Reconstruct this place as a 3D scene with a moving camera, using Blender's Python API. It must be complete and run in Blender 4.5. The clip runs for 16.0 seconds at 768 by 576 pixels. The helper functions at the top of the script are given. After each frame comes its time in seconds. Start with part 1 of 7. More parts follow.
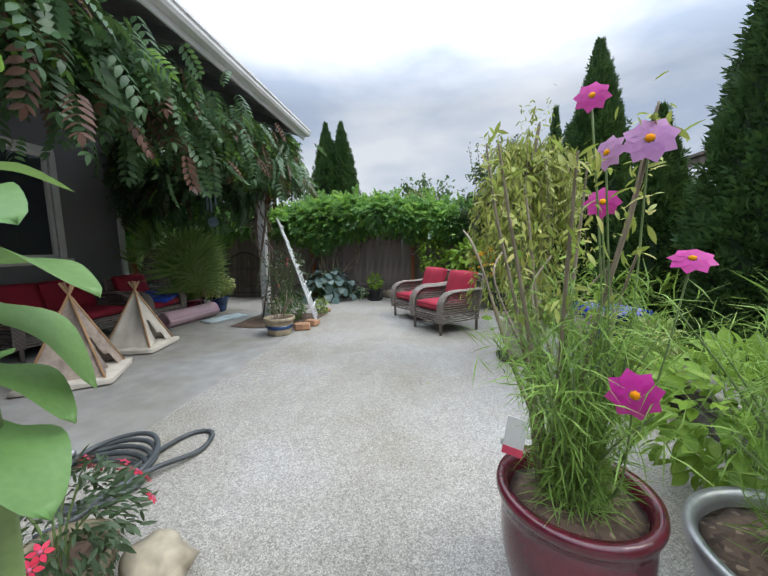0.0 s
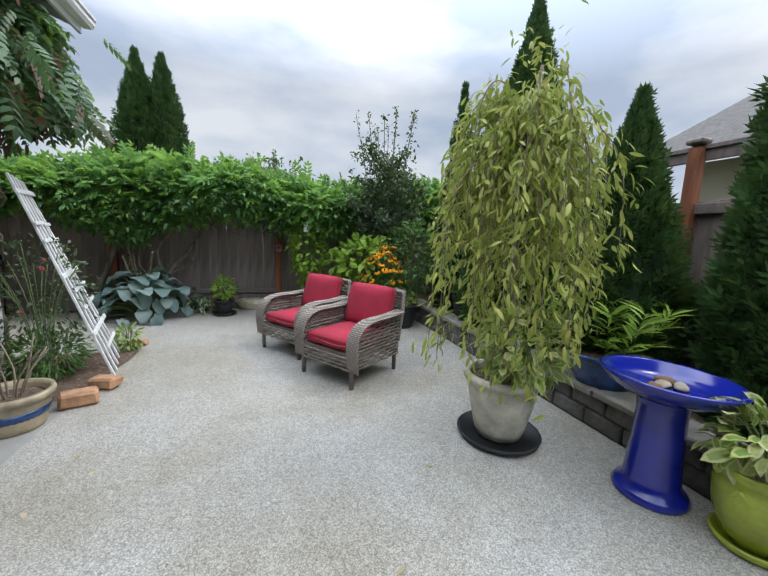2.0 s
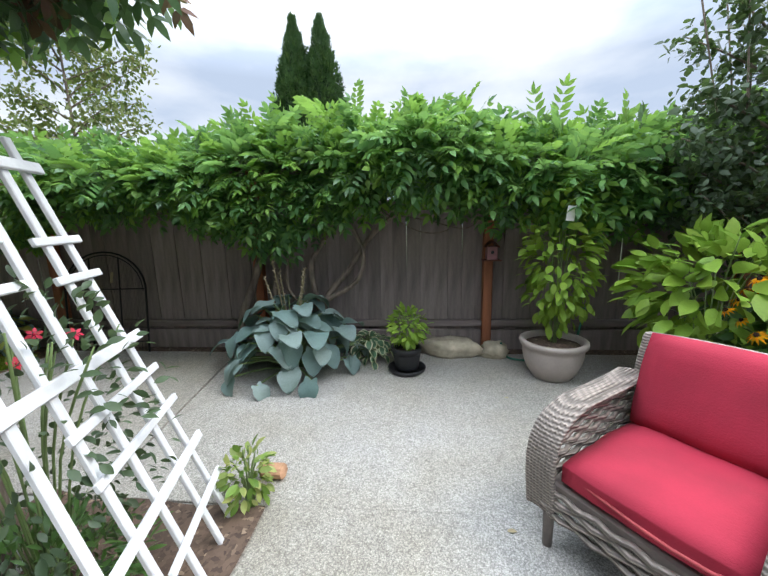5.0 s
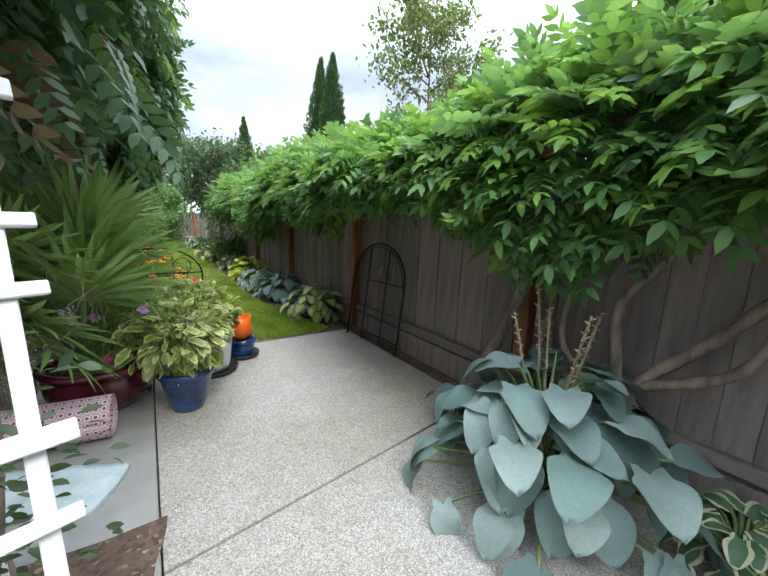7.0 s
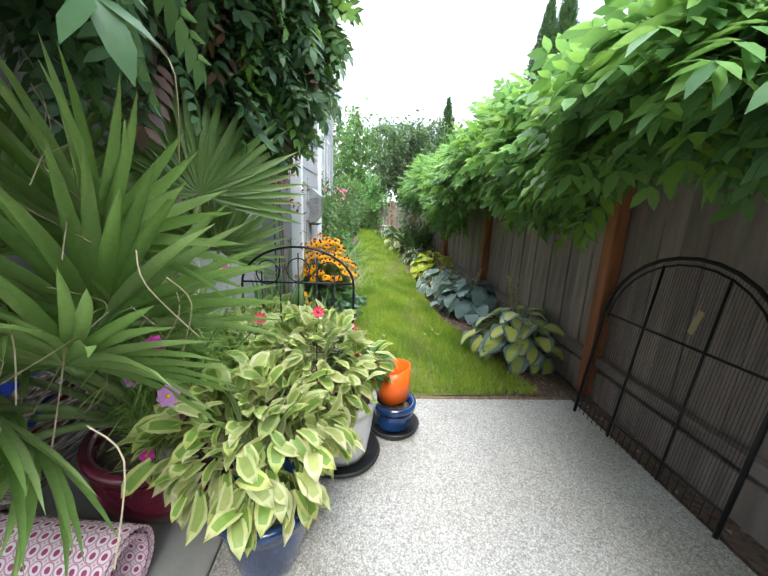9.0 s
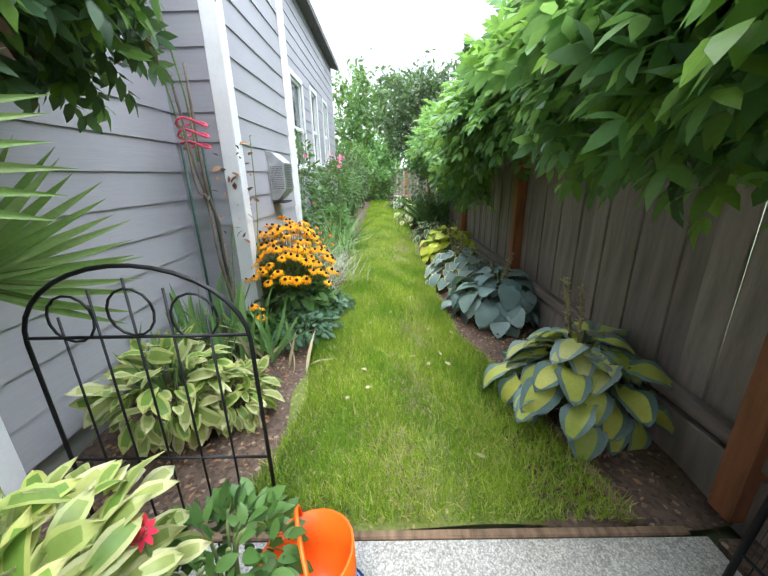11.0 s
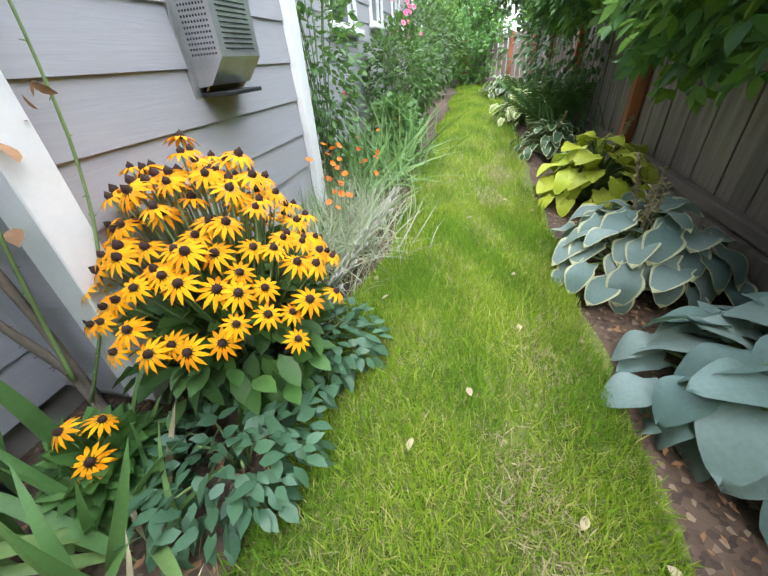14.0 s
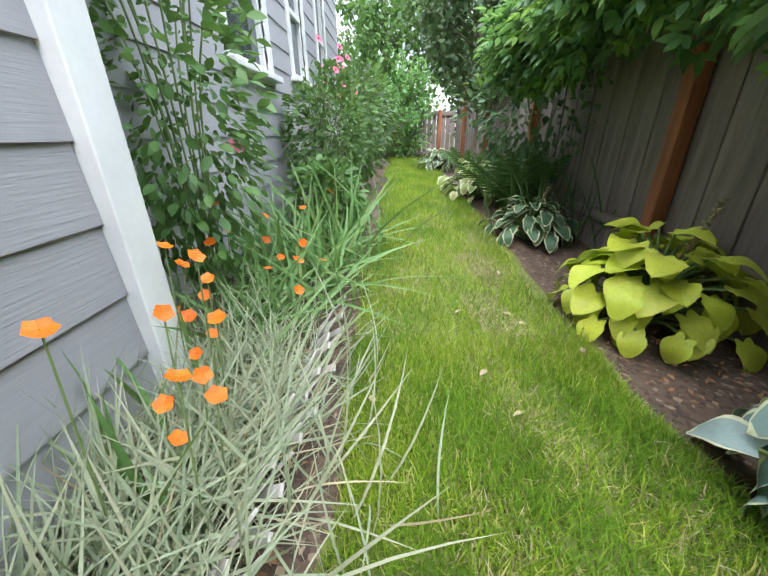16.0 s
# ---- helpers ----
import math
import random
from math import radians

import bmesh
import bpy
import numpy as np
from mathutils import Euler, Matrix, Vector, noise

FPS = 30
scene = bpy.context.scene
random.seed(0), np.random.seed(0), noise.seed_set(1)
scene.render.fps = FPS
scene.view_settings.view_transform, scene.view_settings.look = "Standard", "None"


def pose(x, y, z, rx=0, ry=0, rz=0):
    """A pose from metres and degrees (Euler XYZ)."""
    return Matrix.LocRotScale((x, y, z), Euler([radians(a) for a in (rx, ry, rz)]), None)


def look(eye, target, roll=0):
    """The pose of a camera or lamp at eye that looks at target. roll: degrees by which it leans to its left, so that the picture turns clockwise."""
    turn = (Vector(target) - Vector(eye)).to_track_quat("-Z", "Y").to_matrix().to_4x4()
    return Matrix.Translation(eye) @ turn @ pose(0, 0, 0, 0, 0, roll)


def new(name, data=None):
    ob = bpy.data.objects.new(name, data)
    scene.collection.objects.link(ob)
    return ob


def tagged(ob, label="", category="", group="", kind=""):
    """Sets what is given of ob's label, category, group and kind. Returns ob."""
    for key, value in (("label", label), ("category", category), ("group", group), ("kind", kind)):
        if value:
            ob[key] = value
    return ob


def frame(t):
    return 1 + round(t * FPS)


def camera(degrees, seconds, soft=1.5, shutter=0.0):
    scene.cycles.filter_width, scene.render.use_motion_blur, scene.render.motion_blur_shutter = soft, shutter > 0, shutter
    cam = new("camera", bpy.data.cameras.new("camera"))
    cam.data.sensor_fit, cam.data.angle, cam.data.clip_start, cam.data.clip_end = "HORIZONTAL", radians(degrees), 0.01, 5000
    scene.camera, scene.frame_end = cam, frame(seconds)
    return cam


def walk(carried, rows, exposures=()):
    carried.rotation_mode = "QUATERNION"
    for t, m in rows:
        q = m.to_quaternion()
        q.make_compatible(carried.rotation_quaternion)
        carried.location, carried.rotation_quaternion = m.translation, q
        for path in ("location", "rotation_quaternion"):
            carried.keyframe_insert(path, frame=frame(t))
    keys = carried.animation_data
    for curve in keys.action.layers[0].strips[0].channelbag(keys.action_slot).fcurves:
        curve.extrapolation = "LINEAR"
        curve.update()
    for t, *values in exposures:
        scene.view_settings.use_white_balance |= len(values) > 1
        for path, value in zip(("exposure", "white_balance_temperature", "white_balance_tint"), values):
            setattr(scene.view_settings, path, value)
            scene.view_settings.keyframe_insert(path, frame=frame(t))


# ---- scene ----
cam = camera(96.2, 16.0)
PATH = [
    (0, (1.363, 2.331, 1.216), (1.109, 4.3, 0.976), -1.1),
    (0.5, (1.161, 2.763, 1.256), (1.099, 4.755, 1.092), -1.4),
    (1, (1.092, 3.297, 1.325), (1.284, 5.28, 1.152), -1.6),
    (1.5, (1.007, 3.767, 1.32), (1.538, 5.676, 1.053), 1.2),
    (2, (0.876, 4.179, 1.338), (1.497, 6.056, 1.038), 2.2),
    (2.5, (0.744, 4.623, 1.298), (1.252, 6.537, 1.016), 2.0),
    (3, (0.553, 5.06, 1.338), (1.016, 6.98, 1.02), 1.1),
    (3.2, (0.496, 5.254, 1.329), (0.941, 7.175, 0.996), 1.2),
    (5.3, (0.172, 7.243, 1.356), (-0.296, 9.155, 1.006), -2.8),
    (5.5, (0.135, 7.402, 1.366), (-0.586, 9.237, 1.033), -4.1),
    (6, (0.147, 7.736, 1.392), (-1.252, 9.149, 1.173), -5.1),
    (6.5, (0.028, 8.091, 1.359), (-1.473, 9.377, 1.052), 0.4),
    (7, (-0.082, 8.459, 1.345), (-1.702, 9.573, 0.981), 2.3),
    (7.5, (-0.392, 8.723, 1.327), (-2.077, 9.75, 1.004), 2.4),
    (8, (-0.817, 8.919, 1.329), (-2.621, 9.702, 0.967), 1.7),
    (8.5, (-1.206, 9.01, 1.338), (-3.132, 9.396, 0.96), 2.4),
    (9, (-1.676, 8.948, 1.325), (-3.617, 9.074, 0.861), 2.4),
    (9.5, (-2.064, 8.872, 1.291), (-3.99, 8.853, 0.752), 2.3),
    (10, (-2.453, 8.873, 1.293), (-4.384, 8.91, 0.774), 0.7),
    (10.2, (-2.559, 8.91, 1.311), (-4.498, 8.977, 0.826), -0.1),
    (11.2, (-3.06, 9.44, 1.28), (-4.94, 9.4, 0.62), -1.6),
    (12.3, (-3.862, 9.594, 1.226), (-5.665, 9.415, 0.38), -3.3),
    (12.5, (-3.973, 9.571, 1.19), (-5.71, 9.241, 0.256), -3.4),
    (13, (-4.281, 9.502, 1.154), (-5.915, 9.03, 0.102), -3.1),
    (13.5, (-4.683, 9.436, 1.127), (-6.289, 8.87, 0.078), -4.0),
    (14, (-5.084, 9.321, 1.111), (-6.692, 8.875, 0.008), -4.8),
    (14.5, (-5.462, 9.249, 0.976), (-7.221, 9.016, 0.053), -3.4),
    (15, (-5.785, 9.188, 0.926), (-7.649, 9.052, 0.212), -1.3),
    (15.5, (-6.191, 9.078, 0.945), (-8.054, 9.234, 0.234), 0.4),
    (16, (-6.544, 8.98, 0.938), (-8.368, 8.905, 0.12), -0.9),
]
EXPOSURES = [(0, 0.28), (3.0, 0.36), (5.5, 0.82), (7.0, 1.02), (8.5, 1.5), (10.0, 1.75), (12.5, 1.7), (14.0, 1.72), (16.0, 1.55)]
walk(cam, [(t, look(eye, target, roll)) for t, eye, target, roll in PATH], EXPOSURES)

# ---- world and light: bright overcast ----
SUN_AZ, SUN_EL = radians(272), radians(50)
world = bpy.data.worlds.new("sky")
scene.world = world
world.use_nodes = True
wn, wl = world.node_tree.nodes, world.node_tree.links
wbg = wn["Background"]
wsky = wn.new("ShaderNodeTexSky")
wsky.sky_type, wsky.sun_disc = "NISHITA", False
wsky.sun_elevation, wsky.sun_rotation = SUN_EL, SUN_AZ + math.pi
wsky.air_density, wsky.dust_density, wsky.ozone_density = 1.0, 2.0, 1.0
wtc = wn.new("ShaderNodeTexCoord")
wmap = wn.new("ShaderNodeMapping")
wmap.inputs["Scale"].default_value = (1.0, 1.0, 2.6)
wl.new(wtc.outputs["Generated"], wmap.inputs["Vector"])
wno = wn.new("ShaderNodeTexNoise")
wno.inputs["Scale"].default_value, wno.inputs["Detail"].default_value, wno.inputs["Roughness"].default_value = 2.1, 6.0, 0.5
wl.new(wmap.outputs["Vector"], wno.inputs["Vector"])
wramp = wn.new("ShaderNodeValToRGB")
wramp.color_ramp.elements[0].position, wramp.color_ramp.elements[0].color = 0.38, (0.37, 0.44, 0.56, 1)
wramp.color_ramp.elements[1].position, wramp.color_ramp.elements[1].color = 0.6, (0.66, 0.695, 0.745, 1)
wl.new(wno.outputs["Fac"], wramp.inputs["Fac"])
wmul = wn.new("ShaderNodeMix")
wmul.data_type = "RGBA"
wmul.inputs["Factor"].default_value = 0.93
wsc = wn.new("ShaderNodeVectorMath")
wsc.operation = "SCALE"
wsc.inputs["Scale"].default_value = 9.6
wsep = wn.new("ShaderNodeSeparateXYZ")
wl.new(wtc.outputs["Generated"], wsep.inputs["Vector"])
wgrad = wn.new("ShaderNodeMapRange")
wgrad.inputs["From Min"].default_value, wgrad.inputs["From Max"].default_value = 0.35, 1.0
wgrad.inputs["To Min"].default_value, wgrad.inputs["To Max"].default_value = 1.0, 5.4
wl.new(wsep.outputs["Z"], wgrad.inputs["Value"])
wzen = wn.new("ShaderNodeVectorMath")
wzen.operation = "SCALE"
wl.new(wramp.outputs["Color"], wzen.inputs[0])
wl.new(wgrad.outputs["Result"], wzen.inputs["Scale"])
wl.new(wzen.outputs["Vector"], wsc.inputs[0])
wl.new(wsky.outputs["Color"], wmul.inputs[6])
wl.new(wsc.outputs["Vector"], wmul.inputs[7])
wl.new(wmul.outputs[2], wbg.inputs["Color"])
wbg.inputs["Strength"].default_value = 0.1

sun_data = bpy.data.lights.new("sun", "SUN")
sun_data.energy, sun_data.angle, sun_data.color = 1.4, radians(25), (1.0, 0.97, 0.92)
sun = new("sun", sun_data)
sun.matrix_world = look((0, 0, 30), (12 * math.sin(SUN_AZ), 12 * math.cos(SUN_AZ), 30 - 12 * math.tan(SUN_EL)))


# ---- materials ----
def tree(name):
    m = bpy.data.materials.new(name)
    m.use_nodes = True
    nt = m.node_tree
    return m, nt, nt.nodes["Principled BSDF"]


def add(nt, kind, **values):
    n = nt.nodes.new(kind)
    for key, v in values.items():
        n.inputs[key].default_value = v
    return n


def ramp(nt, src, stops):
    r = nt.nodes.new("ShaderNodeValToRGB")
    e = r.color_ramp.elements
    while len(e) < len(stops):
        e.new(0.5)
    for el, (p, c) in zip(e, stops):
        el.position, el.color = p, (*c, 1)
    nt.links.new(src, r.inputs["Fac"])
    return r.outputs["Color"]


def mix(nt, fac, a, b, mode="MIX"):
    m = nt.nodes.new("ShaderNodeMix")
    m.data_type, m.blend_type = "RGBA", mode
    for sock, v in ((m.inputs["Factor"], fac), (m.inputs[6], a), (m.inputs[7], b)):
        if isinstance(v, (int, float)):
            sock.default_value = v
        elif isinstance(v, tuple):
            sock.default_value = (*v, 1)
        else:
            nt.links.new(v, sock)
    return m.outputs[2]


def coords(nt, scale=(1, 1, 1), space="Object"):
    tc = nt.nodes.new("ShaderNodeTexCoord")
    mp = nt.nodes.new("ShaderNodeMapping")
    mp.inputs["Scale"].default_value = scale
    nt.links.new(tc.outputs[space], mp.inputs["Vector"])
    return mp.outputs["Vector"]


def world_coords(nt, scale=(1, 1, 1)):
    g = nt.nodes.new("ShaderNodeNewGeometry")
    mp = nt.nodes.new("ShaderNodeMapping")
    mp.inputs["Scale"].default_value = scale
    nt.links.new(g.outputs["Position"], mp.inputs["Vector"])
    return mp.outputs["Vector"]


def bump(nt, bsdf, height, strength=0.3, distance=0.01):
    b = nt.nodes.new("ShaderNodeBump")
    b.inputs["Strength"].default_value, b.inputs["Distance"].default_value = strength, distance
    nt.links.new(height, b.inputs["Height"])
    nt.links.new(b.outputs["Normal"], bsdf.inputs["Normal"])


def plain(name, c, rough=0.6, metal=0.0, var=0.15, scale=6.0, fine=60.0, bumps=0.15, coat=0.0, stretch=(1, 1, 1), vary=0.0):
    """A painted, glazed or woody surface with large stains and fine grain."""
    m, nt, b = tree(name)
    v = coords(nt, stretch)
    n1 = add(nt, "ShaderNodeTexNoise", Scale=scale, Detail=5.0)
    n2 = add(nt, "ShaderNodeTexNoise", Scale=fine, Detail=4.0)
    nt.links.new(v, n1.inputs["Vector"])
    nt.links.new(v, n2.inputs["Vector"])
    lo = tuple(max(0.0, x * (1 - 1.6 * var)) for x in c)
    hi = tuple(min(1.0, x * (1 + 1.1 * var)) for x in c)
    col = ramp(nt, n1.outputs["Fac"], [(0.3, lo), (0.7, hi)])
    g = ramp(nt, n2.outputs["Fac"], [(0.25, (0.78, 0.78, 0.78)), (0.75, (1.0, 1.0, 1.0))])
    col = mix(nt, min(1.0, var * 3.5), col, g, "MULTIPLY")
    if vary:
        oi = nt.nodes.new("ShaderNodeObjectInfo")
        s = 1 - vary
        col = mix(nt, 1.0, col, ramp(nt, oi.outputs["Random"], [(0.0, (s, s, s)), (1.0, (1.0, 1.0, 1.0))]), "MULTIPLY")
    nt.links.new(col, b.inputs["Base Color"])
    b.inputs["Roughness"].default_value, b.inputs["Metallic"].default_value = rough, metal
    b.inputs["Coat Weight"].default_value = coat
    b.inputs["Coat Roughness"].default_value = 0.12
    if bumps:
        bump(nt, b, n2.outputs["Fac"], bumps, 0.004)
    return m


def leafy(name, cols, rough=0.45, through_light=0.35, spot=None):
    """Leaves: colour from leaf to leaf, a waxy sheen and light let through."""
    m, nt, b = tree(name)
    g = nt.nodes.new("ShaderNodeNewGeometry")
    oi = nt.nodes.new("ShaderNodeObjectInfo")
    ad = nt.nodes.new("ShaderNodeMath")
    ad.operation = "ADD"
    nt.links.new(g.outputs["Random Per Island"], ad.inputs[0])
    nt.links.new(oi.outputs["Random"], ad.inputs[1])
    fr = nt.nodes.new("ShaderNodeMath")
    fr.operation = "FRACT"
    nt.links.new(ad.outputs["Value"], fr.inputs[0])
    col = ramp(nt, fr.outputs["Value"], [(i / max(1, len(cols) - 1), c) for i, c in enumerate(cols)])
    n = add(nt, "ShaderNodeTexNoise", Scale=3.0, Detail=3.0)
    nt.links.new(world_coords(nt), n.inputs["Vector"])
    col = mix(nt, 0.6, col, ramp(nt, n.outputs["Fac"], [(0.3, (0.62, 0.62, 0.62)), (0.7, (1.0, 1.0, 1.0))]), "MULTIPLY")
    n2 = add(nt, "ShaderNodeTexNoise", Scale=70.0, Detail=3.0)
    nt.links.new(world_coords(nt), n2.inputs["Vector"])
    col = mix(nt, 0.5, col, ramp(nt, n2.outputs["Fac"], [(0.3, (0.7, 0.7, 0.7)), (0.7, (1.0, 1.0, 1.0))]), "MULTIPLY")
    if spot:
        sp = add(nt, "ShaderNodeTexNoise", Scale=45.0, Detail=2.0)
        nt.links.new(world_coords(nt), sp.inputs["Vector"])
        col = mix(nt, ramp(nt, sp.outputs["Fac"], [(0.5, (0, 0, 0)), (0.58, (1, 1, 1))]), col, spot)
    nt.links.new(col, b.inputs["Base Color"])
    b.inputs["Roughness"].default_value, b.inputs["Specular IOR Level"].default_value = rough, 0.35
    bump(nt, b, n2.outputs["Fac"], 0.25, 0.003)
    t = nt.nodes.new("ShaderNodeBsdfTranslucent")
    nt.links.new(mix(nt, 0.4, col, (0.36, 0.58, 0.12)), t.inputs["Color"])
    ms = nt.nodes.new("ShaderNodeMixShader")
    ms.inputs["Fac"].default_value = through_light
    nt.links.new(b.outputs["BSDF"], ms.inputs[1])
    nt.links.new(t.outputs["BSDF"], ms.inputs[2])
    nt.links.new(ms.outputs["Shader"], nt.nodes["Material Output"].inputs["Surface"])
    return m


def aggregate(name, smooth=False):
    """Concrete: exposed pebbles in grey paste, or trowelled smooth, with stains."""
    m, nt, b = tree(name)
    p = world_coords(nt)
    big = add(nt, "ShaderNodeTexNoise", Scale=0.7, Detail=6.0, Roughness=0.6)
    mid = add(nt, "ShaderNodeTexNoise", Scale=5.0, Detail=5.0)
    fine = add(nt, "ShaderNodeTexNoise", Scale=160.0, Detail=3.0)
    for n in (big, mid, fine):
        nt.links.new(p, n.inputs["Vector"])
    stain = ramp(nt, big.outputs["Fac"], [(0.34, (0.66, 0.6, 0.47)), (0.5, (0.88, 0.85, 0.78)), (0.66, (1.0, 1.0, 1.0))])
    if smooth:
        col = ramp(nt, mid.outputs["Fac"], [(0.3, (0.31, 0.315, 0.31)), (0.7, (0.38, 0.385, 0.385))])
        col = mix(nt, 0.5, col, ramp(nt, fine.outputs["Fac"], [(0.3, (0.8, 0.8, 0.8)), (0.7, (1, 1, 1))]), "MULTIPLY")
        bump(nt, b, fine.outputs["Fac"], 0.12, 0.003)
        b.inputs["Roughness"].default_value = 0.75
    else:
        vo = add(nt, "ShaderNodeTexVoronoi", Scale=165.0)
        vo2 = add(nt, "ShaderNodeTexVoronoi", Scale=80.0)
        for n in (vo, vo2):
            nt.links.new(p, n.inputs["Vector"])
        sep = nt.nodes.new("ShaderNodeSeparateColor")
        nt.links.new(vo.outputs["Color"], sep.inputs["Color"])
        peb = ramp(nt, sep.outputs["Red"], [(0.0, (0.33, 0.32, 0.3)), (0.2, (0.42, 0.41, 0.39)), (0.55, (0.5, 0.488, 0.465)), (1.0, (0.64, 0.625, 0.59))])
        gap = ramp(nt, vo.outputs["Distance"], [(0.35, (1, 1, 1)), (0.75, (0.55, 0.55, 0.55))])
        col = mix(nt, 0.85, peb, gap, "MULTIPLY")
        sep2 = nt.nodes.new("ShaderNodeSeparateColor")
        nt.links.new(vo2.outputs["Color"], sep2.inputs["Color"])
        col = mix(nt, 0.35, col, ramp(nt, sep2.outputs["Green"], [(0.0, (0.4, 0.4, 0.4)), (1.0, (1, 1, 1))]), "MULTIPLY")
        bump(nt, b, vo.outputs["Distance"], -0.45, 0.006)
        b.inputs["Roughness"].default_value = 0.7
    col = mix(nt, 0.75, col, stain, "MULTIPLY")
    col = mix(nt, 0.5, col, ramp(nt, mid.outputs["Fac"], [(0.3, (0.82, 0.82, 0.8)), (0.7, (1, 1, 1))]), "MULTIPLY")
    nt.links.new(col, b.inputs["Base Color"])
    return m


def earth(name, c1, c2, c3, scale=40.0):
    m, nt, b = tree(name)
    p = world_coords(nt)
    vo = add(nt, "ShaderNodeTexVoronoi", Scale=scale)
    no = add(nt, "ShaderNodeTexNoise", Scale=6.0, Detail=8.0, Roughness=0.7)
    nt.links.new(p, vo.inputs["Vector"])
    nt.links.new(p, no.inputs["Vector"])
    sep = nt.nodes.new("ShaderNodeSeparateColor")
    nt.links.new(vo.outputs["Color"], sep.inputs["Color"])
    col = ramp(nt, sep.outputs["Red"], [(0.0, c1), (0.6, c2), (0.93, c2), (1.0, c3)])
    col = mix(nt, 0.8, col, ramp(nt, no.outputs["Fac"], [(0.3, (0.5, 0.5, 0.5)), (0.7, (1, 1, 1))]), "MULTIPLY")
    nt.links.new(col, b.inputs["Base Color"])
    b.inputs["Roughness"].default_value = 0.95
    bump(nt, b, vo.outputs["Distance"], -0.9, 0.02)
    return m


def siding_paint(name, c):
    m, nt, b = tree(name)
    p = world_coords(nt, (1.4, 1.4, 38.0))
    n = add(nt, "ShaderNodeTexNoise", Scale=3.0, Detail=5.0, Distortion=1.2)
    nt.links.new(p, n.inputs["Vector"])
    d = add(nt, "ShaderNodeTexNoise", Scale=1.3, Detail=5.0)
    nt.links.new(world_coords(nt), d.inputs["Vector"])
    col = ramp(nt, d.outputs["Fac"], [(0.3, tuple(x * 0.86 for x in c)), (0.7, c)])
    col = mix(nt, 0.35, col, ramp(nt, n.outputs["Fac"], [(0.35, (0.8, 0.8, 0.8)), (0.65, (1, 1, 1))]), "MULTIPLY")
    nt.links.new(col, b.inputs["Base Color"])
    b.inputs["Roughness"].default_value = 0.55
    bump(nt, b, n.outputs["Fac"], 0.35, 0.004)
    return m


def wicker_mat(name, c):
    m, nt, b = tree(name)
    p = coords(nt)
    w1 = add(nt, "ShaderNodeTexWave", Scale=22.0, Distortion=1.5)
    w1.bands_direction = "Z"
    w2 = add(nt, "ShaderNodeTexWave", Scale=14.0, Distortion=0.6)
    w2.bands_direction = "DIAGONAL"
    n = add(nt, "ShaderNodeTexNoise", Scale=9.0, Detail=4.0)
    for x in (w1, w2, n):
        nt.links.new(p, x.inputs["Vector"])
    k = mix(nt, 0.5, w1.outputs["Color"], w2.outputs["Color"], "MULTIPLY")
    col = mix(nt, k, tuple(x * 0.35 for x in c), c)
    col = mix(nt, 0.5, col, ramp(nt, n.outputs["Fac"], [(0.3, (0.7, 0.7, 0.7)), (0.7, (1, 1, 1))]), "MULTIPLY")
    nt.links.new(col, b.inputs["Base Color"])
    b.inputs["Roughness"].default_value = 0.6
    bump(nt, b, k, 0.7, 0.006)
    return m


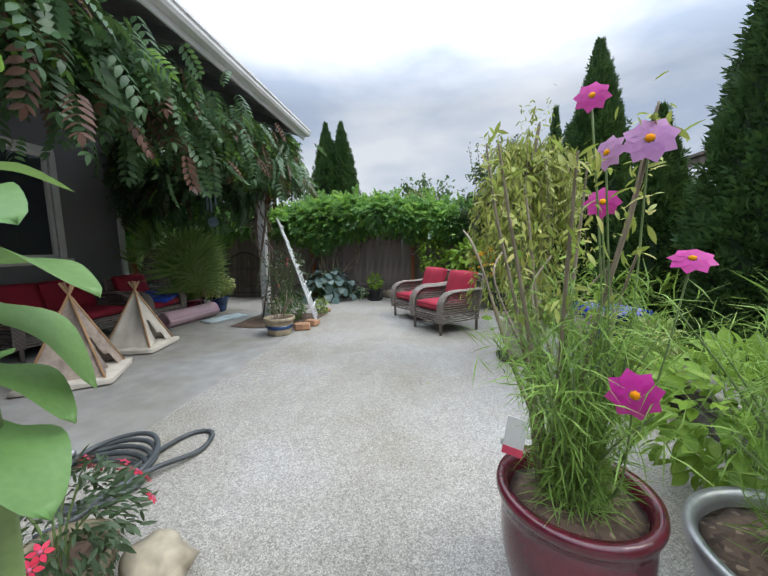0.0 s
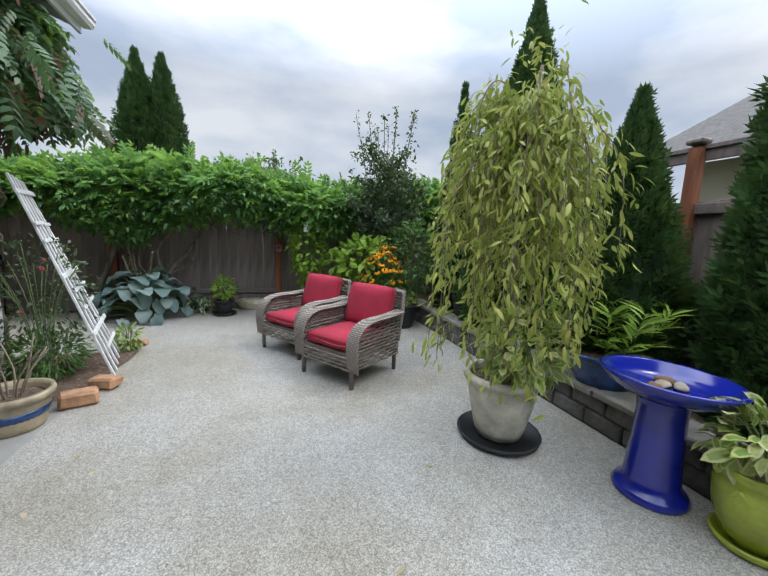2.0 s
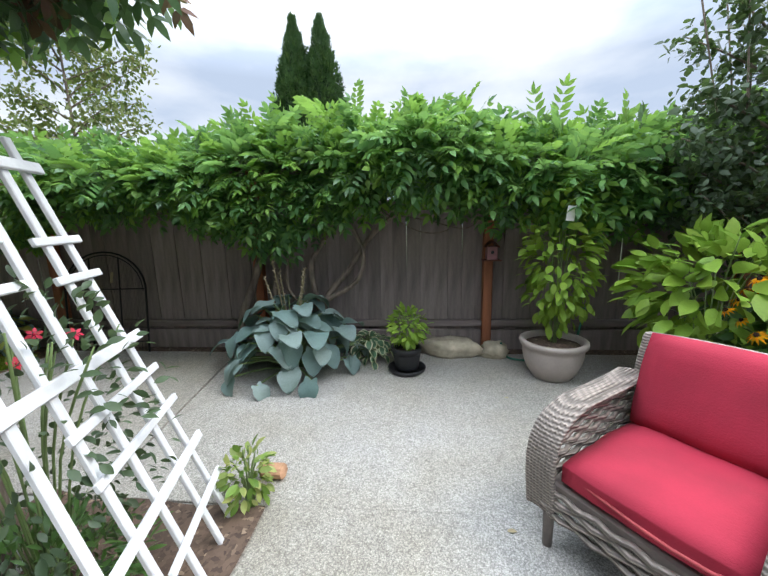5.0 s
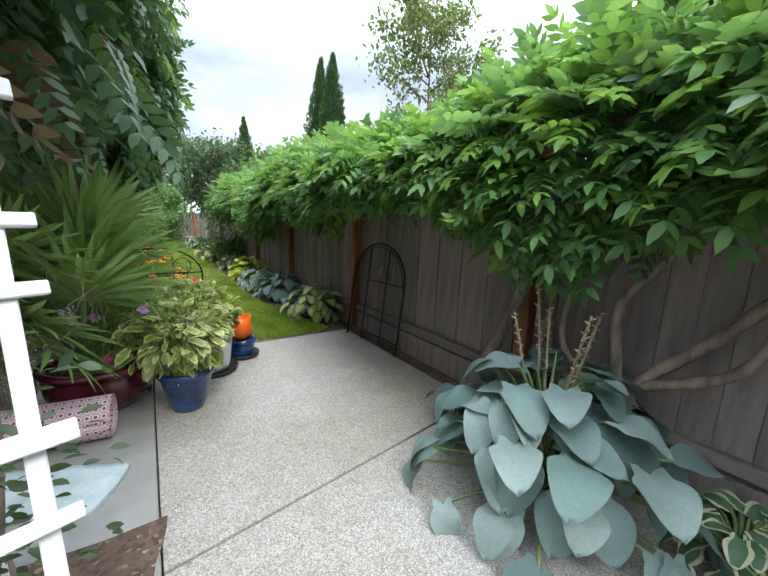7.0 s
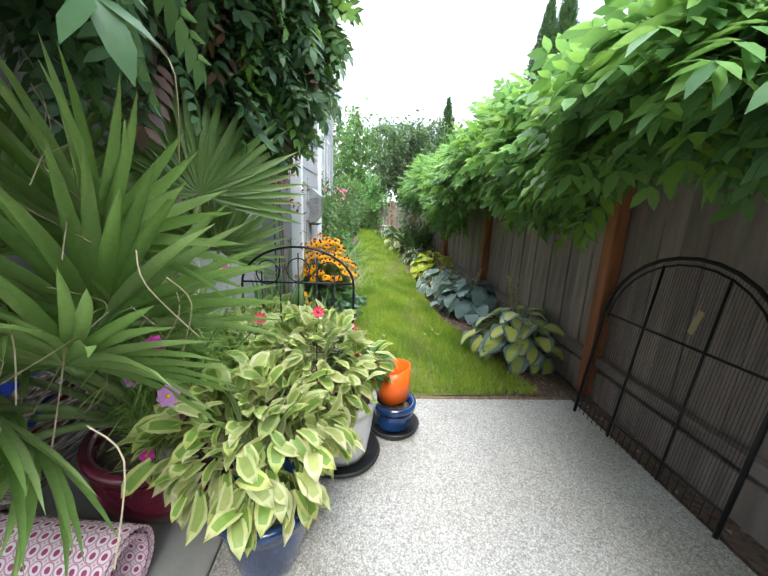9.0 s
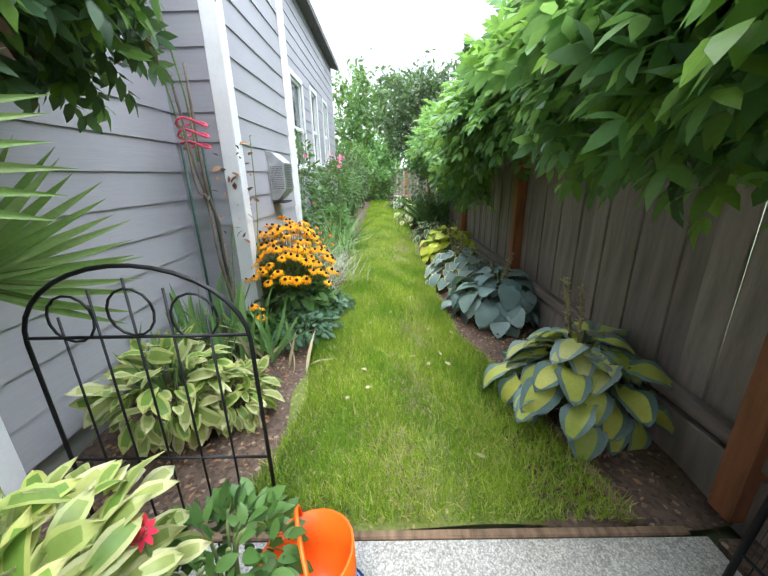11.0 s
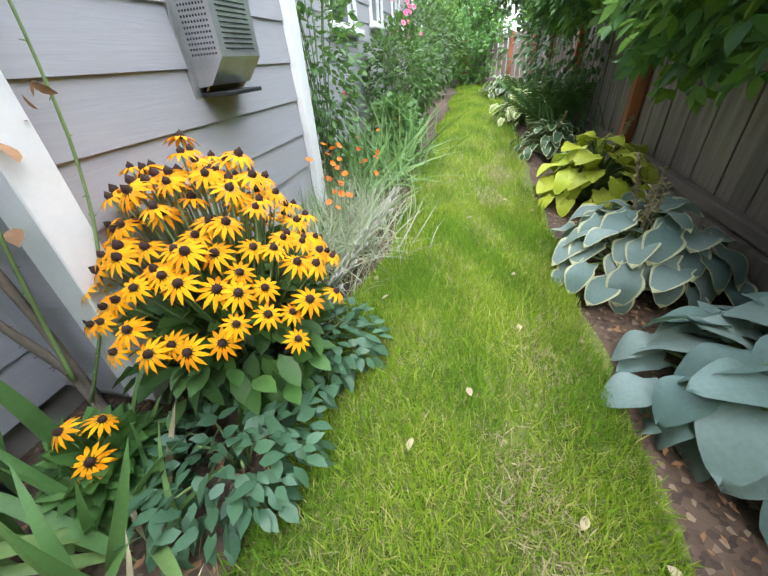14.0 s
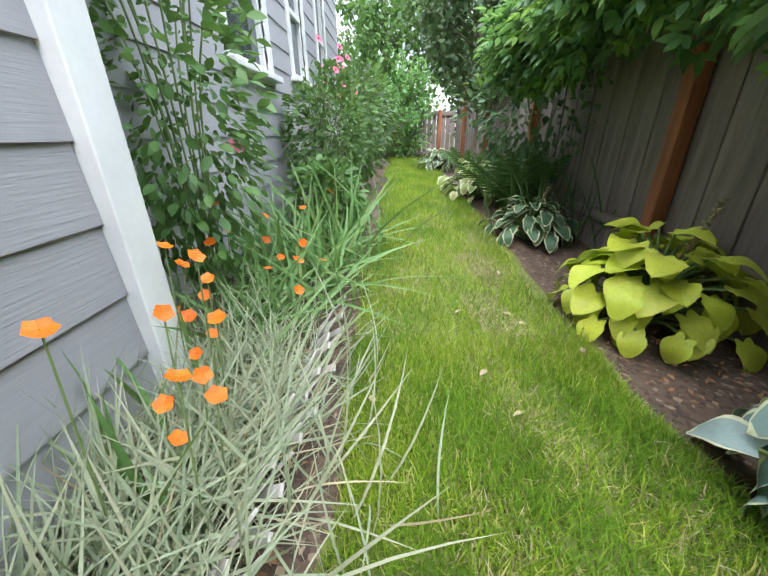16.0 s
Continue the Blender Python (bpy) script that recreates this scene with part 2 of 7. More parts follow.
MAT = dict(
    aggregate=aggregate("exposed_aggregate"), smooth=aggregate("smooth_concrete", True),
    lawn=earth("lawn_soil", (0.1, 0.13, 0.025), (0.16, 0.19, 0.04), (0.4, 0.33, 0.16), 90.0),
    soil=earth("bark_mulch", (0.075, 0.048, 0.036), (0.15, 0.1, 0.07), (0.38, 0.28, 0.19), 55.0),
    ground=earth("far_ground", (0.05, 0.07, 0.03), (0.08, 0.1, 0.04), (0.12, 0.11, 0.06), 8.0),
    fence=plain("fence_stain", (0.31, 0.255, 0.235), 0.75, var=0.22, scale=2.5, fine=30.0, stretch=(6, 6, 0.8), bumps=0.3, vary=0.28),
    post=plain("cedar_post", (0.36, 0.13, 0.06), 0.7, var=0.25, scale=3.0, stretch=(5, 5, 0.6), bumps=0.3),
    rail=plain("fence_rail", (0.25, 0.205, 0.19), 0.75, var=0.22, scale=3.0, stretch=(0.7, 5, 5)),
    siding=siding_paint("siding_paint", (0.4, 0.39, 0.415)), white=plain("white_paint", (0.8, 0.8, 0.8), 0.45, var=0.06, scale=4.0),
    # porch siding: the house grey made darker, the roof's shade put into the paint
    wallgrey=siding_paint("porch_shade_siding", (0.25, 0.25, 0.265)), soffit=plain("soffit_boards", (0.3, 0.3, 0.31), 0.7, var=0.12, stretch=(1, 6, 1)),
    roof=plain("roof_shingle", (0.12, 0.115, 0.11), 0.9, var=0.25, scale=14.0),
    trellis=plain("trellis_paint", (0.72, 0.73, 0.74), 0.5, var=0.1, scale=9.0),
    wicker=wicker_mat("wicker", (0.42, 0.36, 0.31)), wickerleg=plain("wicker_leg", (0.2, 0.165, 0.145), 0.6, var=0.2),
    cushion=plain("red_cushion", (0.37, 0.018, 0.045), 0.85, var=0.12, scale=5.0, fine=140.0, bumps=0.25), piping=plain("cushion_piping", (0.42, 0.06, 0.07), 0.8),
    bark=plain("vine_bark", (0.24, 0.19, 0.15), 0.9, var=0.3, scale=6.0, fine=40.0, stretch=(4, 4, 1), bumps=0.6),
    darkbark=plain("dark_bark", (0.09, 0.065, 0.05), 0.9, var=0.3, scale=8.0, bumps=0.6),
    stone=plain("garden_stone", (0.48, 0.42, 0.31), 0.9, var=0.3, scale=5.0, fine=25.0, bumps=0.6),
    block=plain("retaining_block", (0.16, 0.15, 0.135), 0.95, var=0.3, scale=7.0, fine=30.0, bumps=0.7, vary=0.25),
    cap=plain("cap_stone", (0.27, 0.25, 0.215), 0.9, var=0.25, scale=6.0, fine=40.0, bumps=0.4, vary=0.15),
    brick=plain("salmon_brick", (0.5, 0.28, 0.16), 0.9, var=0.3, scale=9.0, bumps=0.5),
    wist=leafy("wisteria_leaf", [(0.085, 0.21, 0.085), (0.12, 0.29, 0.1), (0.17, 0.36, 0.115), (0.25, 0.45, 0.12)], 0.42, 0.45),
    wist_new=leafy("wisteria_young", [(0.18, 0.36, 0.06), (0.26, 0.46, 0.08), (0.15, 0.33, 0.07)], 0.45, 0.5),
    # darker copy of the wisteria leaf, with shade put into its colour
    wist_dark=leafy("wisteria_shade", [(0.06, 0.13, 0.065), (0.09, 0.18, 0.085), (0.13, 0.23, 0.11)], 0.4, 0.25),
    wist_dead=leafy("wisteria_dry", [(0.15, 0.07, 0.055), (0.22, 0.11, 0.08), (0.1, 0.05, 0.05)], 0.6, 0.2),
    arbor=leafy("arborvitae", [(0.028, 0.075, 0.024), (0.045, 0.11, 0.03), (0.06, 0.14, 0.04)], 0.6, 0.15),
    # filler inside conifer crowns, its near-black green standing in for inner shade
    core=plain("shade_core", (0.02, 0.045, 0.016), 0.95, var=0.3),
    hosta=leafy("blue_hosta", [(0.13, 0.215, 0.205), (0.19, 0.285, 0.27), (0.29, 0.38, 0.36)], 0.5, 0.15),
    hosta_y=leafy("yellow_hosta", [(0.6, 0.6, 0.12), (0.45, 0.52, 0.1), (0.66, 0.64, 0.25)], 0.45, 0.2),
    hosta_g=leafy("green_hosta", [(0.07, 0.15, 0.085), (0.09, 0.19, 0.1)], 0.42, 0.2),
    lime=leafy("lime_hosta", [(0.64, 0.7, 0.06), (0.74, 0.78, 0.12), (0.54, 0.64, 0.05)], 0.45, 0.25),
    cream=leafy("cream_margin", [(0.6, 0.62, 0.36), (0.68, 0.68, 0.45)], 0.45, 0.25),
    varieg=leafy("variegated_leaf", [(0.24, 0.38, 0.07), (0.16, 0.29, 0.05), (0.5, 0.52, 0.18), (0.13, 0.24, 0.04)], 0.42, 0.3),
    pale=leafy("pale_variegation", [(0.62, 0.6, 0.26), (0.5, 0.54, 0.15), (0.7, 0.67, 0.4), (0.38, 0.46, 0.1)], 0.42, 0.3),
    weep=leafy("weeping_leaf", [(0.36, 0.42, 0.09), (0.48, 0.5, 0.12), (0.3, 0.37, 0.07), (0.56, 0.5, 0.14)], 0.5, 0.3),
    green=leafy("garden_leaf", [(0.06, 0.14, 0.04), (0.09, 0.2, 0.05), (0.13, 0.25, 0.07)], 0.45, 0.3),
    bright=leafy("bright_leaf", [(0.25, 0.42, 0.05), (0.34, 0.5, 0.07), (0.2, 0.36, 0.05)], 0.45, 0.35),
    feathery=leafy("cosmos_leaf", [(0.22, 0.38, 0.07), (0.3, 0.46, 0.1), (0.18, 0.32, 0.06)], 0.5, 0.35),
    bush=leafy("olive_leaf", [(0.05, 0.085, 0.045), (0.07, 0.11, 0.06), (0.09, 0.14, 0.075)], 0.45, 0.2),
    tree=leafy("tree_leaf", [(0.055, 0.1, 0.05), (0.085, 0.145, 0.07), (0.11, 0.18, 0.085)], 0.45, 0.25),
    farleaf=leafy("far_leaf", [(0.12, 0.18, 0.06), (0.2, 0.24, 0.08), (0.28, 0.28, 0.1)], 0.5, 0.3),
    grass=leafy("grass_blade", [(0.19, 0.34, 0.012), (0.27, 0.43, 0.02), (0.37, 0.5, 0.032), (0.66, 0.58, 0.22)], 0.8, 0.4),
    grass_dark=leafy("shaded_green_blade", [(0.11, 0.23, 0.012), (0.16, 0.31, 0.018), (0.22, 0.37, 0.026)], 0.8, 0.35),
    iris=leafy("iris_leaf", [(0.12, 0.25, 0.075), (0.16, 0.31, 0.1), (0.24, 0.36, 0.12)], 0.45, 0.25),
    silver=leafy("silver_foliage", [(0.3, 0.36, 0.24), (0.4, 0.45, 0.3), (0.45, 0.44, 0.3)], 0.6, 0.25),
    straw=leafy("dry_stalk", [(0.45, 0.36, 0.22), (0.55, 0.46, 0.3), (0.34, 0.27, 0.16)], 0.7, 0.15),
    palm=leafy("palm_leaf", [(0.2, 0.34, 0.09), (0.28, 0.43, 0.13), (0.38, 0.5, 0.2)], 0.4, 0.3),
    fern=leafy("fern_leaf", [(0.055, 0.13, 0.045), (0.085, 0.18, 0.06)], 0.5, 0.25),
    stem=plain("green_stem", (0.18, 0.26, 0.09), 0.6, var=0.2), twig=plain("twig", (0.26, 0.21, 0.15), 0.85, var=0.25),
    yellow=leafy("coneflower_petal", [(0.88, 0.33, 0.0005), (0.92, 0.4, 0.001), (0.82, 0.26, 0.0005)], 0.95, 0.04),
    conecentre=plain("flower_centre", (0.035, 0.014, 0.01), 0.9), orangefl=leafy("poppy_petal", [(0.9, 0.15, 0.002), (0.9, 0.2, 0.004)], 0.5, 0.25),
    magenta=leafy("magenta_petal", [(0.55, 0.01, 0.28), (0.65, 0.02, 0.36)], 0.5, 0.2), lilac=leafy("lilac_petal", [(0.6, 0.25, 0.6), (0.66, 0.33, 0.62)], 0.5, 0.25),
    redfl=leafy("red_petal", [(0.72, 0.015, 0.06), (0.8, 0.03, 0.12)], 0.5, 0.2), pinkfl=leafy("pink_petal", [(0.8, 0.12, 0.28), (0.85, 0.2, 0.36)], 0.5, 0.2),
    bluegl=plain("cobalt_glaze", (0.008, 0.016, 0.27), 0.15, var=0.15, coat=0.6, bumps=0.0), bluepot=plain("blue_pot_glaze", (0.012, 0.05, 0.16), 0.2, var=0.4, scale=9.0, coat=0.5),
    limepot=plain("lime_glaze", (0.32, 0.38, 0.035), 0.25, var=0.18, scale=5.0, coat=0.4), maroon=plain("maroon_glaze", (0.13, 0.015, 0.03), 0.2, var=0.3, coat=0.5),
    creampot=plain("weathered_cream_pot", (0.56, 0.53, 0.43), 0.8, var=0.25, scale=7.0, bumps=0.4), tanpot=plain("tan_pot", (0.4, 0.33, 0.22), 0.5, var=0.3, scale=8.0),
    beigepot=plain("beige_plastic", (0.42, 0.36, 0.32), 0.5, var=0.1), black=plain("black_plastic", (0.015, 0.016, 0.018), 0.5, var=0.2), whitepot=plain("white_plastic", (0.62, 0.63, 0.62), 0.5, var=0.15),
    iron=plain("black_iron", (0.012, 0.012, 0.014), 0.5, metal=0.3, var=0.3), galv=plain("galvanised_steel", (0.46, 0.47, 0.48), 0.35, metal=0.7, var=0.15), brass=plain("brassy_steel", (0.35, 0.26, 0.1), 0.35, metal=0.6),
    hose=plain("garden_hose", (0.07, 0.08, 0.085), 0.5, var=0.25), greenhose=plain("green_hose", (0.03, 0.2, 0.13), 0.45),
    canvas=plain("canvas", (0.62, 0.58, 0.5), 0.9, var=0.12, fine=150.0, bumps=0.3), checked=plain("taupe_canvas", (0.4, 0.33, 0.28), 0.9, var=0.2, scale=14.0, fine=150.0), pole=plain("tan_pole", (0.42, 0.26, 0.14), 0.7),
    fur_w=plain("white_fur", (0.78, 0.75, 0.7), 0.95, var=0.1, scale=20.0, fine=120.0, bumps=0.6), fur_o=plain("orange_fur", (0.6, 0.27, 0.1), 0.95, var=0.2, fine=120.0, bumps=0.6), fur_d=plain("dark_fur", (0.04, 0.038, 0.04), 0.95, var=0.3, fine=120.0, bumps=0.6),
    orangeplastic=plain("orange_plastic", (0.85, 0.14, 0.01), 0.4, var=0.08), bluecloth=plain("blue_cloth", (0.02, 0.06, 0.42), 0.85), pinkplastic=plain("pink_ribbon", (0.9, 0.08, 0.16), 0.6),
    lath=plain("weathered_lath", (0.52, 0.49, 0.45), 0.85, var=0.25, scale=8.0),
    stake=plain("dark_green_plastic", (0.008, 0.06, 0.035), 0.45),
    paper=plain("paper_label", (0.8, 0.8, 0.78), 0.6, var=0.05), edging=plain("wood_edging", (0.2, 0.13, 0.08), 0.9, var=0.3, stretch=(1, 6, 6)), vinyl=plain("vinyl_frame", (0.78, 0.79, 0.78), 0.4, var=0.04),
    redwood=plain("rust_wood", (0.2, 0.075, 0.05), 0.8, var=0.2), birdpink=plain("faded_pink_paint", (0.42, 0.2, 0.22), 0.8, var=0.25), slate=plain("chime_metal", (0.12, 0.17, 0.2), 0.4, metal=0.5), towel=plain("pale_blue_towel", (0.55, 0.66, 0.68), 0.9),
    rust=plain("rusty_tan", (0.3, 0.16, 0.08), 0.9, var=0.3), neighbour=siding_paint("neighbour_siding", (0.55, 0.5, 0.4)), hill=plain("hazy_hill", (0.1, 0.13, 0.16), 1.0, var=0.2, scale=0.02),
)


def glass_mat():
    m, nt, b = tree("window_glass")
    b.inputs["Base Color"].default_value = (0.05, 0.06, 0.07, 1)
    b.inputs["Roughness"].default_value, b.inputs["Specular IOR Level"].default_value = 0.03, 0.8
    n = add(nt, "ShaderNodeTexNoise", Scale=2.0)
    nt.links.new(world_coords(nt), n.inputs["Vector"])
    bump(nt, b, n.outputs["Fac"], 0.05, 0.01)
    return m


MAT["glass"] = glass_mat()


def fabric_scallop(name):
    m, nt, b = tree(name)
    p = coords(nt, (1, 1, 1), "UV")
    w = add(nt, "ShaderNodeTexVoronoi", Scale=26.0)
    w.inputs["Randomness"].default_value = 0.0
    nt.links.new(p, w.inputs["Vector"])
    col = ramp(nt, w.outputs["Distance"], [(0.0, (0.33, 0.05, 0.13)), (0.2, (0.33, 0.05, 0.13)), (0.24, (0.72, 0.62, 0.64)), (0.4, (0.72, 0.62, 0.64)), (0.44, (0.42, 0.12, 0.2)), (0.58, (0.72, 0.62, 0.64)), (0.7, (0.5, 0.2, 0.28))])
    nt.links.new(col, b.inputs["Base Color"])
    b.inputs["Roughness"].default_value = 0.9
    return m


MAT["scallop"] = fabric_scallop("scallop_fabric")


# ---- mesh helpers ----
def thing(name, label, category, m=None, group="", kind=""):
    ob = new(name)
    ob.empty_display_size = 0.1
    if m is not None:
        ob.matrix_basis = m
    return tagged(ob, label, category, group, kind)


def finish(me, material, smooth):
    for mm in (material if isinstance(material, (list, tuple)) else [material]):
        me.materials.append(MAT[mm] if isinstance(mm, str) else mm)
    if smooth:
        me.polygons.foreach_set("use_smooth", np.ones(len(me.polygons), bool))


def part(name, bm, material, parent=None, label="", smooth=False, m=None):
    me = bpy.data.meshes.new(name)
    bm.to_mesh(me)
    bm.free()
    finish(me, material, smooth)
    ob = new(name, me)
    if m is not None:
        ob.matrix_basis = m
    if parent is not None:
        ob.parent = parent
    return tagged(ob, label)


def tris(name, V, F, material, parent=None, label="", mats=None, smooth=True, uv=None):
    """One mesh out of arrays of vertices and triangles."""
    me = bpy.data.meshes.new(name)
    V, F = np.asarray(V, np.float32), np.asarray(F, np.int32)
    me.vertices.add(len(V))
    me.vertices.foreach_set("co", V.ravel())
    me.loops.add(F.size)
    me.loops.foreach_set("vertex_index", F.ravel())
    me.polygons.add(len(F))
    me.polygons.foreach_set("loop_start", np.arange(0, F.size, 3, dtype=np.int32))
    if mats is not None:
        me.polygons.foreach_set("material_index", np.asarray(mats, np.int32))
    me.update(calc_edges=True)
    finish(me, material, smooth)
    ob = new(name, me)
    if parent is not None:
        ob.parent = parent
    return tagged(ob, label)


def box_bm(sx, sy, sz, bev=0.0, at=(0, 0, 0), bm=None, rot=None, seg=1):
    """A box with its base at z = 0, eased edges."""
    b2 = bmesh.new()
    bmesh.ops.create_cube(b2, size=1.0)
    for v in b2.verts:
        v.co = Vector((v.co.x * sx, v.co.y * sy, (v.co.z + 0.5) * sz))
    if bev:
        bmesh.ops.bevel(b2, geom=b2.edges[:], offset=bev, segments=seg, affect="EDGES", profile=0.6)
    mm = Matrix.Translation(at) @ (rot if rot is not None else Matrix())
    b2.transform(mm)
    if bm is None:
        return b2
    tmp = bpy.data.meshes.new("tmp")
    b2.to_mesh(tmp)
    b2.free()
    bm.from_mesh(tmp)
    bpy.data.meshes.remove(tmp)
    return bm


def lathe(profile, n=32, bm=None, at=(0, 0, 0)):
    """A turned body from (radius, height) pairs."""
    bm = bm or bmesh.new()
    rings = []
    for r, z in profile:
        rings.append([bm.verts.new((at[0] + r * math.cos(2 * math.pi * i / n), at[1] + r * math.sin(2 * math.pi * i / n), at[2] + z)) for i in range(n)])
    for a, b in zip(rings, rings[1:]):
        for i in range(n):
            bm.faces.new((a[i], a[(i + 1) % n], b[(i + 1) % n], b[i]))
    if profile[0][0] > 1e-4:
        bm.faces.new(rings[0][::-1])
    if profile[-1][0] > 1e-4:
        bm.faces.new(rings[-1])
    return bm


def tube(points, radii, n=8, bm=None):
    """A tapered tube along a line of points."""
    bm = bm or bmesh.new()
    pts = [Vector(p) for p in points]
    if not isinstance(radii, (list, tuple)):
        radii = [radii] * len(pts)
    rings, side = [], None
    for i, p in enumerate(pts):
        d = (pts[min(i + 1, len(pts) - 1)] - pts[max(i - 1, 0)]).normalized()
        if side is None:
            side = d.orthogonal().normalized()
        side = (side - d * side.dot(d)).normalized()
        up = d.cross(side)
        rings.append([bm.verts.new(p + (side * math.cos(2 * math.pi * k / n) + up * math.sin(2 * math.pi * k / n)) * radii[i]) for k in range(n)])
    for a, b in zip(rings, rings[1:]):
        for k in range(n):
            bm.faces.new((a[k], a[(k + 1) % n], b[(k + 1) % n], b[k]))
    bm.faces.new(rings[0][::-1])
    bm.faces.new(rings[-1])
    return bm


def bend(points, steps=8):
    """A smooth line through a few points (Catmull-Rom)."""
    p = [Vector(points[0])] + [Vector(q) for q in points] + [Vector(points[-1])]
    out = []
    for i in range(1, len(p) - 2):
        for s in range(steps):
            t = s / steps
            a, b, c, d = p[i - 1], p[i], p[i + 1], p[i + 2]
            out.append(0.5 * (2 * b + (c - a) * t + (2 * a - 5 * b + 4 * c - d) * t * t + (3 * b - a - 3 * c + d) * t ** 3))
    out.append(p[-2])
    return out


def lumpy(rx, ry, rz, seed, rough=0.15, sub=3):
    bm = bmesh.new()
    bmesh.ops.create_icosphere(bm, subdivisions=sub, radius=1.0)
    o = Vector((seed * 3.7, seed * 1.3, seed * 7.1))
    for v in bm.verts:
        k = 1 + rough * (noise.noise(v.co * 1.3 + o) * 1.4 + 0.6 * noise.noise(v.co * 3.5 + o))
        v.co = Vector((v.co.x * rx, v.co.y * ry, v.co.z * rz)) * k
    return bm


# leaf shapes: vertices and triangles, leaf along +y from the origin, upper side +z
def blade(length=1.0, width=0.4, fold=0.12, droop=0.15, n=5, tip=1.0, heart=0.0):
    V, F = [], []
    for i in range(n + 1):
        t = i / n
        w = width / 2 * (math.sin(math.pi * min(1.0, t ** tip * 0.97 + 0.02 + heart * (1 - t))) ** 0.8 if 0 < i < n else (heart * 0.9 if i == 0 else 0.0))
        z = -droop * t * t * length
        V += [(-w, t * length - (heart * 0.12 * length if i == 0 else 0), z + fold * w * 2), (0, t * length, z), (w, t * length - (heart * 0.12 * length if i == 0 else 0), z + fold * w * 2)]
    for i in range(n):
        a, b = 3 * i, 3 * i + 3
        if heart or i:
            F += [(a, a + 1, b + 1), (a + 1, a + 2, b + 2)]
        if i < n - 1:
            F += [(a, b + 1, b), (a + 1, b + 2, b + 1)]
    return np.array(V, float), np.array(F), np.zeros(len(F), int)


def oval(length=1.0, width=0.45, droop=0.2, cup=0.06):
    """A small oval leaf of four triangles."""
    V = [(0, 0, 0)]
    for t, w in ((0.28, 0.92), (0.62, 0.86)):
        V += [(-w * width / 2, t * length, cup * length - droop * t * t * length), (w * width / 2, t * length, -droop * t * t * length)]
    V.append((0, length, -droop * length))
    F = [(0, 2, 1), (1, 2, 4), (1, 4, 3), (3, 4, 5)]
    return np.array(V, float), np.array(F), np.zeros(4, int)


def margin_leaf(length=1.0, width=0.8, droop=0.3, cup=0.12, n=7, split=0.6, ripple=0.02):
    """A broad leaf whose rim is another material: five strips of vertices."""
    V, F, M = [], [], []
    for i in range(n + 1):
        t = i / n
        w = width / 2 * max(0.0, math.sin(math.pi * t ** 0.76)) ** 0.62
        if i == 0:
            w = width * 0.3
        z = 0.06 * math.sin(math.pi * t) - droop * t * t * length
        y = t * length
        for k in (-1, -split, 0, split, 1):
            V.append((k * w, y - (0.13 * length if i == 0 and k else 0), z + cup * abs(k) * w + ripple * math.sin(9 * t + 3 * k) * abs(k)))
    for i in range(n):
        for k in range(4):
            a, b = 5 * i + k, 5 * i + k + 5
            F += [(a, a + 1, b + 1), (a, b + 1, b)]
            M += [1 if k in (0, 3) or i == n - 1 else 0] * 2
    return np.array(V, float), np.array(F), np.array(M)


def join_shapes(items):
    V, F, M, o = [], [], [], 0
    for (v, f, mt), mat4 in items:
        m = np.array(mat4)
        V.append(v @ m[:3, :3].T + m[:3, 3])
        F.append(f + o)
        M.append(mt)
        o += len(v)
    return np.concatenate(V), np.concatenate(F), np.concatenate(M)


def pinnate(pairs=6, leaflet=0.27, width=0.105, droop=0.35):
    items = []
    for i in range(pairs):
        t = 0.18 + 0.72 * i / (pairs - 1)
        s = leaflet * (0.75 + 0.35 * math.sin(math.pi * t))
        lf = oval(s, s * width / leaflet * 1.12, 0.22)
        for sd in (-1, 1):
            items.append((lf, pose(0, t, -droop * t * t, -12, sd * 12, -sd * 62)))
    items.append((oval(leaflet, width * 1.1, 0.25), pose(0, 0.9, -droop * 0.81, -25, 0, 0)))
    return join_shapes(items)


def frond(pairs=14, width=0.32):
    items = []
    for i in range(pairs):
        t = 0.08 + 0.9 * i / pairs
        s = width * math.sin(math.pi * (0.12 + 0.86 * t)) ** 0.8
        lf = blade(max(s, 0.02), 0.05, 0.1, 0.15, 2)
        for sd in (-1, 1):
            items.append((lf, pose(0, t, 0.25 * t - 0.45 * t * t, -20 * t, 0, -sd * 68)))
    return join_shapes(items)


def sprig():
    """A flat conifer spray of seven small scales."""
    V, F = [], []
    for x, y, a, l in ((0, 0.5, 0, 0.55), (0.05, 0.3, -48, 0.42), (-0.05, 0.35, 48, 0.4), (0.04, 0.55, -40, 0.36), (-0.04, 0.58, 40, 0.34), (0.02, 0.1, -60, 0.36), (-0.02, 0.12, 60, 0.34)):
        o = len(V)
        for px, py, pz in ((0, 0, 0), (0.075, 0.45, 0.02), (0, 1, -0.05), (-0.075, 0.45, 0.02)):
            p = pose(x, y, 0.02, 0, 0, a) @ Vector((px, py * l, pz))
            V.append(tuple(p))
        F += [(o, o + 1, o + 2), (o, o + 2, o + 3)]
    return np.array(V, float), np.array(F), np.zeros(len(F), int)


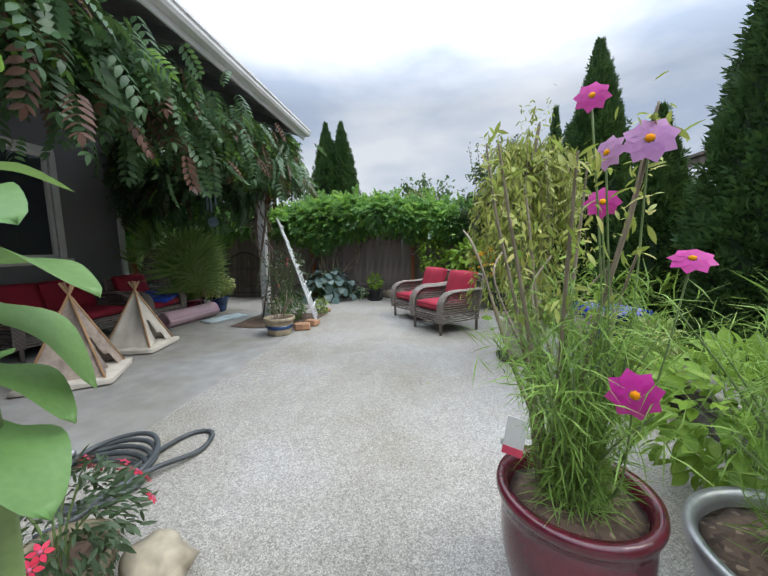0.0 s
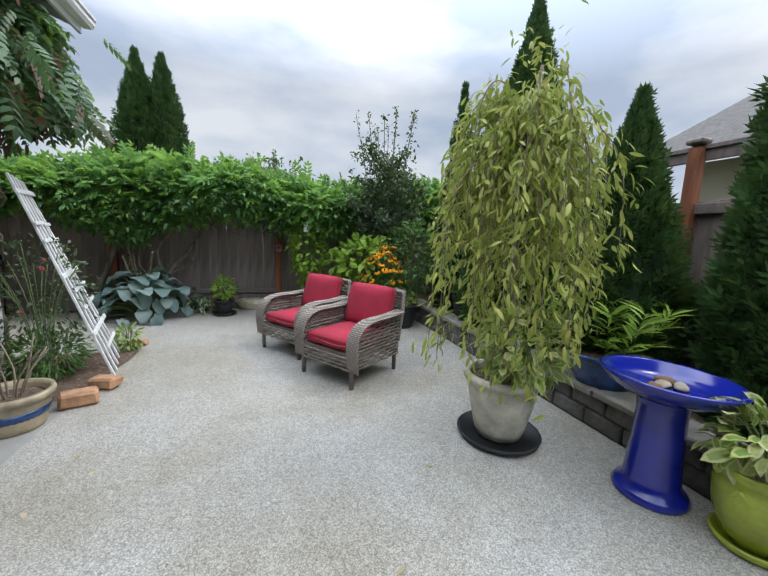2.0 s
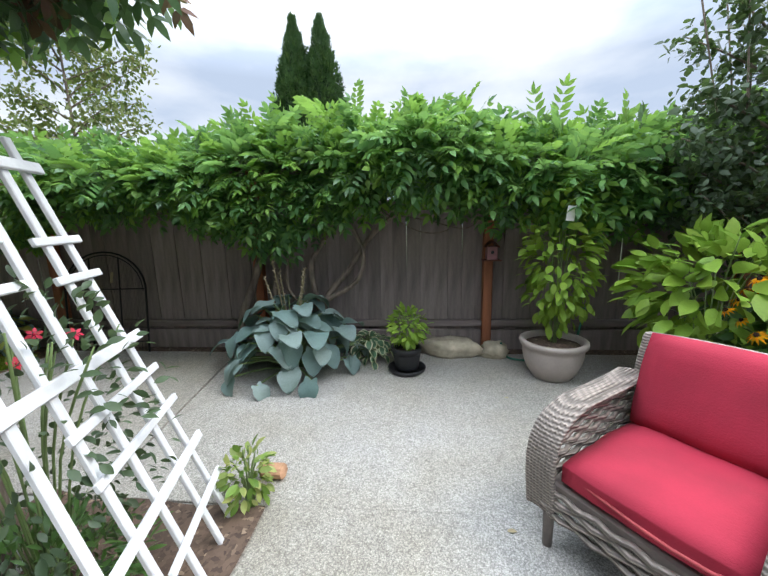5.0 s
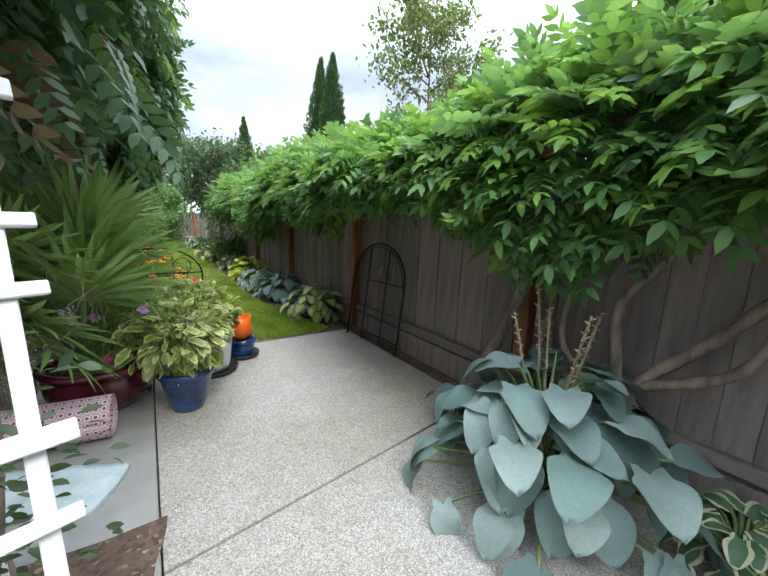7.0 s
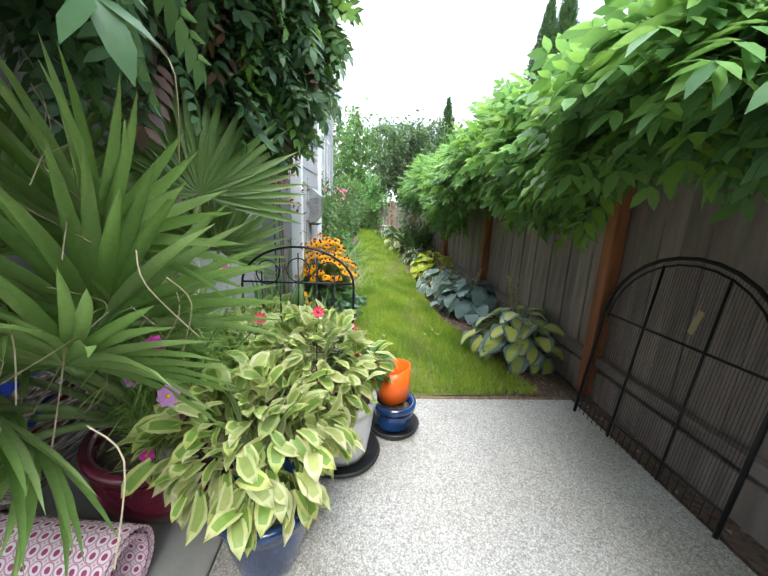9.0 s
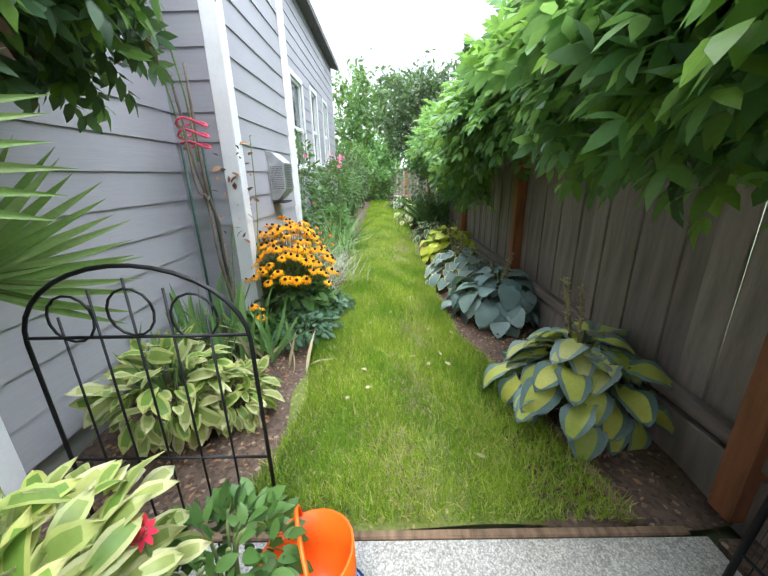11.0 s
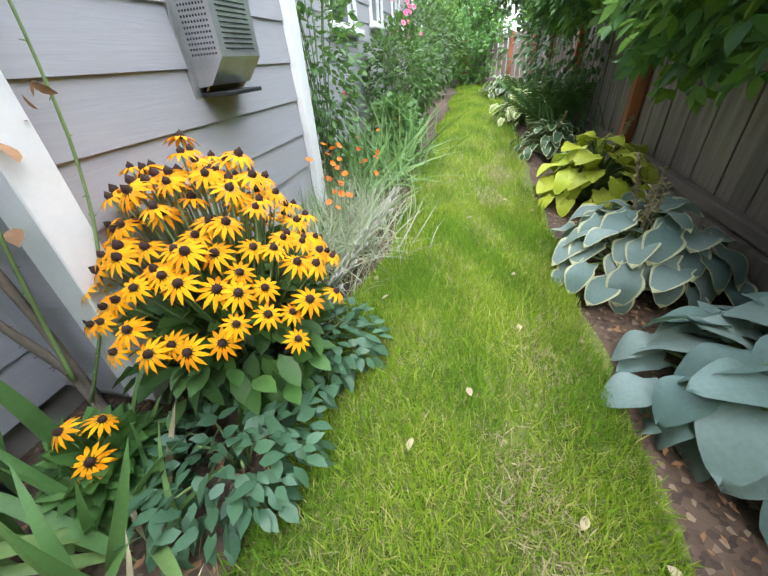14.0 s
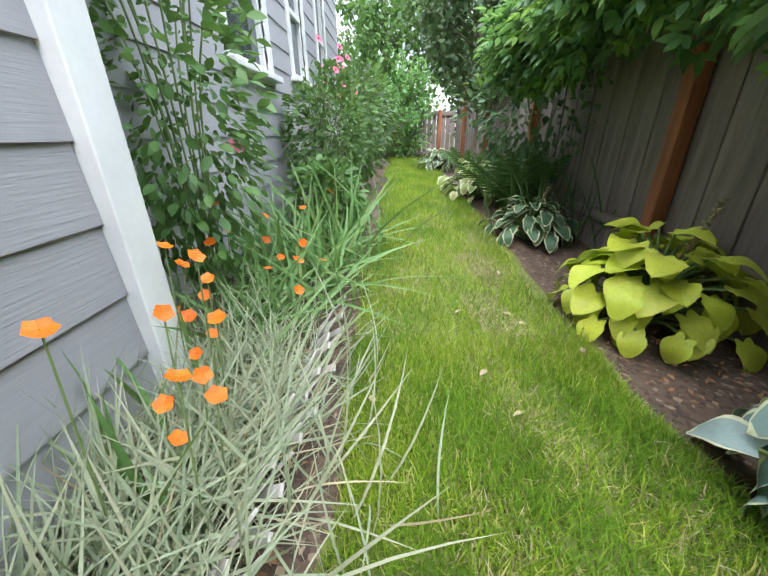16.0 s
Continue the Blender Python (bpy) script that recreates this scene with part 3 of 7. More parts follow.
def scatter(shape, P, D, S, rng, up=(0, 0, 1), roll=0.5):
    """Copies of a shape at points P, along directions D (its +y), of sizes S."""
    v, f, mt = shape
    P, D, S = np.asarray(P, float), np.asarray(D, float), np.asarray(S, float)
    n = len(P)
    D = D / (np.linalg.norm(D, axis=1, keepdims=True) + 1e-9)
    U = np.tile(np.array(up, float), (n, 1)) + rng.normal(0, roll, (n, 3))
    X = np.cross(D, U)
    X /= np.linalg.norm(X, axis=1, keepdims=True) + 1e-9
    Z = np.cross(X, D)
    R = np.stack([X, D, Z], axis=2) * S[:, None, None]
    W = np.einsum("nij,vj->nvi", R, v) + P[:, None, :]
    F = f[None] + (np.arange(n) * len(v))[:, None, None]
    return W.reshape(-1, 3), F.reshape(-1, 3), np.tile(mt, n)


def merge(*sets):
    V, F, M, o = [], [], [], 0
    for v, f, m in sets:
        V.append(v)
        F.append(f + o)
        M.append(m)
        o += len(v)
    return np.concatenate(V), np.concatenate(F), np.concatenate(M)


def balls(rng, n):
    d = rng.normal(0, 1, (n, 3))
    return d / np.linalg.norm(d, axis=1, keepdims=True)


SPRIG = sprig()
LEAF2 = oval(1.0, 0.56, 0.2)
LEAF = blade(1.0, 0.5, 0.12, 0.2, 4)
NARROW = blade(1.0, 0.26, 0.12, 0.25, 4)
BLADE = blade(1.0, 0.07, 0.1, 0.5, 3)
PETAL = blade(1.0, 0.36, 0.05, 0.25, 3, 0.6)
PINNATE = pinnate()
FROND = frond()
HOSTA = margin_leaf()
VARI = margin_leaf(1.0, 0.56, 0.35, 0.1, 4, 0.58, 0.02)
GRASS = (np.array([(-0.5, 0, 0), (0.5, 0, 0), (0.32, 0.6, 0.0), (0, 1, -0.18), (-0.32, 0.6, 0.0)]) * np.array([0.07, 1, 1]), np.array([(0, 1, 2), (0, 2, 4), (4, 2, 3)]), np.zeros(3, int))


# ---- setting ----
def slab(name, x0, x1, y0, y1, z0, z1, material, label, kind="structure", category="", bev=0.006):
    ob = part(name, box_bm(x1 - x0, y1 - y0, z1 - z0, bev, ((x0 + x1) / 2, (y0 + y1) / 2, z0)), material)
    return tagged(ob, label, category or name.split("_")[0], kind=kind)


def rise(x):
    """The side yard climbs gently towards its far fence."""
    return np.maximum(0.0, -8.5 - x) * 0.03


def sheet(name, x0, x1, y0, y1, z, nx, ny, amp, material, label, category, edge=0.0, freq=1.5):
    """Uneven ground, one mesh, edges wandering by edge."""
    bm = bmesh.new()
    rows = []
    for j in range(ny + 1):
        row = []
        for i in range(nx + 1):
            x, y = x0 + (x1 - x0) * i / nx, y0 + (y1 - y0) * j / ny
            dx = edge * noise.noise((y * 2, 3, z)) if i in (0, nx) else 0
            dy = edge * noise.noise((x * 2, 9, z)) if j in (0, ny) else 0
            row.append(bm.verts.new((x + dx, y + dy, z + amp * noise.noise((x * freq, y * freq, 5)) + (float(rise(x)) if x1 < 0 and x0 > -50 else 0.0))))
        rows.append(row)
    for a, b in zip(rows, rows[1:]):
        for i in range(nx):
            bm.faces.new((a[i], a[i + 1], b[i + 1], b[i]))
    return tagged(part(name, bm, material, smooth=True), label, category, kind="structure")


rng = np.random.default_rng(7)
ground = sheet("ground", -400, 400, -300, 500, -0.06, 8, 8, 0.0, "ground", "flat rough ground reaching the horizon", "ground")
slab("floor_patio", -0.55, 3.1, -3.0, 8.42, -0.1, 0.0, "aggregate", "grey exposed-aggregate concrete patio", category="patio", bev=0.0)


def poly_slab(name, outline, z0, z1, material, label):
    bm = bmesh.new()
    lo = [bm.verts.new((x, y, z0)) for x, y in outline]
    hi = [bm.verts.new((x, y, z1)) for x, y in outline]
    bm.faces.new(lo[::-1])
    bm.faces.new(hi)
    for i in range(len(lo)):
        j = (i + 1) % len(lo)
        bm.faces.new((lo[i], lo[j], hi[j], hi[i]))
    bmesh.ops.bevel(bm, geom=bm.edges[:], offset=0.004, segments=1, affect="EDGES")
    return tagged(part(name, bm, material), label, "patio", kind="structure")


poly_slab("floor_walk", [(-1.425, 8.42), (3.1, 8.42), (3.1, 10.5), (-1.725, 10.5)], -0.1, 0.0, "aggregate", "exposed-aggregate concrete beside the joint")
poly_slab("floor_end", [(-3.86, 8.42), (-1.44, 8.42), (-1.74, 10.5), (-3.86, 10.5)], -0.1, 0.0, "aggregate", "weathered exposed-aggregate concrete patio end")
slab("floor_porch", -3.86, -0.558, -3.0, 8.412, -0.1, -0.002, "smooth", "smooth grey concrete porch floor under the roof", category="patio")
slab("floor_porch_edge", -4.06, -3.866, -3.0, 7.76, -0.1, -0.002, "smooth", "smooth grey concrete along the house wall", category="patio")
slab("floor_strip", -3.86, 3.1, 10.54, 10.69, -0.1, -0.012, "soil", "narrow gravel strip along the fence foot", category="soil")
lawn = sheet("lawn", -17.6, -3.905, 8.78, 9.92, 0.0, 120, 24, 0.012, "lawn", "mown green lawn with thin dry patches", "lawn", 0.1)
bed_house = sheet("bed_house", -17.6, -3.905, 7.6, 8.82, -0.035, 90, 14, 0.022, "soil", "brown bark-mulched bed along the house", "flower bed", 0.0, 4.0)
bed_fence = sheet("bed_fence", -17.6, -3.905, 9.86, 10.72, -0.03, 90, 14, 0.022, "soil", "dark soil bed along the fence", "flower bed", 0.12, 4.0)
part("edging_board", box_bm(0.035, 2.9, 0.07, 0.006, (-3.885, 9.0, -0.07)), "edging", None)
tagged(bpy.data.objects["edging_board"], "weathered wooden edging board between patio and lawn", "edging", kind="structure")
part("edging_strip", box_bm(0.9, 0.05, 0.06, 0.006, (-4.36, 10.2, -0.04), rot=pose(0, 0, 0, 0, 0, 8)), "edging", None)
tagged(bpy.data.objects["edging_strip"], "short wooden edging strip beside the hosta", "edging", kind="structure")
bed_raised = sheet("bed_raised", 3.36, 4.4, 0.5, 10.7, 0.2, 12, 90, 0.04, "soil", "raised bed of dark soil behind the low wall", "flower bed", 0.0, 4.0)
bed_post = sheet("bed_post", -1.72, -0.5, 7.25, 8.4, 0.012, 16, 16, 0.012, "soil", "small soil bed round the porch post", "flower bed", 0.12, 5.0)


def fence(name, along, x0, x1, at, top, gap, label, facing=1, posts=(), cap=None, rail_z=(0.22,), board=0.142, kick=True):
    """A board fence. along: 'x' or 'y'; boards from x0 to x1 at the plane at, facing -y or -x."""
    root = thing(name, label, "fence", kind="structure")
    r = np.random.default_rng(len(name))

    def put(nm, sx, sy, sz, c, across, z, material, bev=0.004):
        if along == "x":
            b = box_bm(sx, sy, sz, bev, (c, across, z))
        else:
            b = box_bm(sy, sx, sz, bev, (across, c, z))
        return part(nm, b, material, root)

    n = int((x1 - x0) / (board + gap))
    meshes = []
    for k in range(4):
        b = box_bm(board + (0.006 if gap < 0.01 else 0), 0.018, top - 0.05 + 0.004 * k, 0.003)
        me = bpy.data.meshes.new("board")
        b.to_mesh(me)
        b.free()
        finish(me, "fence", False)
        meshes.append(me)
    for i in range(n):
        c = x0 + (i + 0.5) * (board + gap)
        ob = new("board", meshes[int(r.integers(4))])
        off = (0.005 if i % 2 else -0.005) + r.normal(0, 0.0015)
        ob.matrix_basis = pose(c, at + off, 0.04, 0, r.normal(0, 0.12), 0) if along == "x" else pose(at + off, c, 0.04, r.normal(0, 0.12), 0, 90)
        ob.parent = root
    mid, length, s = (x0 + x1) / 2, x1 - x0, facing
    if kick:
        put("kickboard", length, 0.036, 0.3, mid, at - s * 0.03, -0.09, "fence")
    for z in rail_z:
        put("rail", length, 0.05, 0.07, mid, at - s * 0.038, z, "rail")
    put("rail", length, 0.05, 0.09, mid, at - s * 0.036, top - 0.12, "rail")
    if cap:
        put("cap_rail", length, 0.09, 0.04, mid, at - s * 0.01, cap, "fence")
        put("rail", length, 0.04, 0.09, mid, at - s * 0.01, cap - 0.09, "fence")
    for p in posts:
        put("post", 0.095, 0.095, (cap or top) + 0.02, p, at - s * 0.062, 0.0, "post", 0.006)
        if cap:
            put("post_cap", 0.14, 0.14, 0.05, p, at - s * 0.062, cap + 0.045, "fence", 0.015)
    return root


POSTS = [3.47, 1.0, -1.475, -3.95, -6.42, -8.85, -11.3, -13.75, -16.2]
fence("fence_back", "x", -17.8, 4.5, 10.72, 1.62, 0.004, "dark brown stained board fence with cedar posts", 1, POSTS, 2.0, (0.25,))
fence("fence_right", "y", -1.0, 10.7, 4.5, 1.75, 0.004, "dark brown board fence with an open railed top", 1, (1.5, 3.95, 6.35, 8.8), 2.18, (0.4,))
far = fence("fence_end", "y", 7.7, 10.7, -17.6, 1.5, 0.014, "weathered brown picket fence closing the side yard", -1, (8.9, 10.2), None, (0.35,), 0.12, False)


# house: lap siding board by board
def siding(name, p0, p1, z0, z1, material, label, lap=0.203, holes=()):
    """A wall from p0 to p1, its outer face to the right-hand side of the way from p0 to p1."""
    root = thing(name, label, "wall", kind="structure")
    a, b = Vector((*p0, 0)), Vector((*p1, 0))
    d = (b - a).normalized()
    length = (b - a).length
    nrm = Vector((d.y, -d.x, 0))
    ang = math.atan2(d.y, d.x)
    base = Matrix.Translation(a) @ Matrix.Rotation(ang, 4, "Z")

    def spans(za, zb):
        cuts = [(h[0], h[1]) for h in holes if zb > h[2] + 0.01 and za < h[3] - 0.01]
        out, x = [], 0.0
        for c0, c1 in sorted(cuts):
            if c0 > x:
                out.append((x, c0))
            x = max(x, c1)
        if x < length:
            out.append((x, length))
        return out

    z = z0
    while z < z1:
        zz = min(z + lap, z1)
        for s0, s1 in spans(z, zz):
            bm = bmesh.new()
            q = [(-0.006, 0), (-0.024, 0), (-0.012, zz - z + 0.012), (0.0, zz - z + 0.012)]
            ends = [[bm.verts.new((x, y, z + h)) for y, h in q] for x in (s0, s1)]
            for i in range(4):
                bm.faces.new((ends[0][i], ends[0][(i + 1) % 4], ends[1][(i + 1) % 4], ends[1][i]))
            bm.faces.new(ends[0][::-1])
            bm.faces.new(ends[1])
            part("siding_board", bm, material, root, m=base)
        z = zz
    edges = sorted({z0, z1, *[h[2] for h in holes], *[h[3] for h in holes]})
    for za, zb in zip(edges, edges[1:]):
        for s0, s1 in spans(za, zb):
            part("wall_core", box_bm(s1 - s0, 0.14, zb - za, 0, ((s0 + s1) / 2, 0.072, za)), material, root, m=base)
    return root, base


def corner_board(parent_name, x, y, z0, z1, sx=0.1, sy=0.1):
    return tagged(part("trim", box_bm(sx, sy, z1 - z0, 0.004, (x, y, z0)), "white"), "white painted corner board", "trim", kind="structure")


def window(name, base, x0, x1, z0, z1, mid=None, label="white vinyl framed window", sill=True):
    root = thing(name, label, "window", base, kind="structure")
    t = 0.09
    for nm, (sx, sz, cx, cz) in dict(a=(x1 - x0 + 2 * t, t, (x0 + x1) / 2, z1), b=(x1 - x0 + 2 * t, t, (x0 + x1) / 2, z0 - t), c=(t, z1 - z0, x0 - t / 2, z0), d=(t, z1 - z0, x1 + t / 2, z0)).items():
        part("casing", box_bm(sx, 0.06, sz, 0.004, (cx, -0.012, cz)), "white", root)
    if sill:
        part("window_sill", box_bm(x1 - x0 + 0.26, 0.12, 0.05, 0.006, ((x0 + x1) / 2, -0.05, z0 - 0.06)), "white", root)
    part("pane", box_bm(x1 - x0, 0.008, z1 - z0, 0, ((x0 + x1) / 2, 0.04, z0)), "glass", root)
    f = 0.05
    for sx, sz, cx, cz in ((x1 - x0, f, (x0 + x1) / 2, z0), (x1 - x0, f, (x0 + x1) / 2, z1 - f), (f, z1 - z0, x0 + f / 2, z0), (f, z1 - z0, x1 - f / 2, z0)):
        part("window_frame", box_bm(sx, 0.05, sz, 0.003, (cx, 0.02, cz)), "vinyl", root)
    if mid:
        part("meeting_rail", box_bm(x1 - x0, 0.055, 0.06, 0.003, ((x0 + x1) / 2, 0.018, mid)), "vinyl", root)
    return root


# way from p0 to p1 with the outside on the right-hand: side wall goes towards +x reversed
LIGHT = "siding"
NEAR_Y, BUMP_Y, FAR_Y, TOP = 7.78, 8.18, 7.78, 4.3
w1, b1 = siding("wall_side_near", (-4.0, NEAR_Y), (-5.72, NEAR_Y), 0.12, TOP, LIGHT, "pale grey lap-sided house wall beside the porch corner")
w2, b2 = siding("wall_bump_end", (-5.72, NEAR_Y), (-5.72, BUMP_Y), 0.12, TOP, LIGHT, "pale grey lap-sided end of the chimney bump-out")
w3, b3 = siding("wall_bump", (-5.72, BUMP_Y), (-7.5, BUMP_Y), 0.12, TOP, LIGHT, "pale grey lap-sided chimney bump-out")
w4, b4 = siding("wall_bump_far", (-7.5, BUMP_Y), (-7.5, FAR_Y - 0.05), 0.12, TOP, LIGHT, "pale grey return of the chimney bump-out")
HOLES = [(1.9, 2.72, 1.45, 2.9), (3.6, 4.2, 1.55, 3.0), (5.1, 5.7, 1.6, 3.05)]
w5, b5 = siding("wall_side_far", (-7.5, FAR_Y), (-14.7, FAR_Y), 0.12, TOP, LIGHT, "pale grey lap-sided house wall with windows", holes=HOLES)
for i, h in enumerate(HOLES):
    window("window_%d" % (i + 1), b5, h[0], h[1], h[2], h[3], (h[2] + h[3]) / 2 - 0.1, "white framed double-hung window in the grey siding")
w6, b6 = siding("wall_porch", (-4.0, -3.0), (-4.0, NEAR_Y), 0.0, TOP, "wallgrey", "grey house wall behind the porch, darkened in colour for the roof's shade", holes=[(8.35, 9.76, 1.14, 2.6)])
window("window_4", b6, 8.35, 9.76, 1.14, 2.6, None, "dark window with a pale frame in the porch wall")
corner_board("c", -3.985, NEAR_Y + 0.03, 0.0, TOP, 0.1, 0.09)
corner_board("c", -5.75, BUMP_Y + 0.005, 0.12, TOP, 0.12, 0.12)
corner_board("c", -7.48, BUMP_Y + 0.005, 0.12, TOP, 0.12, 0.12)
slab("wall_foundation", -14.7, -4.1, NEAR_Y - 0.14, NEAR_Y - 0.03, -0.1, 0.12, "smooth", "bare concrete foundation of the house", category="foundation")
slab("wall_foundation_bump", -7.48, -5.78, 7.77, BUMP_Y - 0.03, -0.1, 0.12, "smooth", "bare concrete foundation of the bump-out", category="foundation")
slab("wall_house_back", -14.84, -14.7, 2.0, NEAR_Y, 0.0, TOP, "siding", "plain grey gable wall of the house", category="wall")


# house roof over the side wall and porch roof
def sloped(name, x0, x1, y0, y1, zl, zh, axis, thick, material, label, cat="roof"):
    bm = bmesh.new()
    if axis == "x":
        q = [(x0, y0, zh), (x1, y0, zl), (x1, y1, zl), (x0, y1, zh)]
    else:
        q = [(x0, y0, zh), (x1, y0, zh), (x1, y1, zl), (x0, y1, zl)]
    lo = [bm.verts.new(p) for p in q]
    hi = [bm.verts.new((p[0], p[1], p[2] + thick)) for p in q]
    bm.faces.new(lo[::-1])
    bm.faces.new(hi)
    for i in range(4):
        bm.faces.new((lo[i], lo[(i + 1) % 4], hi[(i + 1) % 4], hi[i]))
    return tagged(part(name, bm, material), label, cat, kind="structure")


sloped("roof_house", -15.0, -3.8, 2.6, 8.0, TOP, TOP + 2.0, "y", 0.12, "roof", "dark shingled house roof")
porch = thing("porch_roof", "grey porch roof with white gutter, rafters and beam", "roof", kind="structure")
bm = bmesh.new()
EX, EY = -0.82, 8.46
q = [(-4.02, -3.0, 4.285), (EX, -3.0, 3.24), (EX, EY, 3.24), (-4.02, EY, 4.285)]
lo = [bm.verts.new(p) for p in q]
hi = [bm.verts.new((p[0], p[1], p[2] + 0.05)) for p in q]
bm.faces.new(lo[::-1])
bm.faces.new(hi)
for i in range(4):
    bm.faces.new((lo[i], lo[(i + 1) % 4], hi[(i + 1) % 4], hi[i]))
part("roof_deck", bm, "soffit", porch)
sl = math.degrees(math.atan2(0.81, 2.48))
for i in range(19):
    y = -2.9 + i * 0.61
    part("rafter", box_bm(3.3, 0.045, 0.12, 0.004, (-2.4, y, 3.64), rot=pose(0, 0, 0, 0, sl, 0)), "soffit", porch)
part("fascia", box_bm(0.03, EY + 3.0, 0.17, 0.004, (EX + 0.016, (EY - 3) / 2, 3.1)), "white", porch)
bm = bmesh.new()
prof = [(0, 0), (0.075, 0), (0.095, 0.03), (0.095, 0.06), (0.11, 0.075), (0.11, 0.1), (0.1, 0.1), (0.085, 0.06), (0.07, 0.012), (0.006, 0.012), (0.006, 0.1), (0, 0.1)]
ends = [[bm.verts.new((EX + 0.034 + x, y, 3.16 + z)) for x, z in prof] for y in (-3.0, EY + 0.02)]
for i in range(len(prof)):
    j = (i + 1) % len(prof)
    bm.faces.new((ends[0][i], ends[0][j], ends[1][j], ends[1][i]))
bm.faces.new(ends[0][::-1])
bm.faces.new(ends[1])
part("gutter", bm, "white", porch)
part("beam", box_bm(0.1, 11.0, 0.24, 0.006, (-1.43, 2.6, 2.85)), "white", porch)
part("end_beam", box_bm(2.5, 0.1, 0.2, 0.006, (-2.7, 8.0, 2.65)), "soffit", porch)
part("barge_board", box_bm(3.34, 0.03, 0.17, 0.004, (-2.42, EY + 0.016, 3.675), rot=pose(0, 0, 0, 0, sl, 0)), "white", porch)
for x, y in ((-1.43, 7.96),):
    p = thing("porch_post", "white painted square porch post", "post", kind="structure")
    part("shaft", box_bm(0.12, 0.12, 3.0, 0.008, (x, y, 0.0)), "trellis", p)
    part("base", box_bm(0.16, 0.16, 0.12, 0.008, (x, y, 0.0)), "trellis", p)
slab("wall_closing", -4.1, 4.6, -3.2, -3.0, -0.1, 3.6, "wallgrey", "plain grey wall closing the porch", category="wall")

# low retaining wall: split-face blocks and caps
rw = thing("retaining_wall", "low grey split-face block wall with flat cap stones", "garden wall", kind="structure")
bl = []
for k in range(5):
    b = box_bm(0.296, 0.2, 0.118, 0.012)
    for v in b.verts:
        v.co += Vector((0, 0.014 * noise.noise(v.co * 9 + Vector((k, 0, 0))) - (0.008 if v.co.y < 0 else 0), 0))
    me = bpy.data.meshes.new("block")
    b.to_mesh(me)
    b.free()
    finish(me, "block", False)
    bl.append(me)
for i in range(33):
    for j in range(2):
        ob = new("block", bl[int(rng.integers(5))])
        ob.matrix_basis = pose(3.25 - (0.02 if j == 0 else 0) + rng.normal(0, 0.004), 0.75 + i * 0.302 + 0.15 * j, -0.02 + j * 0.12, 0, 0, 90 + 180 * 0)
        ob.parent = rw
b = box_bm(0.444, 0.27, 0.05, 0.01)
me = bpy.data.meshes.new("cap_stone")
b.to_mesh(me)
b.free()
finish(me, "cap", False)
for i in range(22):
    ob = new("cap_stone", me)
    ob.matrix_basis = pose(3.25 + rng.normal(0, 0.006), 0.8 + i * 0.45, 0.222, 0, 0, 90 + rng.normal(0, 0.7))
    ob.parent = rw


# ---- hedge of wisteria along the back fence ----
def wisteria(name, label, n, sample, mats, size=(0.26, 0.42), seed=1, hang=0.5):
    r = np.random.default_rng(seed)
    P, D = sample(r, n)
    V, F, M = scatter(PINNATE, P, D, r.uniform(*size, n), r, (0, 0, 1), 0.45)
    pick = r.choice(len(mats), n, p=[m[1] for m in mats])
    M = np.repeat(pick, len(PINNATE[1]))
    return V, F, M


def hedge_sample(r, n):
    """Points on the skin of a long bolster over the fence, leaves pointing out and down."""
    x = r.uniform(-10.8, 4.3, n)
    a = r.uniform(-0.95, 3.3, n)
    w = 0.5 + 0.12 * np.sin(x * 1.7) + 0.1 * np.sin(x * 4.1 + 1)
    top = 2.04 + 0.1 * np.sin(x * 1.3 + 2) + 0.08 * np.sin(x * 3.7) + np.where(x < -5.5, 0.0, 0.0)
    low = 1.57 + 0.14 * np.sin(x * 2.1 + 0.6) - 0.17 * np.exp(-((x + 1.05) / 0.4) ** 2) - 0.12 * np.exp(-((x - 1.0) / 0.3) ** 2) - 0.25 * np.exp(-((x + 7.2) / 1.2) ** 2)
    w = np.where(x < -4.5, 0.68 * w, w)
    low = np.where(x < -4.5, low - 0.06, low)
    cz, hz = (top + low) / 2, (top - low) / 2
    k = r.uniform(0.72, 1.05, n) ** 0.6
    y = 10.6 - w * np.cos(a) * k * np.where(np.cos(a) < 0, 0.7, 1.0)
    z = cz + hz * np.sin(a) * k
    D = np.stack([r.normal(0, 0.6, n), -np.cos(a) + r.normal(0, 0.35, n), 0.55 * np.sin(a) + r.normal(-0.15, 0.35, n)], 1)
    return np.stack([x, y, z], 1), D


wv = thing("wisteria_hedge", "dense green wisteria sprawling over the board fence", "climbing plant")
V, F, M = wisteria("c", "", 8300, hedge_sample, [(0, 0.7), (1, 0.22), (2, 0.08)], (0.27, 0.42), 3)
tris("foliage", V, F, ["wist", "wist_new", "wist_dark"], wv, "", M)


def top_sample(r, n):
    x = r.uniform(-10.6, 4.2, n)
    y = r.uniform(10.2, 11.1, n)
    z = 2.02 + 0.12 * np.sin(x * 1.3 + 2) + r.uniform(-0.1, 0.16, n)
    return np.stack([x, y, z], 1), np.stack([r.normal(0, 0.7, n), r.normal(-0.25, 0.6, n), r.uniform(0.0, 1.0, n)], 1)


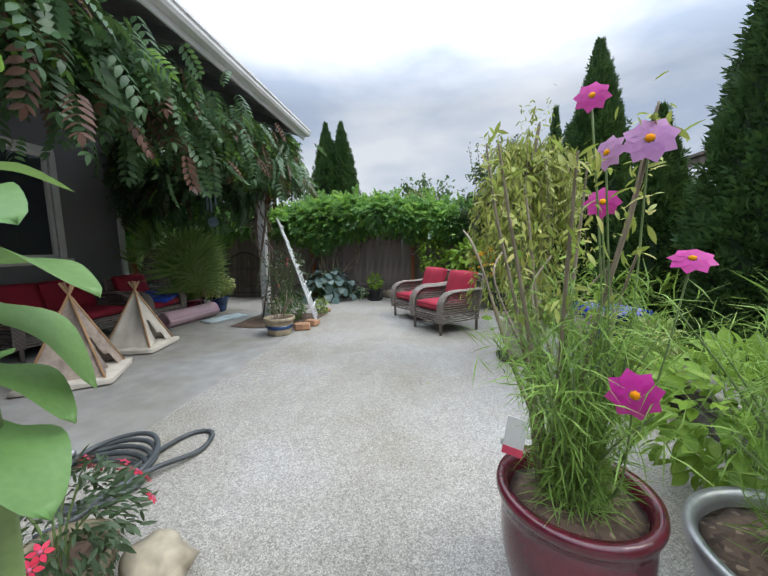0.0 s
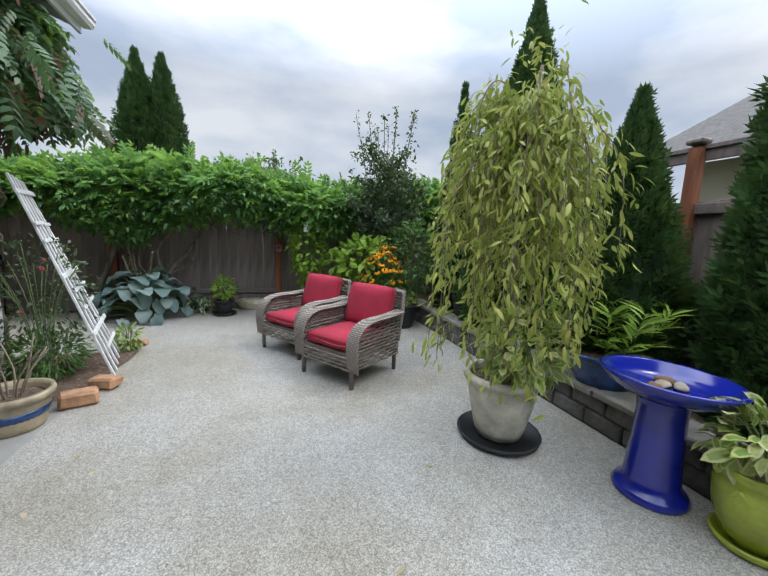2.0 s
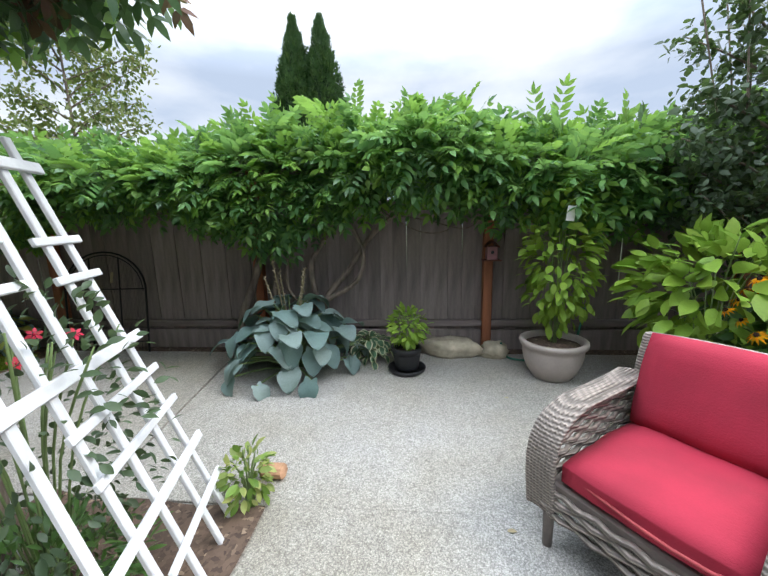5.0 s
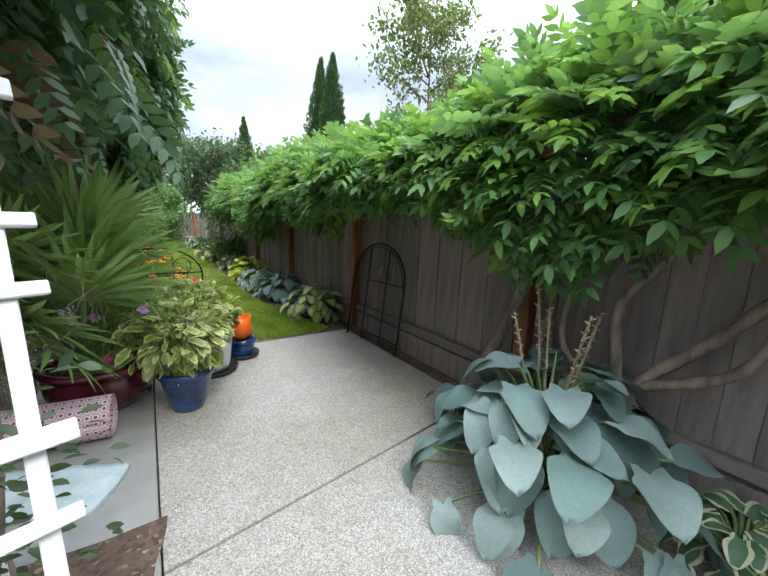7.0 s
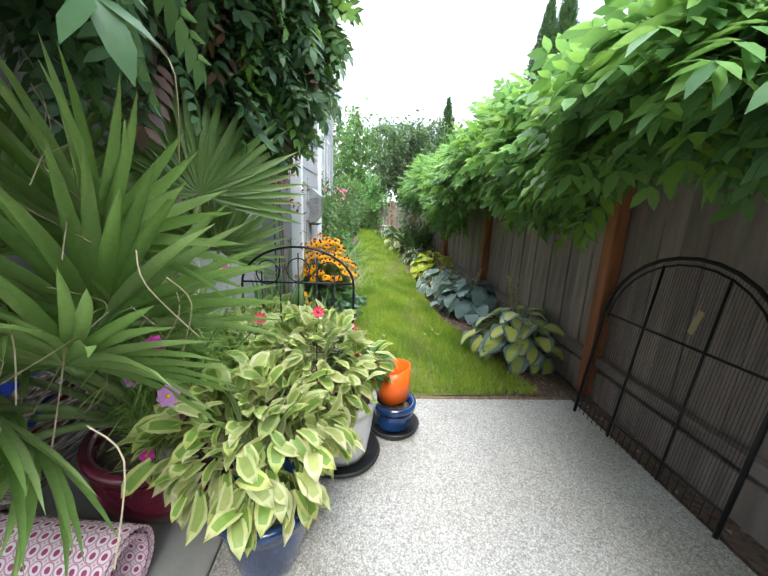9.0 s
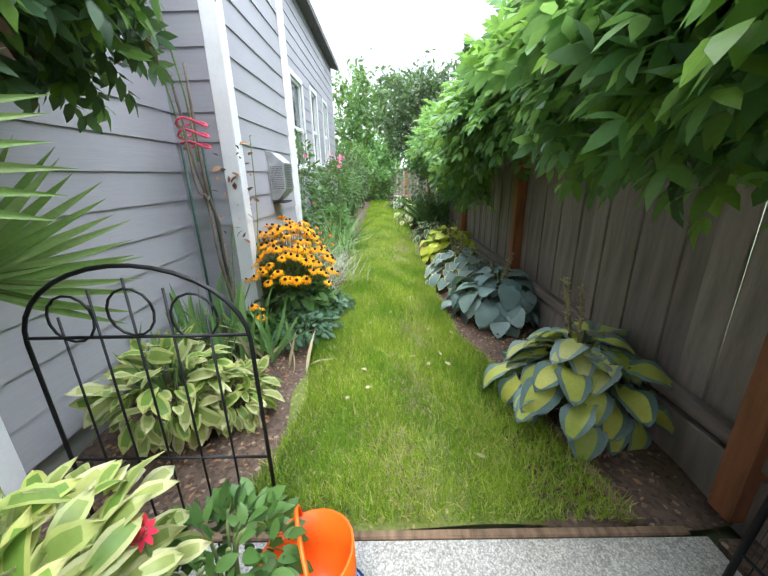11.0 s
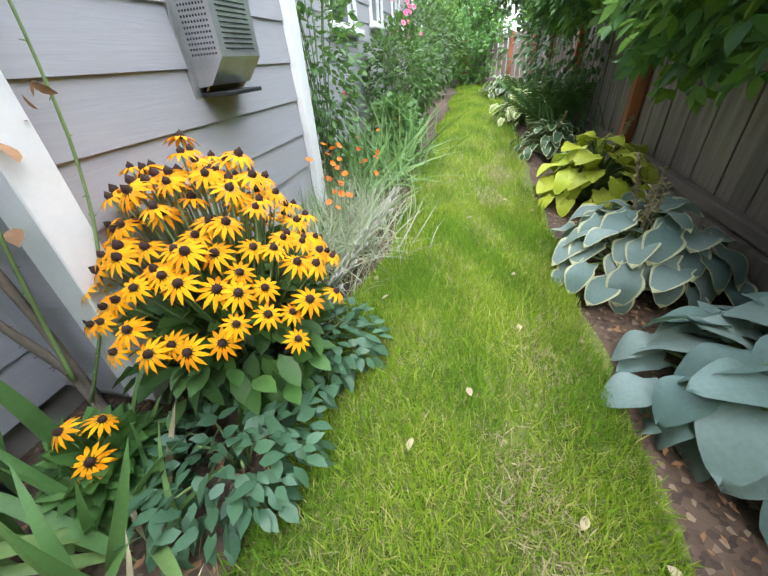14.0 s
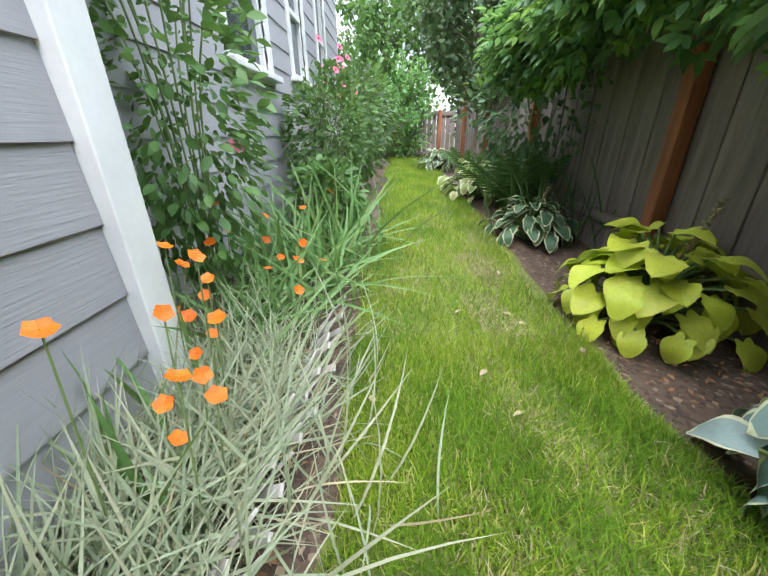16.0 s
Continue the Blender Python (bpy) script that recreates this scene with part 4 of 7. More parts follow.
V, F, M = wisteria("c", "", 1500, top_sample, [(0, 0.35), (1, 0.65)], (0.24, 0.4), 4)
tris("young_growth", V, F, ["wist", "wist_new"], wv, "bright young leaves on top", M)
bm = bmesh.new()
for i in range(16):
    x = -10.5 + i * 0.98
    tube(bend([(x, 10.6, 1.85), (x + 0.35, 10.5, 2.0 + 0.1 * math.sin(i)), (x + 0.8, 10.6, 1.9), (x + 1.2, 10.55, 2.05)], 5), [0.02] * 16, 6, bm)
part("branches", bm, "bark", wv, "twisted grey woody stems", True)
# bare trunks of the vine
bm = bmesh.new()
for pts, r0 in (([(-0.72, 10.42, 0.0), (-0.73, 10.42, 0.4), (-0.68, 10.45, 0.62), (-0.45, 10.5, 0.9), (-0.2, 10.52, 1.25), (0.1, 10.55, 1.5)], 0.04),
                ([(-0.73, 10.42, 0.38), (-0.78, 10.4, 0.7), (-0.8, 10.4, 1.0), (-0.62, 10.45, 1.3), (-0.4, 10.5, 1.7)], 0.032),
                ([(-0.72, 10.43, 0.55), (-0.95, 10.36, 0.62), (-1.05, 10.35, 0.8), (-1.02, 10.4, 1.2)], 0.022),
                ([(-1.55, 10.5, 0.0), (-1.62, 10.44, 0.35), (-1.5, 10.48, 0.7), (-1.35, 10.5, 1.2), (-1.4, 10.5, 1.7)], 0.055),
                ([(-1.2, 10.52, 0.0), (-1.22, 10.5, 0.6), (-1.2, 10.5, 1.4)], 0.06),
                ([(-0.68, 10.44, 0.6), (-0.35, 10.42, 0.8), (-0.28, 10.48, 1.1), (-0.45, 10.5, 1.45)], 0.028),
                ([(0.0, 10.5, 1.45), (0.35, 10.62, 1.4), (0.75, 10.6, 1.3), (0.95, 10.55, 1.45)], 0.008),
                ([(-0.1, 10.55, 1.5), (0.3, 10.6, 1.28), (0.6, 10.62, 1.3), (0.8, 10.6, 1.55)], 0.007)):
    ln = bend(pts, 7)
    tube(ln, [r0 * (1 - 0.45 * i / len(ln)) * (1 + 0.12 * math.sin(i * 1.9)) for i in range(len(ln))], 9, bm)
part("trunk", bm, "bark", wv, "pale bare forking vine trunks", True)


# ---- vine on the porch beam ----
def porch_sample(r, n):
    y = 2.2 + 6.3 * r.uniform(0, 1, n) ** 0.8
    x = -1.35 + r.normal(0, 0.22, n)
    full = 0.32 + 0.22 * np.clip((y - 5.5) / 3, 0, 1)
    z = 2.95 - np.abs(r.normal(0, 1, n)) * full + 0.1
    z = np.where(y > 6.2, np.maximum(z, 2.45 + 0.1 * np.sin(9 * y)), z)
    x = x + 0.25 * np.clip(3.0 - z, 0, 1)
    return np.stack([x, y, z], 1), np.stack([r.normal(0.45, 0.5, n), r.normal(0, 0.5, n), r.normal(-0.9, 0.3, n)], 1)


def post_sample(r, n):
    a = r.uniform(0, 2 * np.pi, n)
    z = 2.4 + 0.75 * r.uniform(0, 1, n) ** 0.8
    rad = 0.08 + 0.3 * np.clip((z - 1.75) / 0.9, 0.1, 1) * r.uniform(0.55, 1, n)
    return np.stack([-1.35 + rad * np.cos(a), 8.0 + rad * np.sin(a), z], 1), np.stack([np.cos(a) + r.normal(0, 0.3, n), np.sin(a) + r.normal(0, 0.3, n), r.normal(-0.75, 0.35, n)], 1)


def end_sample(r, n):
    x = r.uniform(-3.8, -1.4, n)
    z = np.clip(3.0 - np.abs(r.normal(0, 1, n)) * 0.5, 1.85, 3.2)
    y = 7.95 + r.normal(0, 0.16, n) + np.clip(z - 2.3, 0, 1) * r.uniform(0, 0.6, n)
    return np.stack([x, y, z], 1), np.stack([r.normal(-0.2, 0.5, n), r.normal(0.45, 0.5, n), r.normal(-0.9, 0.3, n)], 1)


def corner_sample(r, n):
    d = balls(r, n) * (r.uniform(0.3, 1, n) ** 0.4)[:, None]
    P = d * np.array([0.5, 0.46, 0.95]) + np.array([-4.0, 8.2, 2.6])
    P[:, 2] = np.maximum(P[:, 2], 1.8 + 0.15 * np.sin(P[:, 0] * 9))
    return P, d * np.array([0.9, 0.9, 0.3]) + np.stack([r.normal(0, 0.4, n), r.normal(0.1, 0.4, n), r.normal(-0.85, 0.3, n)], 1)


# mostly the darker leaf copy: the shade under the roof is in the colour
pv = thing("porch_vine", "drooping wisteria over the porch beam and post, leaves coloured as in shade", "climbing plant")
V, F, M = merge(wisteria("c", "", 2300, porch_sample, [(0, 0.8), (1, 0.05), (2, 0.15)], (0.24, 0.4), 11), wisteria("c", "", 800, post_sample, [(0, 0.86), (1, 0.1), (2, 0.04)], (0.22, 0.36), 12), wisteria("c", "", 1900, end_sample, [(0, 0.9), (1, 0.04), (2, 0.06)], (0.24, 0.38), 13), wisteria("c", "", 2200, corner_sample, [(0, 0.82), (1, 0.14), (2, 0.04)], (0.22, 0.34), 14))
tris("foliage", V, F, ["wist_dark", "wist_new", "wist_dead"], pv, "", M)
bm = bmesh.new()
for k in range(3):
    a = k * 2.1
    pts = [(-1.43 + 0.09 * math.cos(a + 2.2 * z), 7.96 + 0.09 * math.sin(a + 2.2 * z), z * 0.97) for z in np.linspace(0.0, 3.0, 14)]
    tube(pts, [0.024 - 0.005 * (k % 3)] * 14, 7, bm)
r = np.random.default_rng(5)
for k in range(34):
    a, z = r.uniform(0, 6.3), r.uniform(1.3, 2.3)
    p = Vector((-1.43 + 0.12 * math.cos(a), 7.96 + 0.12 * math.sin(a), z))
    tube([p, p + Vector((0.1 * math.cos(a + 1), 0.1 * math.sin(a + 1), -0.15)), p + Vector((0.12 * math.cos(a + 2), 0.12 * math.sin(a + 2), -0.32))], [0.012, 0.009, 0.004], 4, bm)
for k in range(9):
    y = 2.6 + k * 0.6
    tube(bend([(-1.4, y, 2.85), (-1.3, y + 0.3, 2.95), (-1.45, y + 0.7, 2.8)], 5), 0.016, 5, bm)
for k in range(12):
    x = -3.9 + 0.18 * k
    tube(bend([(x, 8.05, 2.9), (x + 0.15, 8.1, 2.5 - 0.1 * (k % 3)), (x + 0.3, 8.0, 2.75)], 6), 0.012, 5, bm)
part("stem_tangle", bm, "bark", pv, "shaggy dark twisted stems", True)
r = np.random.default_rng(6)
P = np.stack([-1.3 + r.normal(0, 0.14, 70), 7.98 + r.normal(0, 0.14, 70), r.uniform(1.95, 2.5, 70)], 1)
V, F, M = scatter(NARROW, P, np.stack([r.normal(0, 0.25, 70), r.normal(0, 0.25, 70), -np.ones(70)], 1), r.uniform(0.08, 0.17, 70), r)
tris("dry_leaves", V, F, "wist_dead", pv, "hanging dry reddish leaves")


# ---- conifers and trees ----
def conifer(name, x, y, base, top, w, label, seed, n=2600, size=0.2, group="columnar conifers", power=1.35):
    n, size = int(n * 1.45), size * 1.12
    root = thing(name, label, "tree", pose(x, y, base), group)
    r = np.random.default_rng(seed)
    h = top - base
    t = r.uniform(0.0, 1.0, n) ** 1.25
    prof = np.where(t < 0.2, 0.84 + 0.8 * t, np.clip(1.0 - (np.clip(t - 0.2, 0, 1) / 0.8) ** power, 0.02, 1)) * w / 2
    a = r.uniform(0, 2 * np.pi, n)
    lump = 1 + 0.12 * np.sin(3 * a + 9 * t + seed) + 0.1 * np.sin(7 * a - 15 * t)
    rad = prof * lump * r.uniform(0.84, 1.0, n)
    P = np.stack([rad * np.cos(a), rad * np.sin(a), t * h - 0.5 * size], 1)
    slim = np.clip(prof / (w / 2), 0.12, 1.0) ** 0.6
    D = np.stack([np.cos(a) * 0.7 * slim + r.normal(0, 0.22, n) * slim, np.sin(a) * 0.7 * slim + r.normal(0, 0.22, n) * slim, r.uniform(0.5, 1.3, n)], 1)
    V, F, M = scatter(SPRIG, P, D, r.uniform(0.6, 1.25, n) * size * (0.5 + 0.5 * slim), r, (0, 0, 1), 0.8)
    tris("crown", V, F, "arbor", root)
    # solid cone behind the sprays, coloured dark in place of the crown's inner shade
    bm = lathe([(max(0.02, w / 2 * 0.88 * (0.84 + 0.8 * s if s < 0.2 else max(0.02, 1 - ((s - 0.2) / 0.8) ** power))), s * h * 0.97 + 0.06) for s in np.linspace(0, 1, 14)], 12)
    part("inner_foliage", bm, "core", root, "solid core coloured dark for the shade inside the crown", True)
    part("trunk", tube([(0, 0, -0.05), (0, 0, h * 0.4)], [0.06, 0.04], 8), "darkbark", root)
    return root


conifer("arborvitae", 3.66, 7.62, 0.2, 3.9, 1.1, "tall dark green arborvitae in the raised bed", 1, 4600, 0.17, power=1.5)
conifer("arborvitae", 3.74, 6.38, 0.2, 2.6, 0.9, "young conical arborvitae in the raised bed", 2, 3600, 0.14, power=1.3)
conifer("arborvitae", 3.95, 5.25, 0.2, 4.4, 0.95, "tall dark arborvitae beside the lime pot", 3, 4600, 0.16, power=1.05)
conifer("arborvitae", 3.55, 8.9, 0.2, 3.55, 0.5, "slim arborvitae sapling by the fence corner", 4, 1200, 0.16, power=1.3)
conifer("conifer_tree", -2.12, 14.4, -0.05, 5.45, 1.2, "twin-topped green conifer beyond the fence", 5, 3600, 0.22, "conifers beyond the fence", 2.1)
conifer("conifer_tree", -1.6, 14.5, -0.05, 5.5, 1.2, "twin-topped green conifer beyond the fence", 6, 3600, 0.22, "conifers beyond the fence", 2.1)
for i, (x, y, top, w) in enumerate(((-10.3, 12.95, 6.0, 1.0), (-9.6, 13.0, 5.9, 1.0), (-16.6, 12.2, 5.6, 1.1), (-5.6, 16.5, 3.4, 1.6))):
    conifer("conifer_tree", x, y, -0.05, top, w, "narrow green conifer in the next garden", 20 + i, 1800, 0.22, "conifers beyond the fence", 2.0)


def leaf_tree(name, x, y, h, clear, w, material, label, seed, n=5200, size=0.09, trunk=0.05, shape=LEAF2, group="", shoots=0):
    root = thing(name, label, "tree", pose(x, y, 0), group)
    r = np.random.default_rng(seed)
    bm = bmesh.new()
    line = bend([(0, 0, -0.08), (0.04, 0.02, clear * 0.5), (0.0, 0.05, clear), (0.05, 0, h * 0.6), (0, 0, h * 0.92)], 5)
    tube(line, [trunk * (1 - 0.85 * i / len(line)) for i in range(len(line))], 9, bm)
    limbs = []
    for k in range(26):
        z = clear + (h * 0.86 - clear) * (k / 26)
        a = k * 2.4 + r.normal(0, 0.3)
        reach = w / 2 * (0.55 + 0.45 * math.sin(math.pi * (0.15 + 0.8 * k / 26))) * r.uniform(0.75, 1.1)
        tip = Vector((math.cos(a) * reach, math.sin(a) * reach, z + reach * r.uniform(0.35, 0.9)))
        l2 = bend([(0, 0, z), tip * 0.5 + Vector((0, 0, z * 0.5 + 0.02)), tip], 4)
        tube(l2, [trunk * 0.4 * (1 - 0.8 * i / len(l2)) for i in range(len(l2))], 5, bm)
        limbs.append(l2)
    part("trunk", bm, "bark", root, "", True)
    idx = r.integers(0, len(limbs), n)
    tt = r.uniform(0.3, 1.05, n)
    P = np.array([np.array(limbs[i][min(len(limbs[i]) - 1, int(t * (len(limbs[i]) - 1)))]) for i, t in zip(idx, tt)]) + r.normal(0, 0.055 * w, (n, 3))
    V, F, M = scatter(shape, P, balls(r, n) + np.array([0, 0, -0.4]), r.uniform(0.7, 1.3, n) * size, r, (0, 0, 1), 0.8)
    tris("crown", V, F, material, root)
    if shoots:
        sh, P = bmesh.new(), []
        for k in range(shoots):
            a, q = k * 2.4, w * 0.42 * math.sqrt((k + 0.5) / shoots)
            ln = bend([(q * 0.6 * math.cos(a), q * 0.6 * math.sin(a), h * 0.7), (q * math.cos(a), q * math.sin(a), h), (q * 1.15 * math.cos(a), q * 1.15 * math.sin(a), h + r.uniform(0.15, 0.5))], 5)
            tube(ln, [0.006] * len(ln), 4, sh)
            P += [np.array(p) + r.normal(0, 0.02, 3) for p in ln for _ in range(3)]
        part("shoot", sh, "bark", root, "long upright shoots", True)
        V, F, M = scatter(shape, np.array(P), balls(r, len(P)) + np.array([0, 0, 0.3]), r.uniform(0.6, 1.0, len(P)) * size, r, (0, 0, 1), 0.8)
        tris("shoot_leaves", V, F, material, root)
    return root


leaf_tree("young_tree", -13.17, 10.3, 4.0, 1.3, 2.4, "tree", "slender young tree with a grey-green leafy crown", 31, 6500, 0.11, 0.05)
leaf_tree("garden_tree", -7.3, 14.5, 7.6, 1.5, 3.0, "farleaf", "light yellow-green tree beyond the fence", 32, 8500, 0.11, 0.06)
leaf_tree("garden_tree", -0.9 + 1.9, 19.0, 4.1, 1.5, 1.6, "farleaf", "pale round tree far beyond the fence", 33, 2600, 0.13, 0.06)
leaf_tree("olive_bush", 2.7, 9.75, 2.9, 0.9, 1.25, "bush", "dark dense shrub with long upright shoots", 34, 6500, 0.06, 0.03, shoots=12)
leaf_tree("garden_tree", 6.3, 8.4, 3.3, 1.0, 1.0, "farleaf", "light tree behind the side fence", 35, 1800, 0.08, 0.04)
leaf_tree("shade_tree", -19.5, 8.6, 5.2, 0.8, 4.2, "green", "broad green tree behind the far fence", 36, 6000, 0.18, 0.1)
leaf_tree("shade_tree", -19.0, 11.6, 4.6, 0.6, 3.6, "tree", "dark green tree behind the far fence", 37, 5200, 0.17, 0.1)
leaf_tree("shade_tree", -14.6, 12.6, 3.9, 0.4, 3.0, "green", "leafy tree overhanging the board fence", 38, 5200, 0.14, 0.07)
leaf_tree("shade_tree", -11.4, 12.2, 3.4, 0.4, 2.6, "green", "leafy tree overhanging the board fence", 39, 5200, 0.13, 0.07)
leaf_tree("shade_tree", -17.6, 9.0, 2.4, 0.2, 2.6, "wist", "bushy vine mounded over the far fence", 40, 4200, 0.12, 0.05)


# ---- furniture ----
def pillow(w, d, h, bulge=0.35):
    bm = bmesh.new()
    bmesh.ops.create_cube(bm, size=1.0)
    bmesh.ops.subdivide_edges(bm, edges=bm.edges[:], cuts=7, use_grid_fill=True)
    for v in bm.verts:
        x, y, z = v.co * 2
        k = (1 - abs(x) ** 5) * (1 - abs(y) ** 5)
        f = 1 - 0.04 * (abs(y) ** 2) * abs(x) ** 2
        v.co = Vector((x * w / 2 * f, y * d / 2 * f, (z * (0.45 + bulge * k)) * h / 2 / (0.45 + bulge)))
        v.co.z += 0.006 * noise.noise(Vector((x * 2.2, y * 2.2, z + w)))
    return bm


def wicker_chair(m, label, group="", width=0.68, name="wicker_armchair"):
    """Facing -y; arms curl over to the front legs."""
    root = thing(name, label, "armchair", m, group)
    w, d = width / 2, 0.34
    for sx in (-1, 1):
        for sy, hgt in ((-1, 0.3), (1, 0.3)):
            x = sx * (w - 0.03)
            part("leg", tube([(x, sy * (d - 0.02), 0), (x, sy * (d - 0.02), hgt)], [0.019, 0.026], 10), "wickerleg", root, "", True)
        bm = bmesh.new()
        ln = bend([(sx * w, -d, 0.16), (sx * w, -d - 0.015, 0.4), (sx * w, -d + 0.05, 0.53), (sx * w, -d + 0.2, 0.585), (sx * w, 0.1, 0.585), (sx * w, d, 0.6)], 7)
        for off in np.linspace(-0.055, 0.055, 8):
            tube([p + Vector((off, 0, 0.012 * math.cos(off * 26))) for p in ln], 0.0105, 6, bm)
        part("arm", bm, "wicker", root, "woven arm of bundled wicker strands", True)
        side = bmesh.new()
        for i in range(13):
            z = 0.17 + i * 0.032
            pts = []
            for k in range(19):
                y = -d + 2 * d * k / 18
                top = 0.56 - 0.2 * max(0, (-y - 0.16)) / 0.18
                pts.append((sx * (w - 0.01) + 0.009 * math.sin(k * 1.57 + i * math.pi), y, min(z, top)))
            tube(pts, 0.012, 5, side)
        part("side_panel", side, "wicker", root, "woven wicker side", True)
    front = bmesh.new()
    for i in range(4):
        pts = [(-w + 2 * w * k / 22, -d + 0.009 * math.sin(k * 1.57 + i * math.pi), 0.175 + i * 0.032) for k in range(23)]
        tube(pts, 0.013, 5, front)
        pts = [(-w + 2 * w * k / 22, d + 0.009 * math.sin(k * 1.57 + i * math.pi), 0.175 + i * 0.032) for k in range(23)]
        tube(pts, 0.013, 5, front)
    part("seat_apron", front, "wicker", root, "woven wicker apron", True)
    part("seat_frame", box_bm(2 * w - 0.04, 2 * d - 0.03, 0.05, 0.01, (0, 0, 0.26)), "wickerleg", root)
    back = bmesh.new()
    for i in range(15):
        z = 0.3 + i * 0.032
        pts = [(-w + 0.02 + 2 * (w - 0.02) * k / 22, d + 0.02 + 0.18 * (z - 0.3) + 0.009 * math.sin(k * 1.57 + i * math.pi), z) for k in range(23)]
        tube(pts, 0.013, 5, back)
    tube(bend([(-w + 0.01, d, 0.3), (-w + 0.01, d + 0.08, 0.72), (-w + 0.08, d + 0.1, 0.78), (w - 0.08, d + 0.1, 0.78), (w - 0.01, d + 0.08, 0.72), (w - 0.01, d, 0.3)], 6), 0.022, 8, back)
    part("backrest", back, "wicker", root, "woven wicker back", True)
    n = 2 if width > 1 else 1
    for k in range(n):
        cw = (2 * w - 0.13) / n
        cx = -w + 0.065 + cw * (k + 0.5)
        c = part("seat_cushion", pillow(cw, 0.6, 0.13), "cushion", root, "plump red seat cushion", True, pose(cx, -0.04, 0.375))
        rim = bend([(-cw / 2 + 0.02, -0.28, 0), (cw / 2 - 0.02, -0.28, 0), (cw / 2 - 0.01, 0.28, 0), (-cw / 2 + 0.01, 0.28, 0), (-cw / 2 + 0.02, -0.28, 0)], 6)
        part("piping", tube(rim, 0.006, 5), "piping", c, "", True)
        part("back_cushion", pillow(cw, 0.44, 0.15, 0.5), "cushion", root, "plump red back cushion", True, pose(cx, d - 0.06, 0.62, 72, 0, 0))
    return root


GC = "red-cushioned wicker armchairs on the patio"
ca = wicker_chair(pose(1.61, 7.39, 0, 0, 0, -54.7), "grey wicker armchair with red cushions on the patio", GC)
wicker_chair(pose(1.23, 8.22, 0, 0, 0, -54.7), "grey wicker armchair with red cushions on the patio", GC)
wicker_chair(pose(-3.16, 7.36, 0, 0, 0, 88), "wicker armchair with red cushions at the house corner")
wicker_chair(pose(-3.4, 6.2, 0, 0, 0, 90), "long wicker sofa with dark red cushions against the porch wall", "", 1.5, "wicker_sofa")
ob = tagged(part("blanket", pillow(0.5, 0.55, 0.05, 0.2), "bluecloth", None, "", True, pose(-3.04, 7.38, 0.475, 6, 8, 20)), "bright blue blanket on the armchair seat", "blanket")


# ---- trellis: fan of white slats leaning on the post ----
tre = thing("trellis", "white wooden fan trellis leaning on the porch post", "trellis")
N0, F0 = Vector((-0.46, 7.66, 0.0)), Vector((-0.64, 8.36, 0.0))
N1, F1 = Vector((-1.03, 7.64, 1.7)), Vector((-1.245, 8.18, 1.68))
tn = (F0 - N0).cross(N1 - N0).normalized()
if tn.z < 0:
    tn = -tn


def on(u, s):
    return (N0.lerp(F0, u)).lerp(N1.lerp(F1, u), s)


def bar(name, a, b, w, t, lift):
    d = (b - a)
    y = tn
    x = d.normalized()
    z = x.cross(y)
    m = Matrix((x, z, y)).transposed().to_4x4()
    bm = box_bm(d.length, w, t, 0.003)
    return part(name, bm, "trellis", tre, "", False, Matrix.Translation((a + b) / 2 + tn * lift) @ m)


for u0, u1 in ((0.03, 0.03), (0.27, 0.25), (0.5, 0.5), (0.77, 0.78), (0.97, 0.97)):
    bar("slat", on(u0, 0.0), on(u1, 1.0), 0.032, 0.018, 0.0)
for s, u0, u1, w in ((0.93, -0.06, 1.07, 0.042), (0.535, -0.06, 1.07, 0.042), (0.24, -0.06, 1.07, 0.038), (0.78, -0.06, 0.42, 0.03), (0.7, -0.06, 0.42, 0.03), (0.78, 0.66, 1.07, 0.03), (0.7, 0.66, 1.07, 0.03), (0.45, 0.2, 1.05, 0.03), (0.36, 0.2, 1.05, 0.03), (0.13, 0.3, 1.05, 0.03)):
    bar("crosspiece", on(u0, s), on(u1, s), w, 0.018, 0.0195)


# ---- pots ----
def pot(name, label, m, r_top, r_bot, h, material, rim=0.025, foot=0.0, soil=0.05, kind="flower pot", saucer=None, bulge=0.0, group=""):
    root = thing(name, label, kind, m, group)
    pr = []
    z0 = 0.03 if saucer else 0.0
    for i in range(9):
        t = i / 8
        pr.append((r_bot + (r_top - r_bot) * t ** 0.8 + bulge * math.sin(math.pi * t), z0 + t * (h - 0.05)))
    pr = [(0.001, z0)] + pr + [(r_top + rim * 0.7, z0 + h - 0.045), (r_top + rim, z0 + h - 0.02), (r_top + rim * 0.8, z0 + h), (r_top - 0.01, z0 + h), (r_top - 0.02, z0 + h - 0.03), (r_top - 0.03, z0 + h - soil - 0.06), (0.001, z0 + h - soil - 0.06)]
    part("body", lathe(pr, 40), material, root, "", True)
    bm = lathe([(r_top - 0.024, z0 + h - soil), (0.6 * r_top, z0 + h - soil + 0.012), (0.001, z0 + h - soil + 0.02)], 28)
    for v in bm.verts:
        v.co.z += 0.012 * noise.noise(v.co * 14)
    part("potting_soil", bm, "soil", root, "dark crumbly potting soil", True)
    if saucer:
        sm, sr = saucer
        part("saucer", lathe([(0.001, 0), (sr * 0.88, 0), (sr, 0.02), (sr + 0.008, 0.045), (sr - 0.004, 0.047), (sr * 0.88, 0.014), (0.001, 0.012)], 40), sm, root, "", True)
    return root


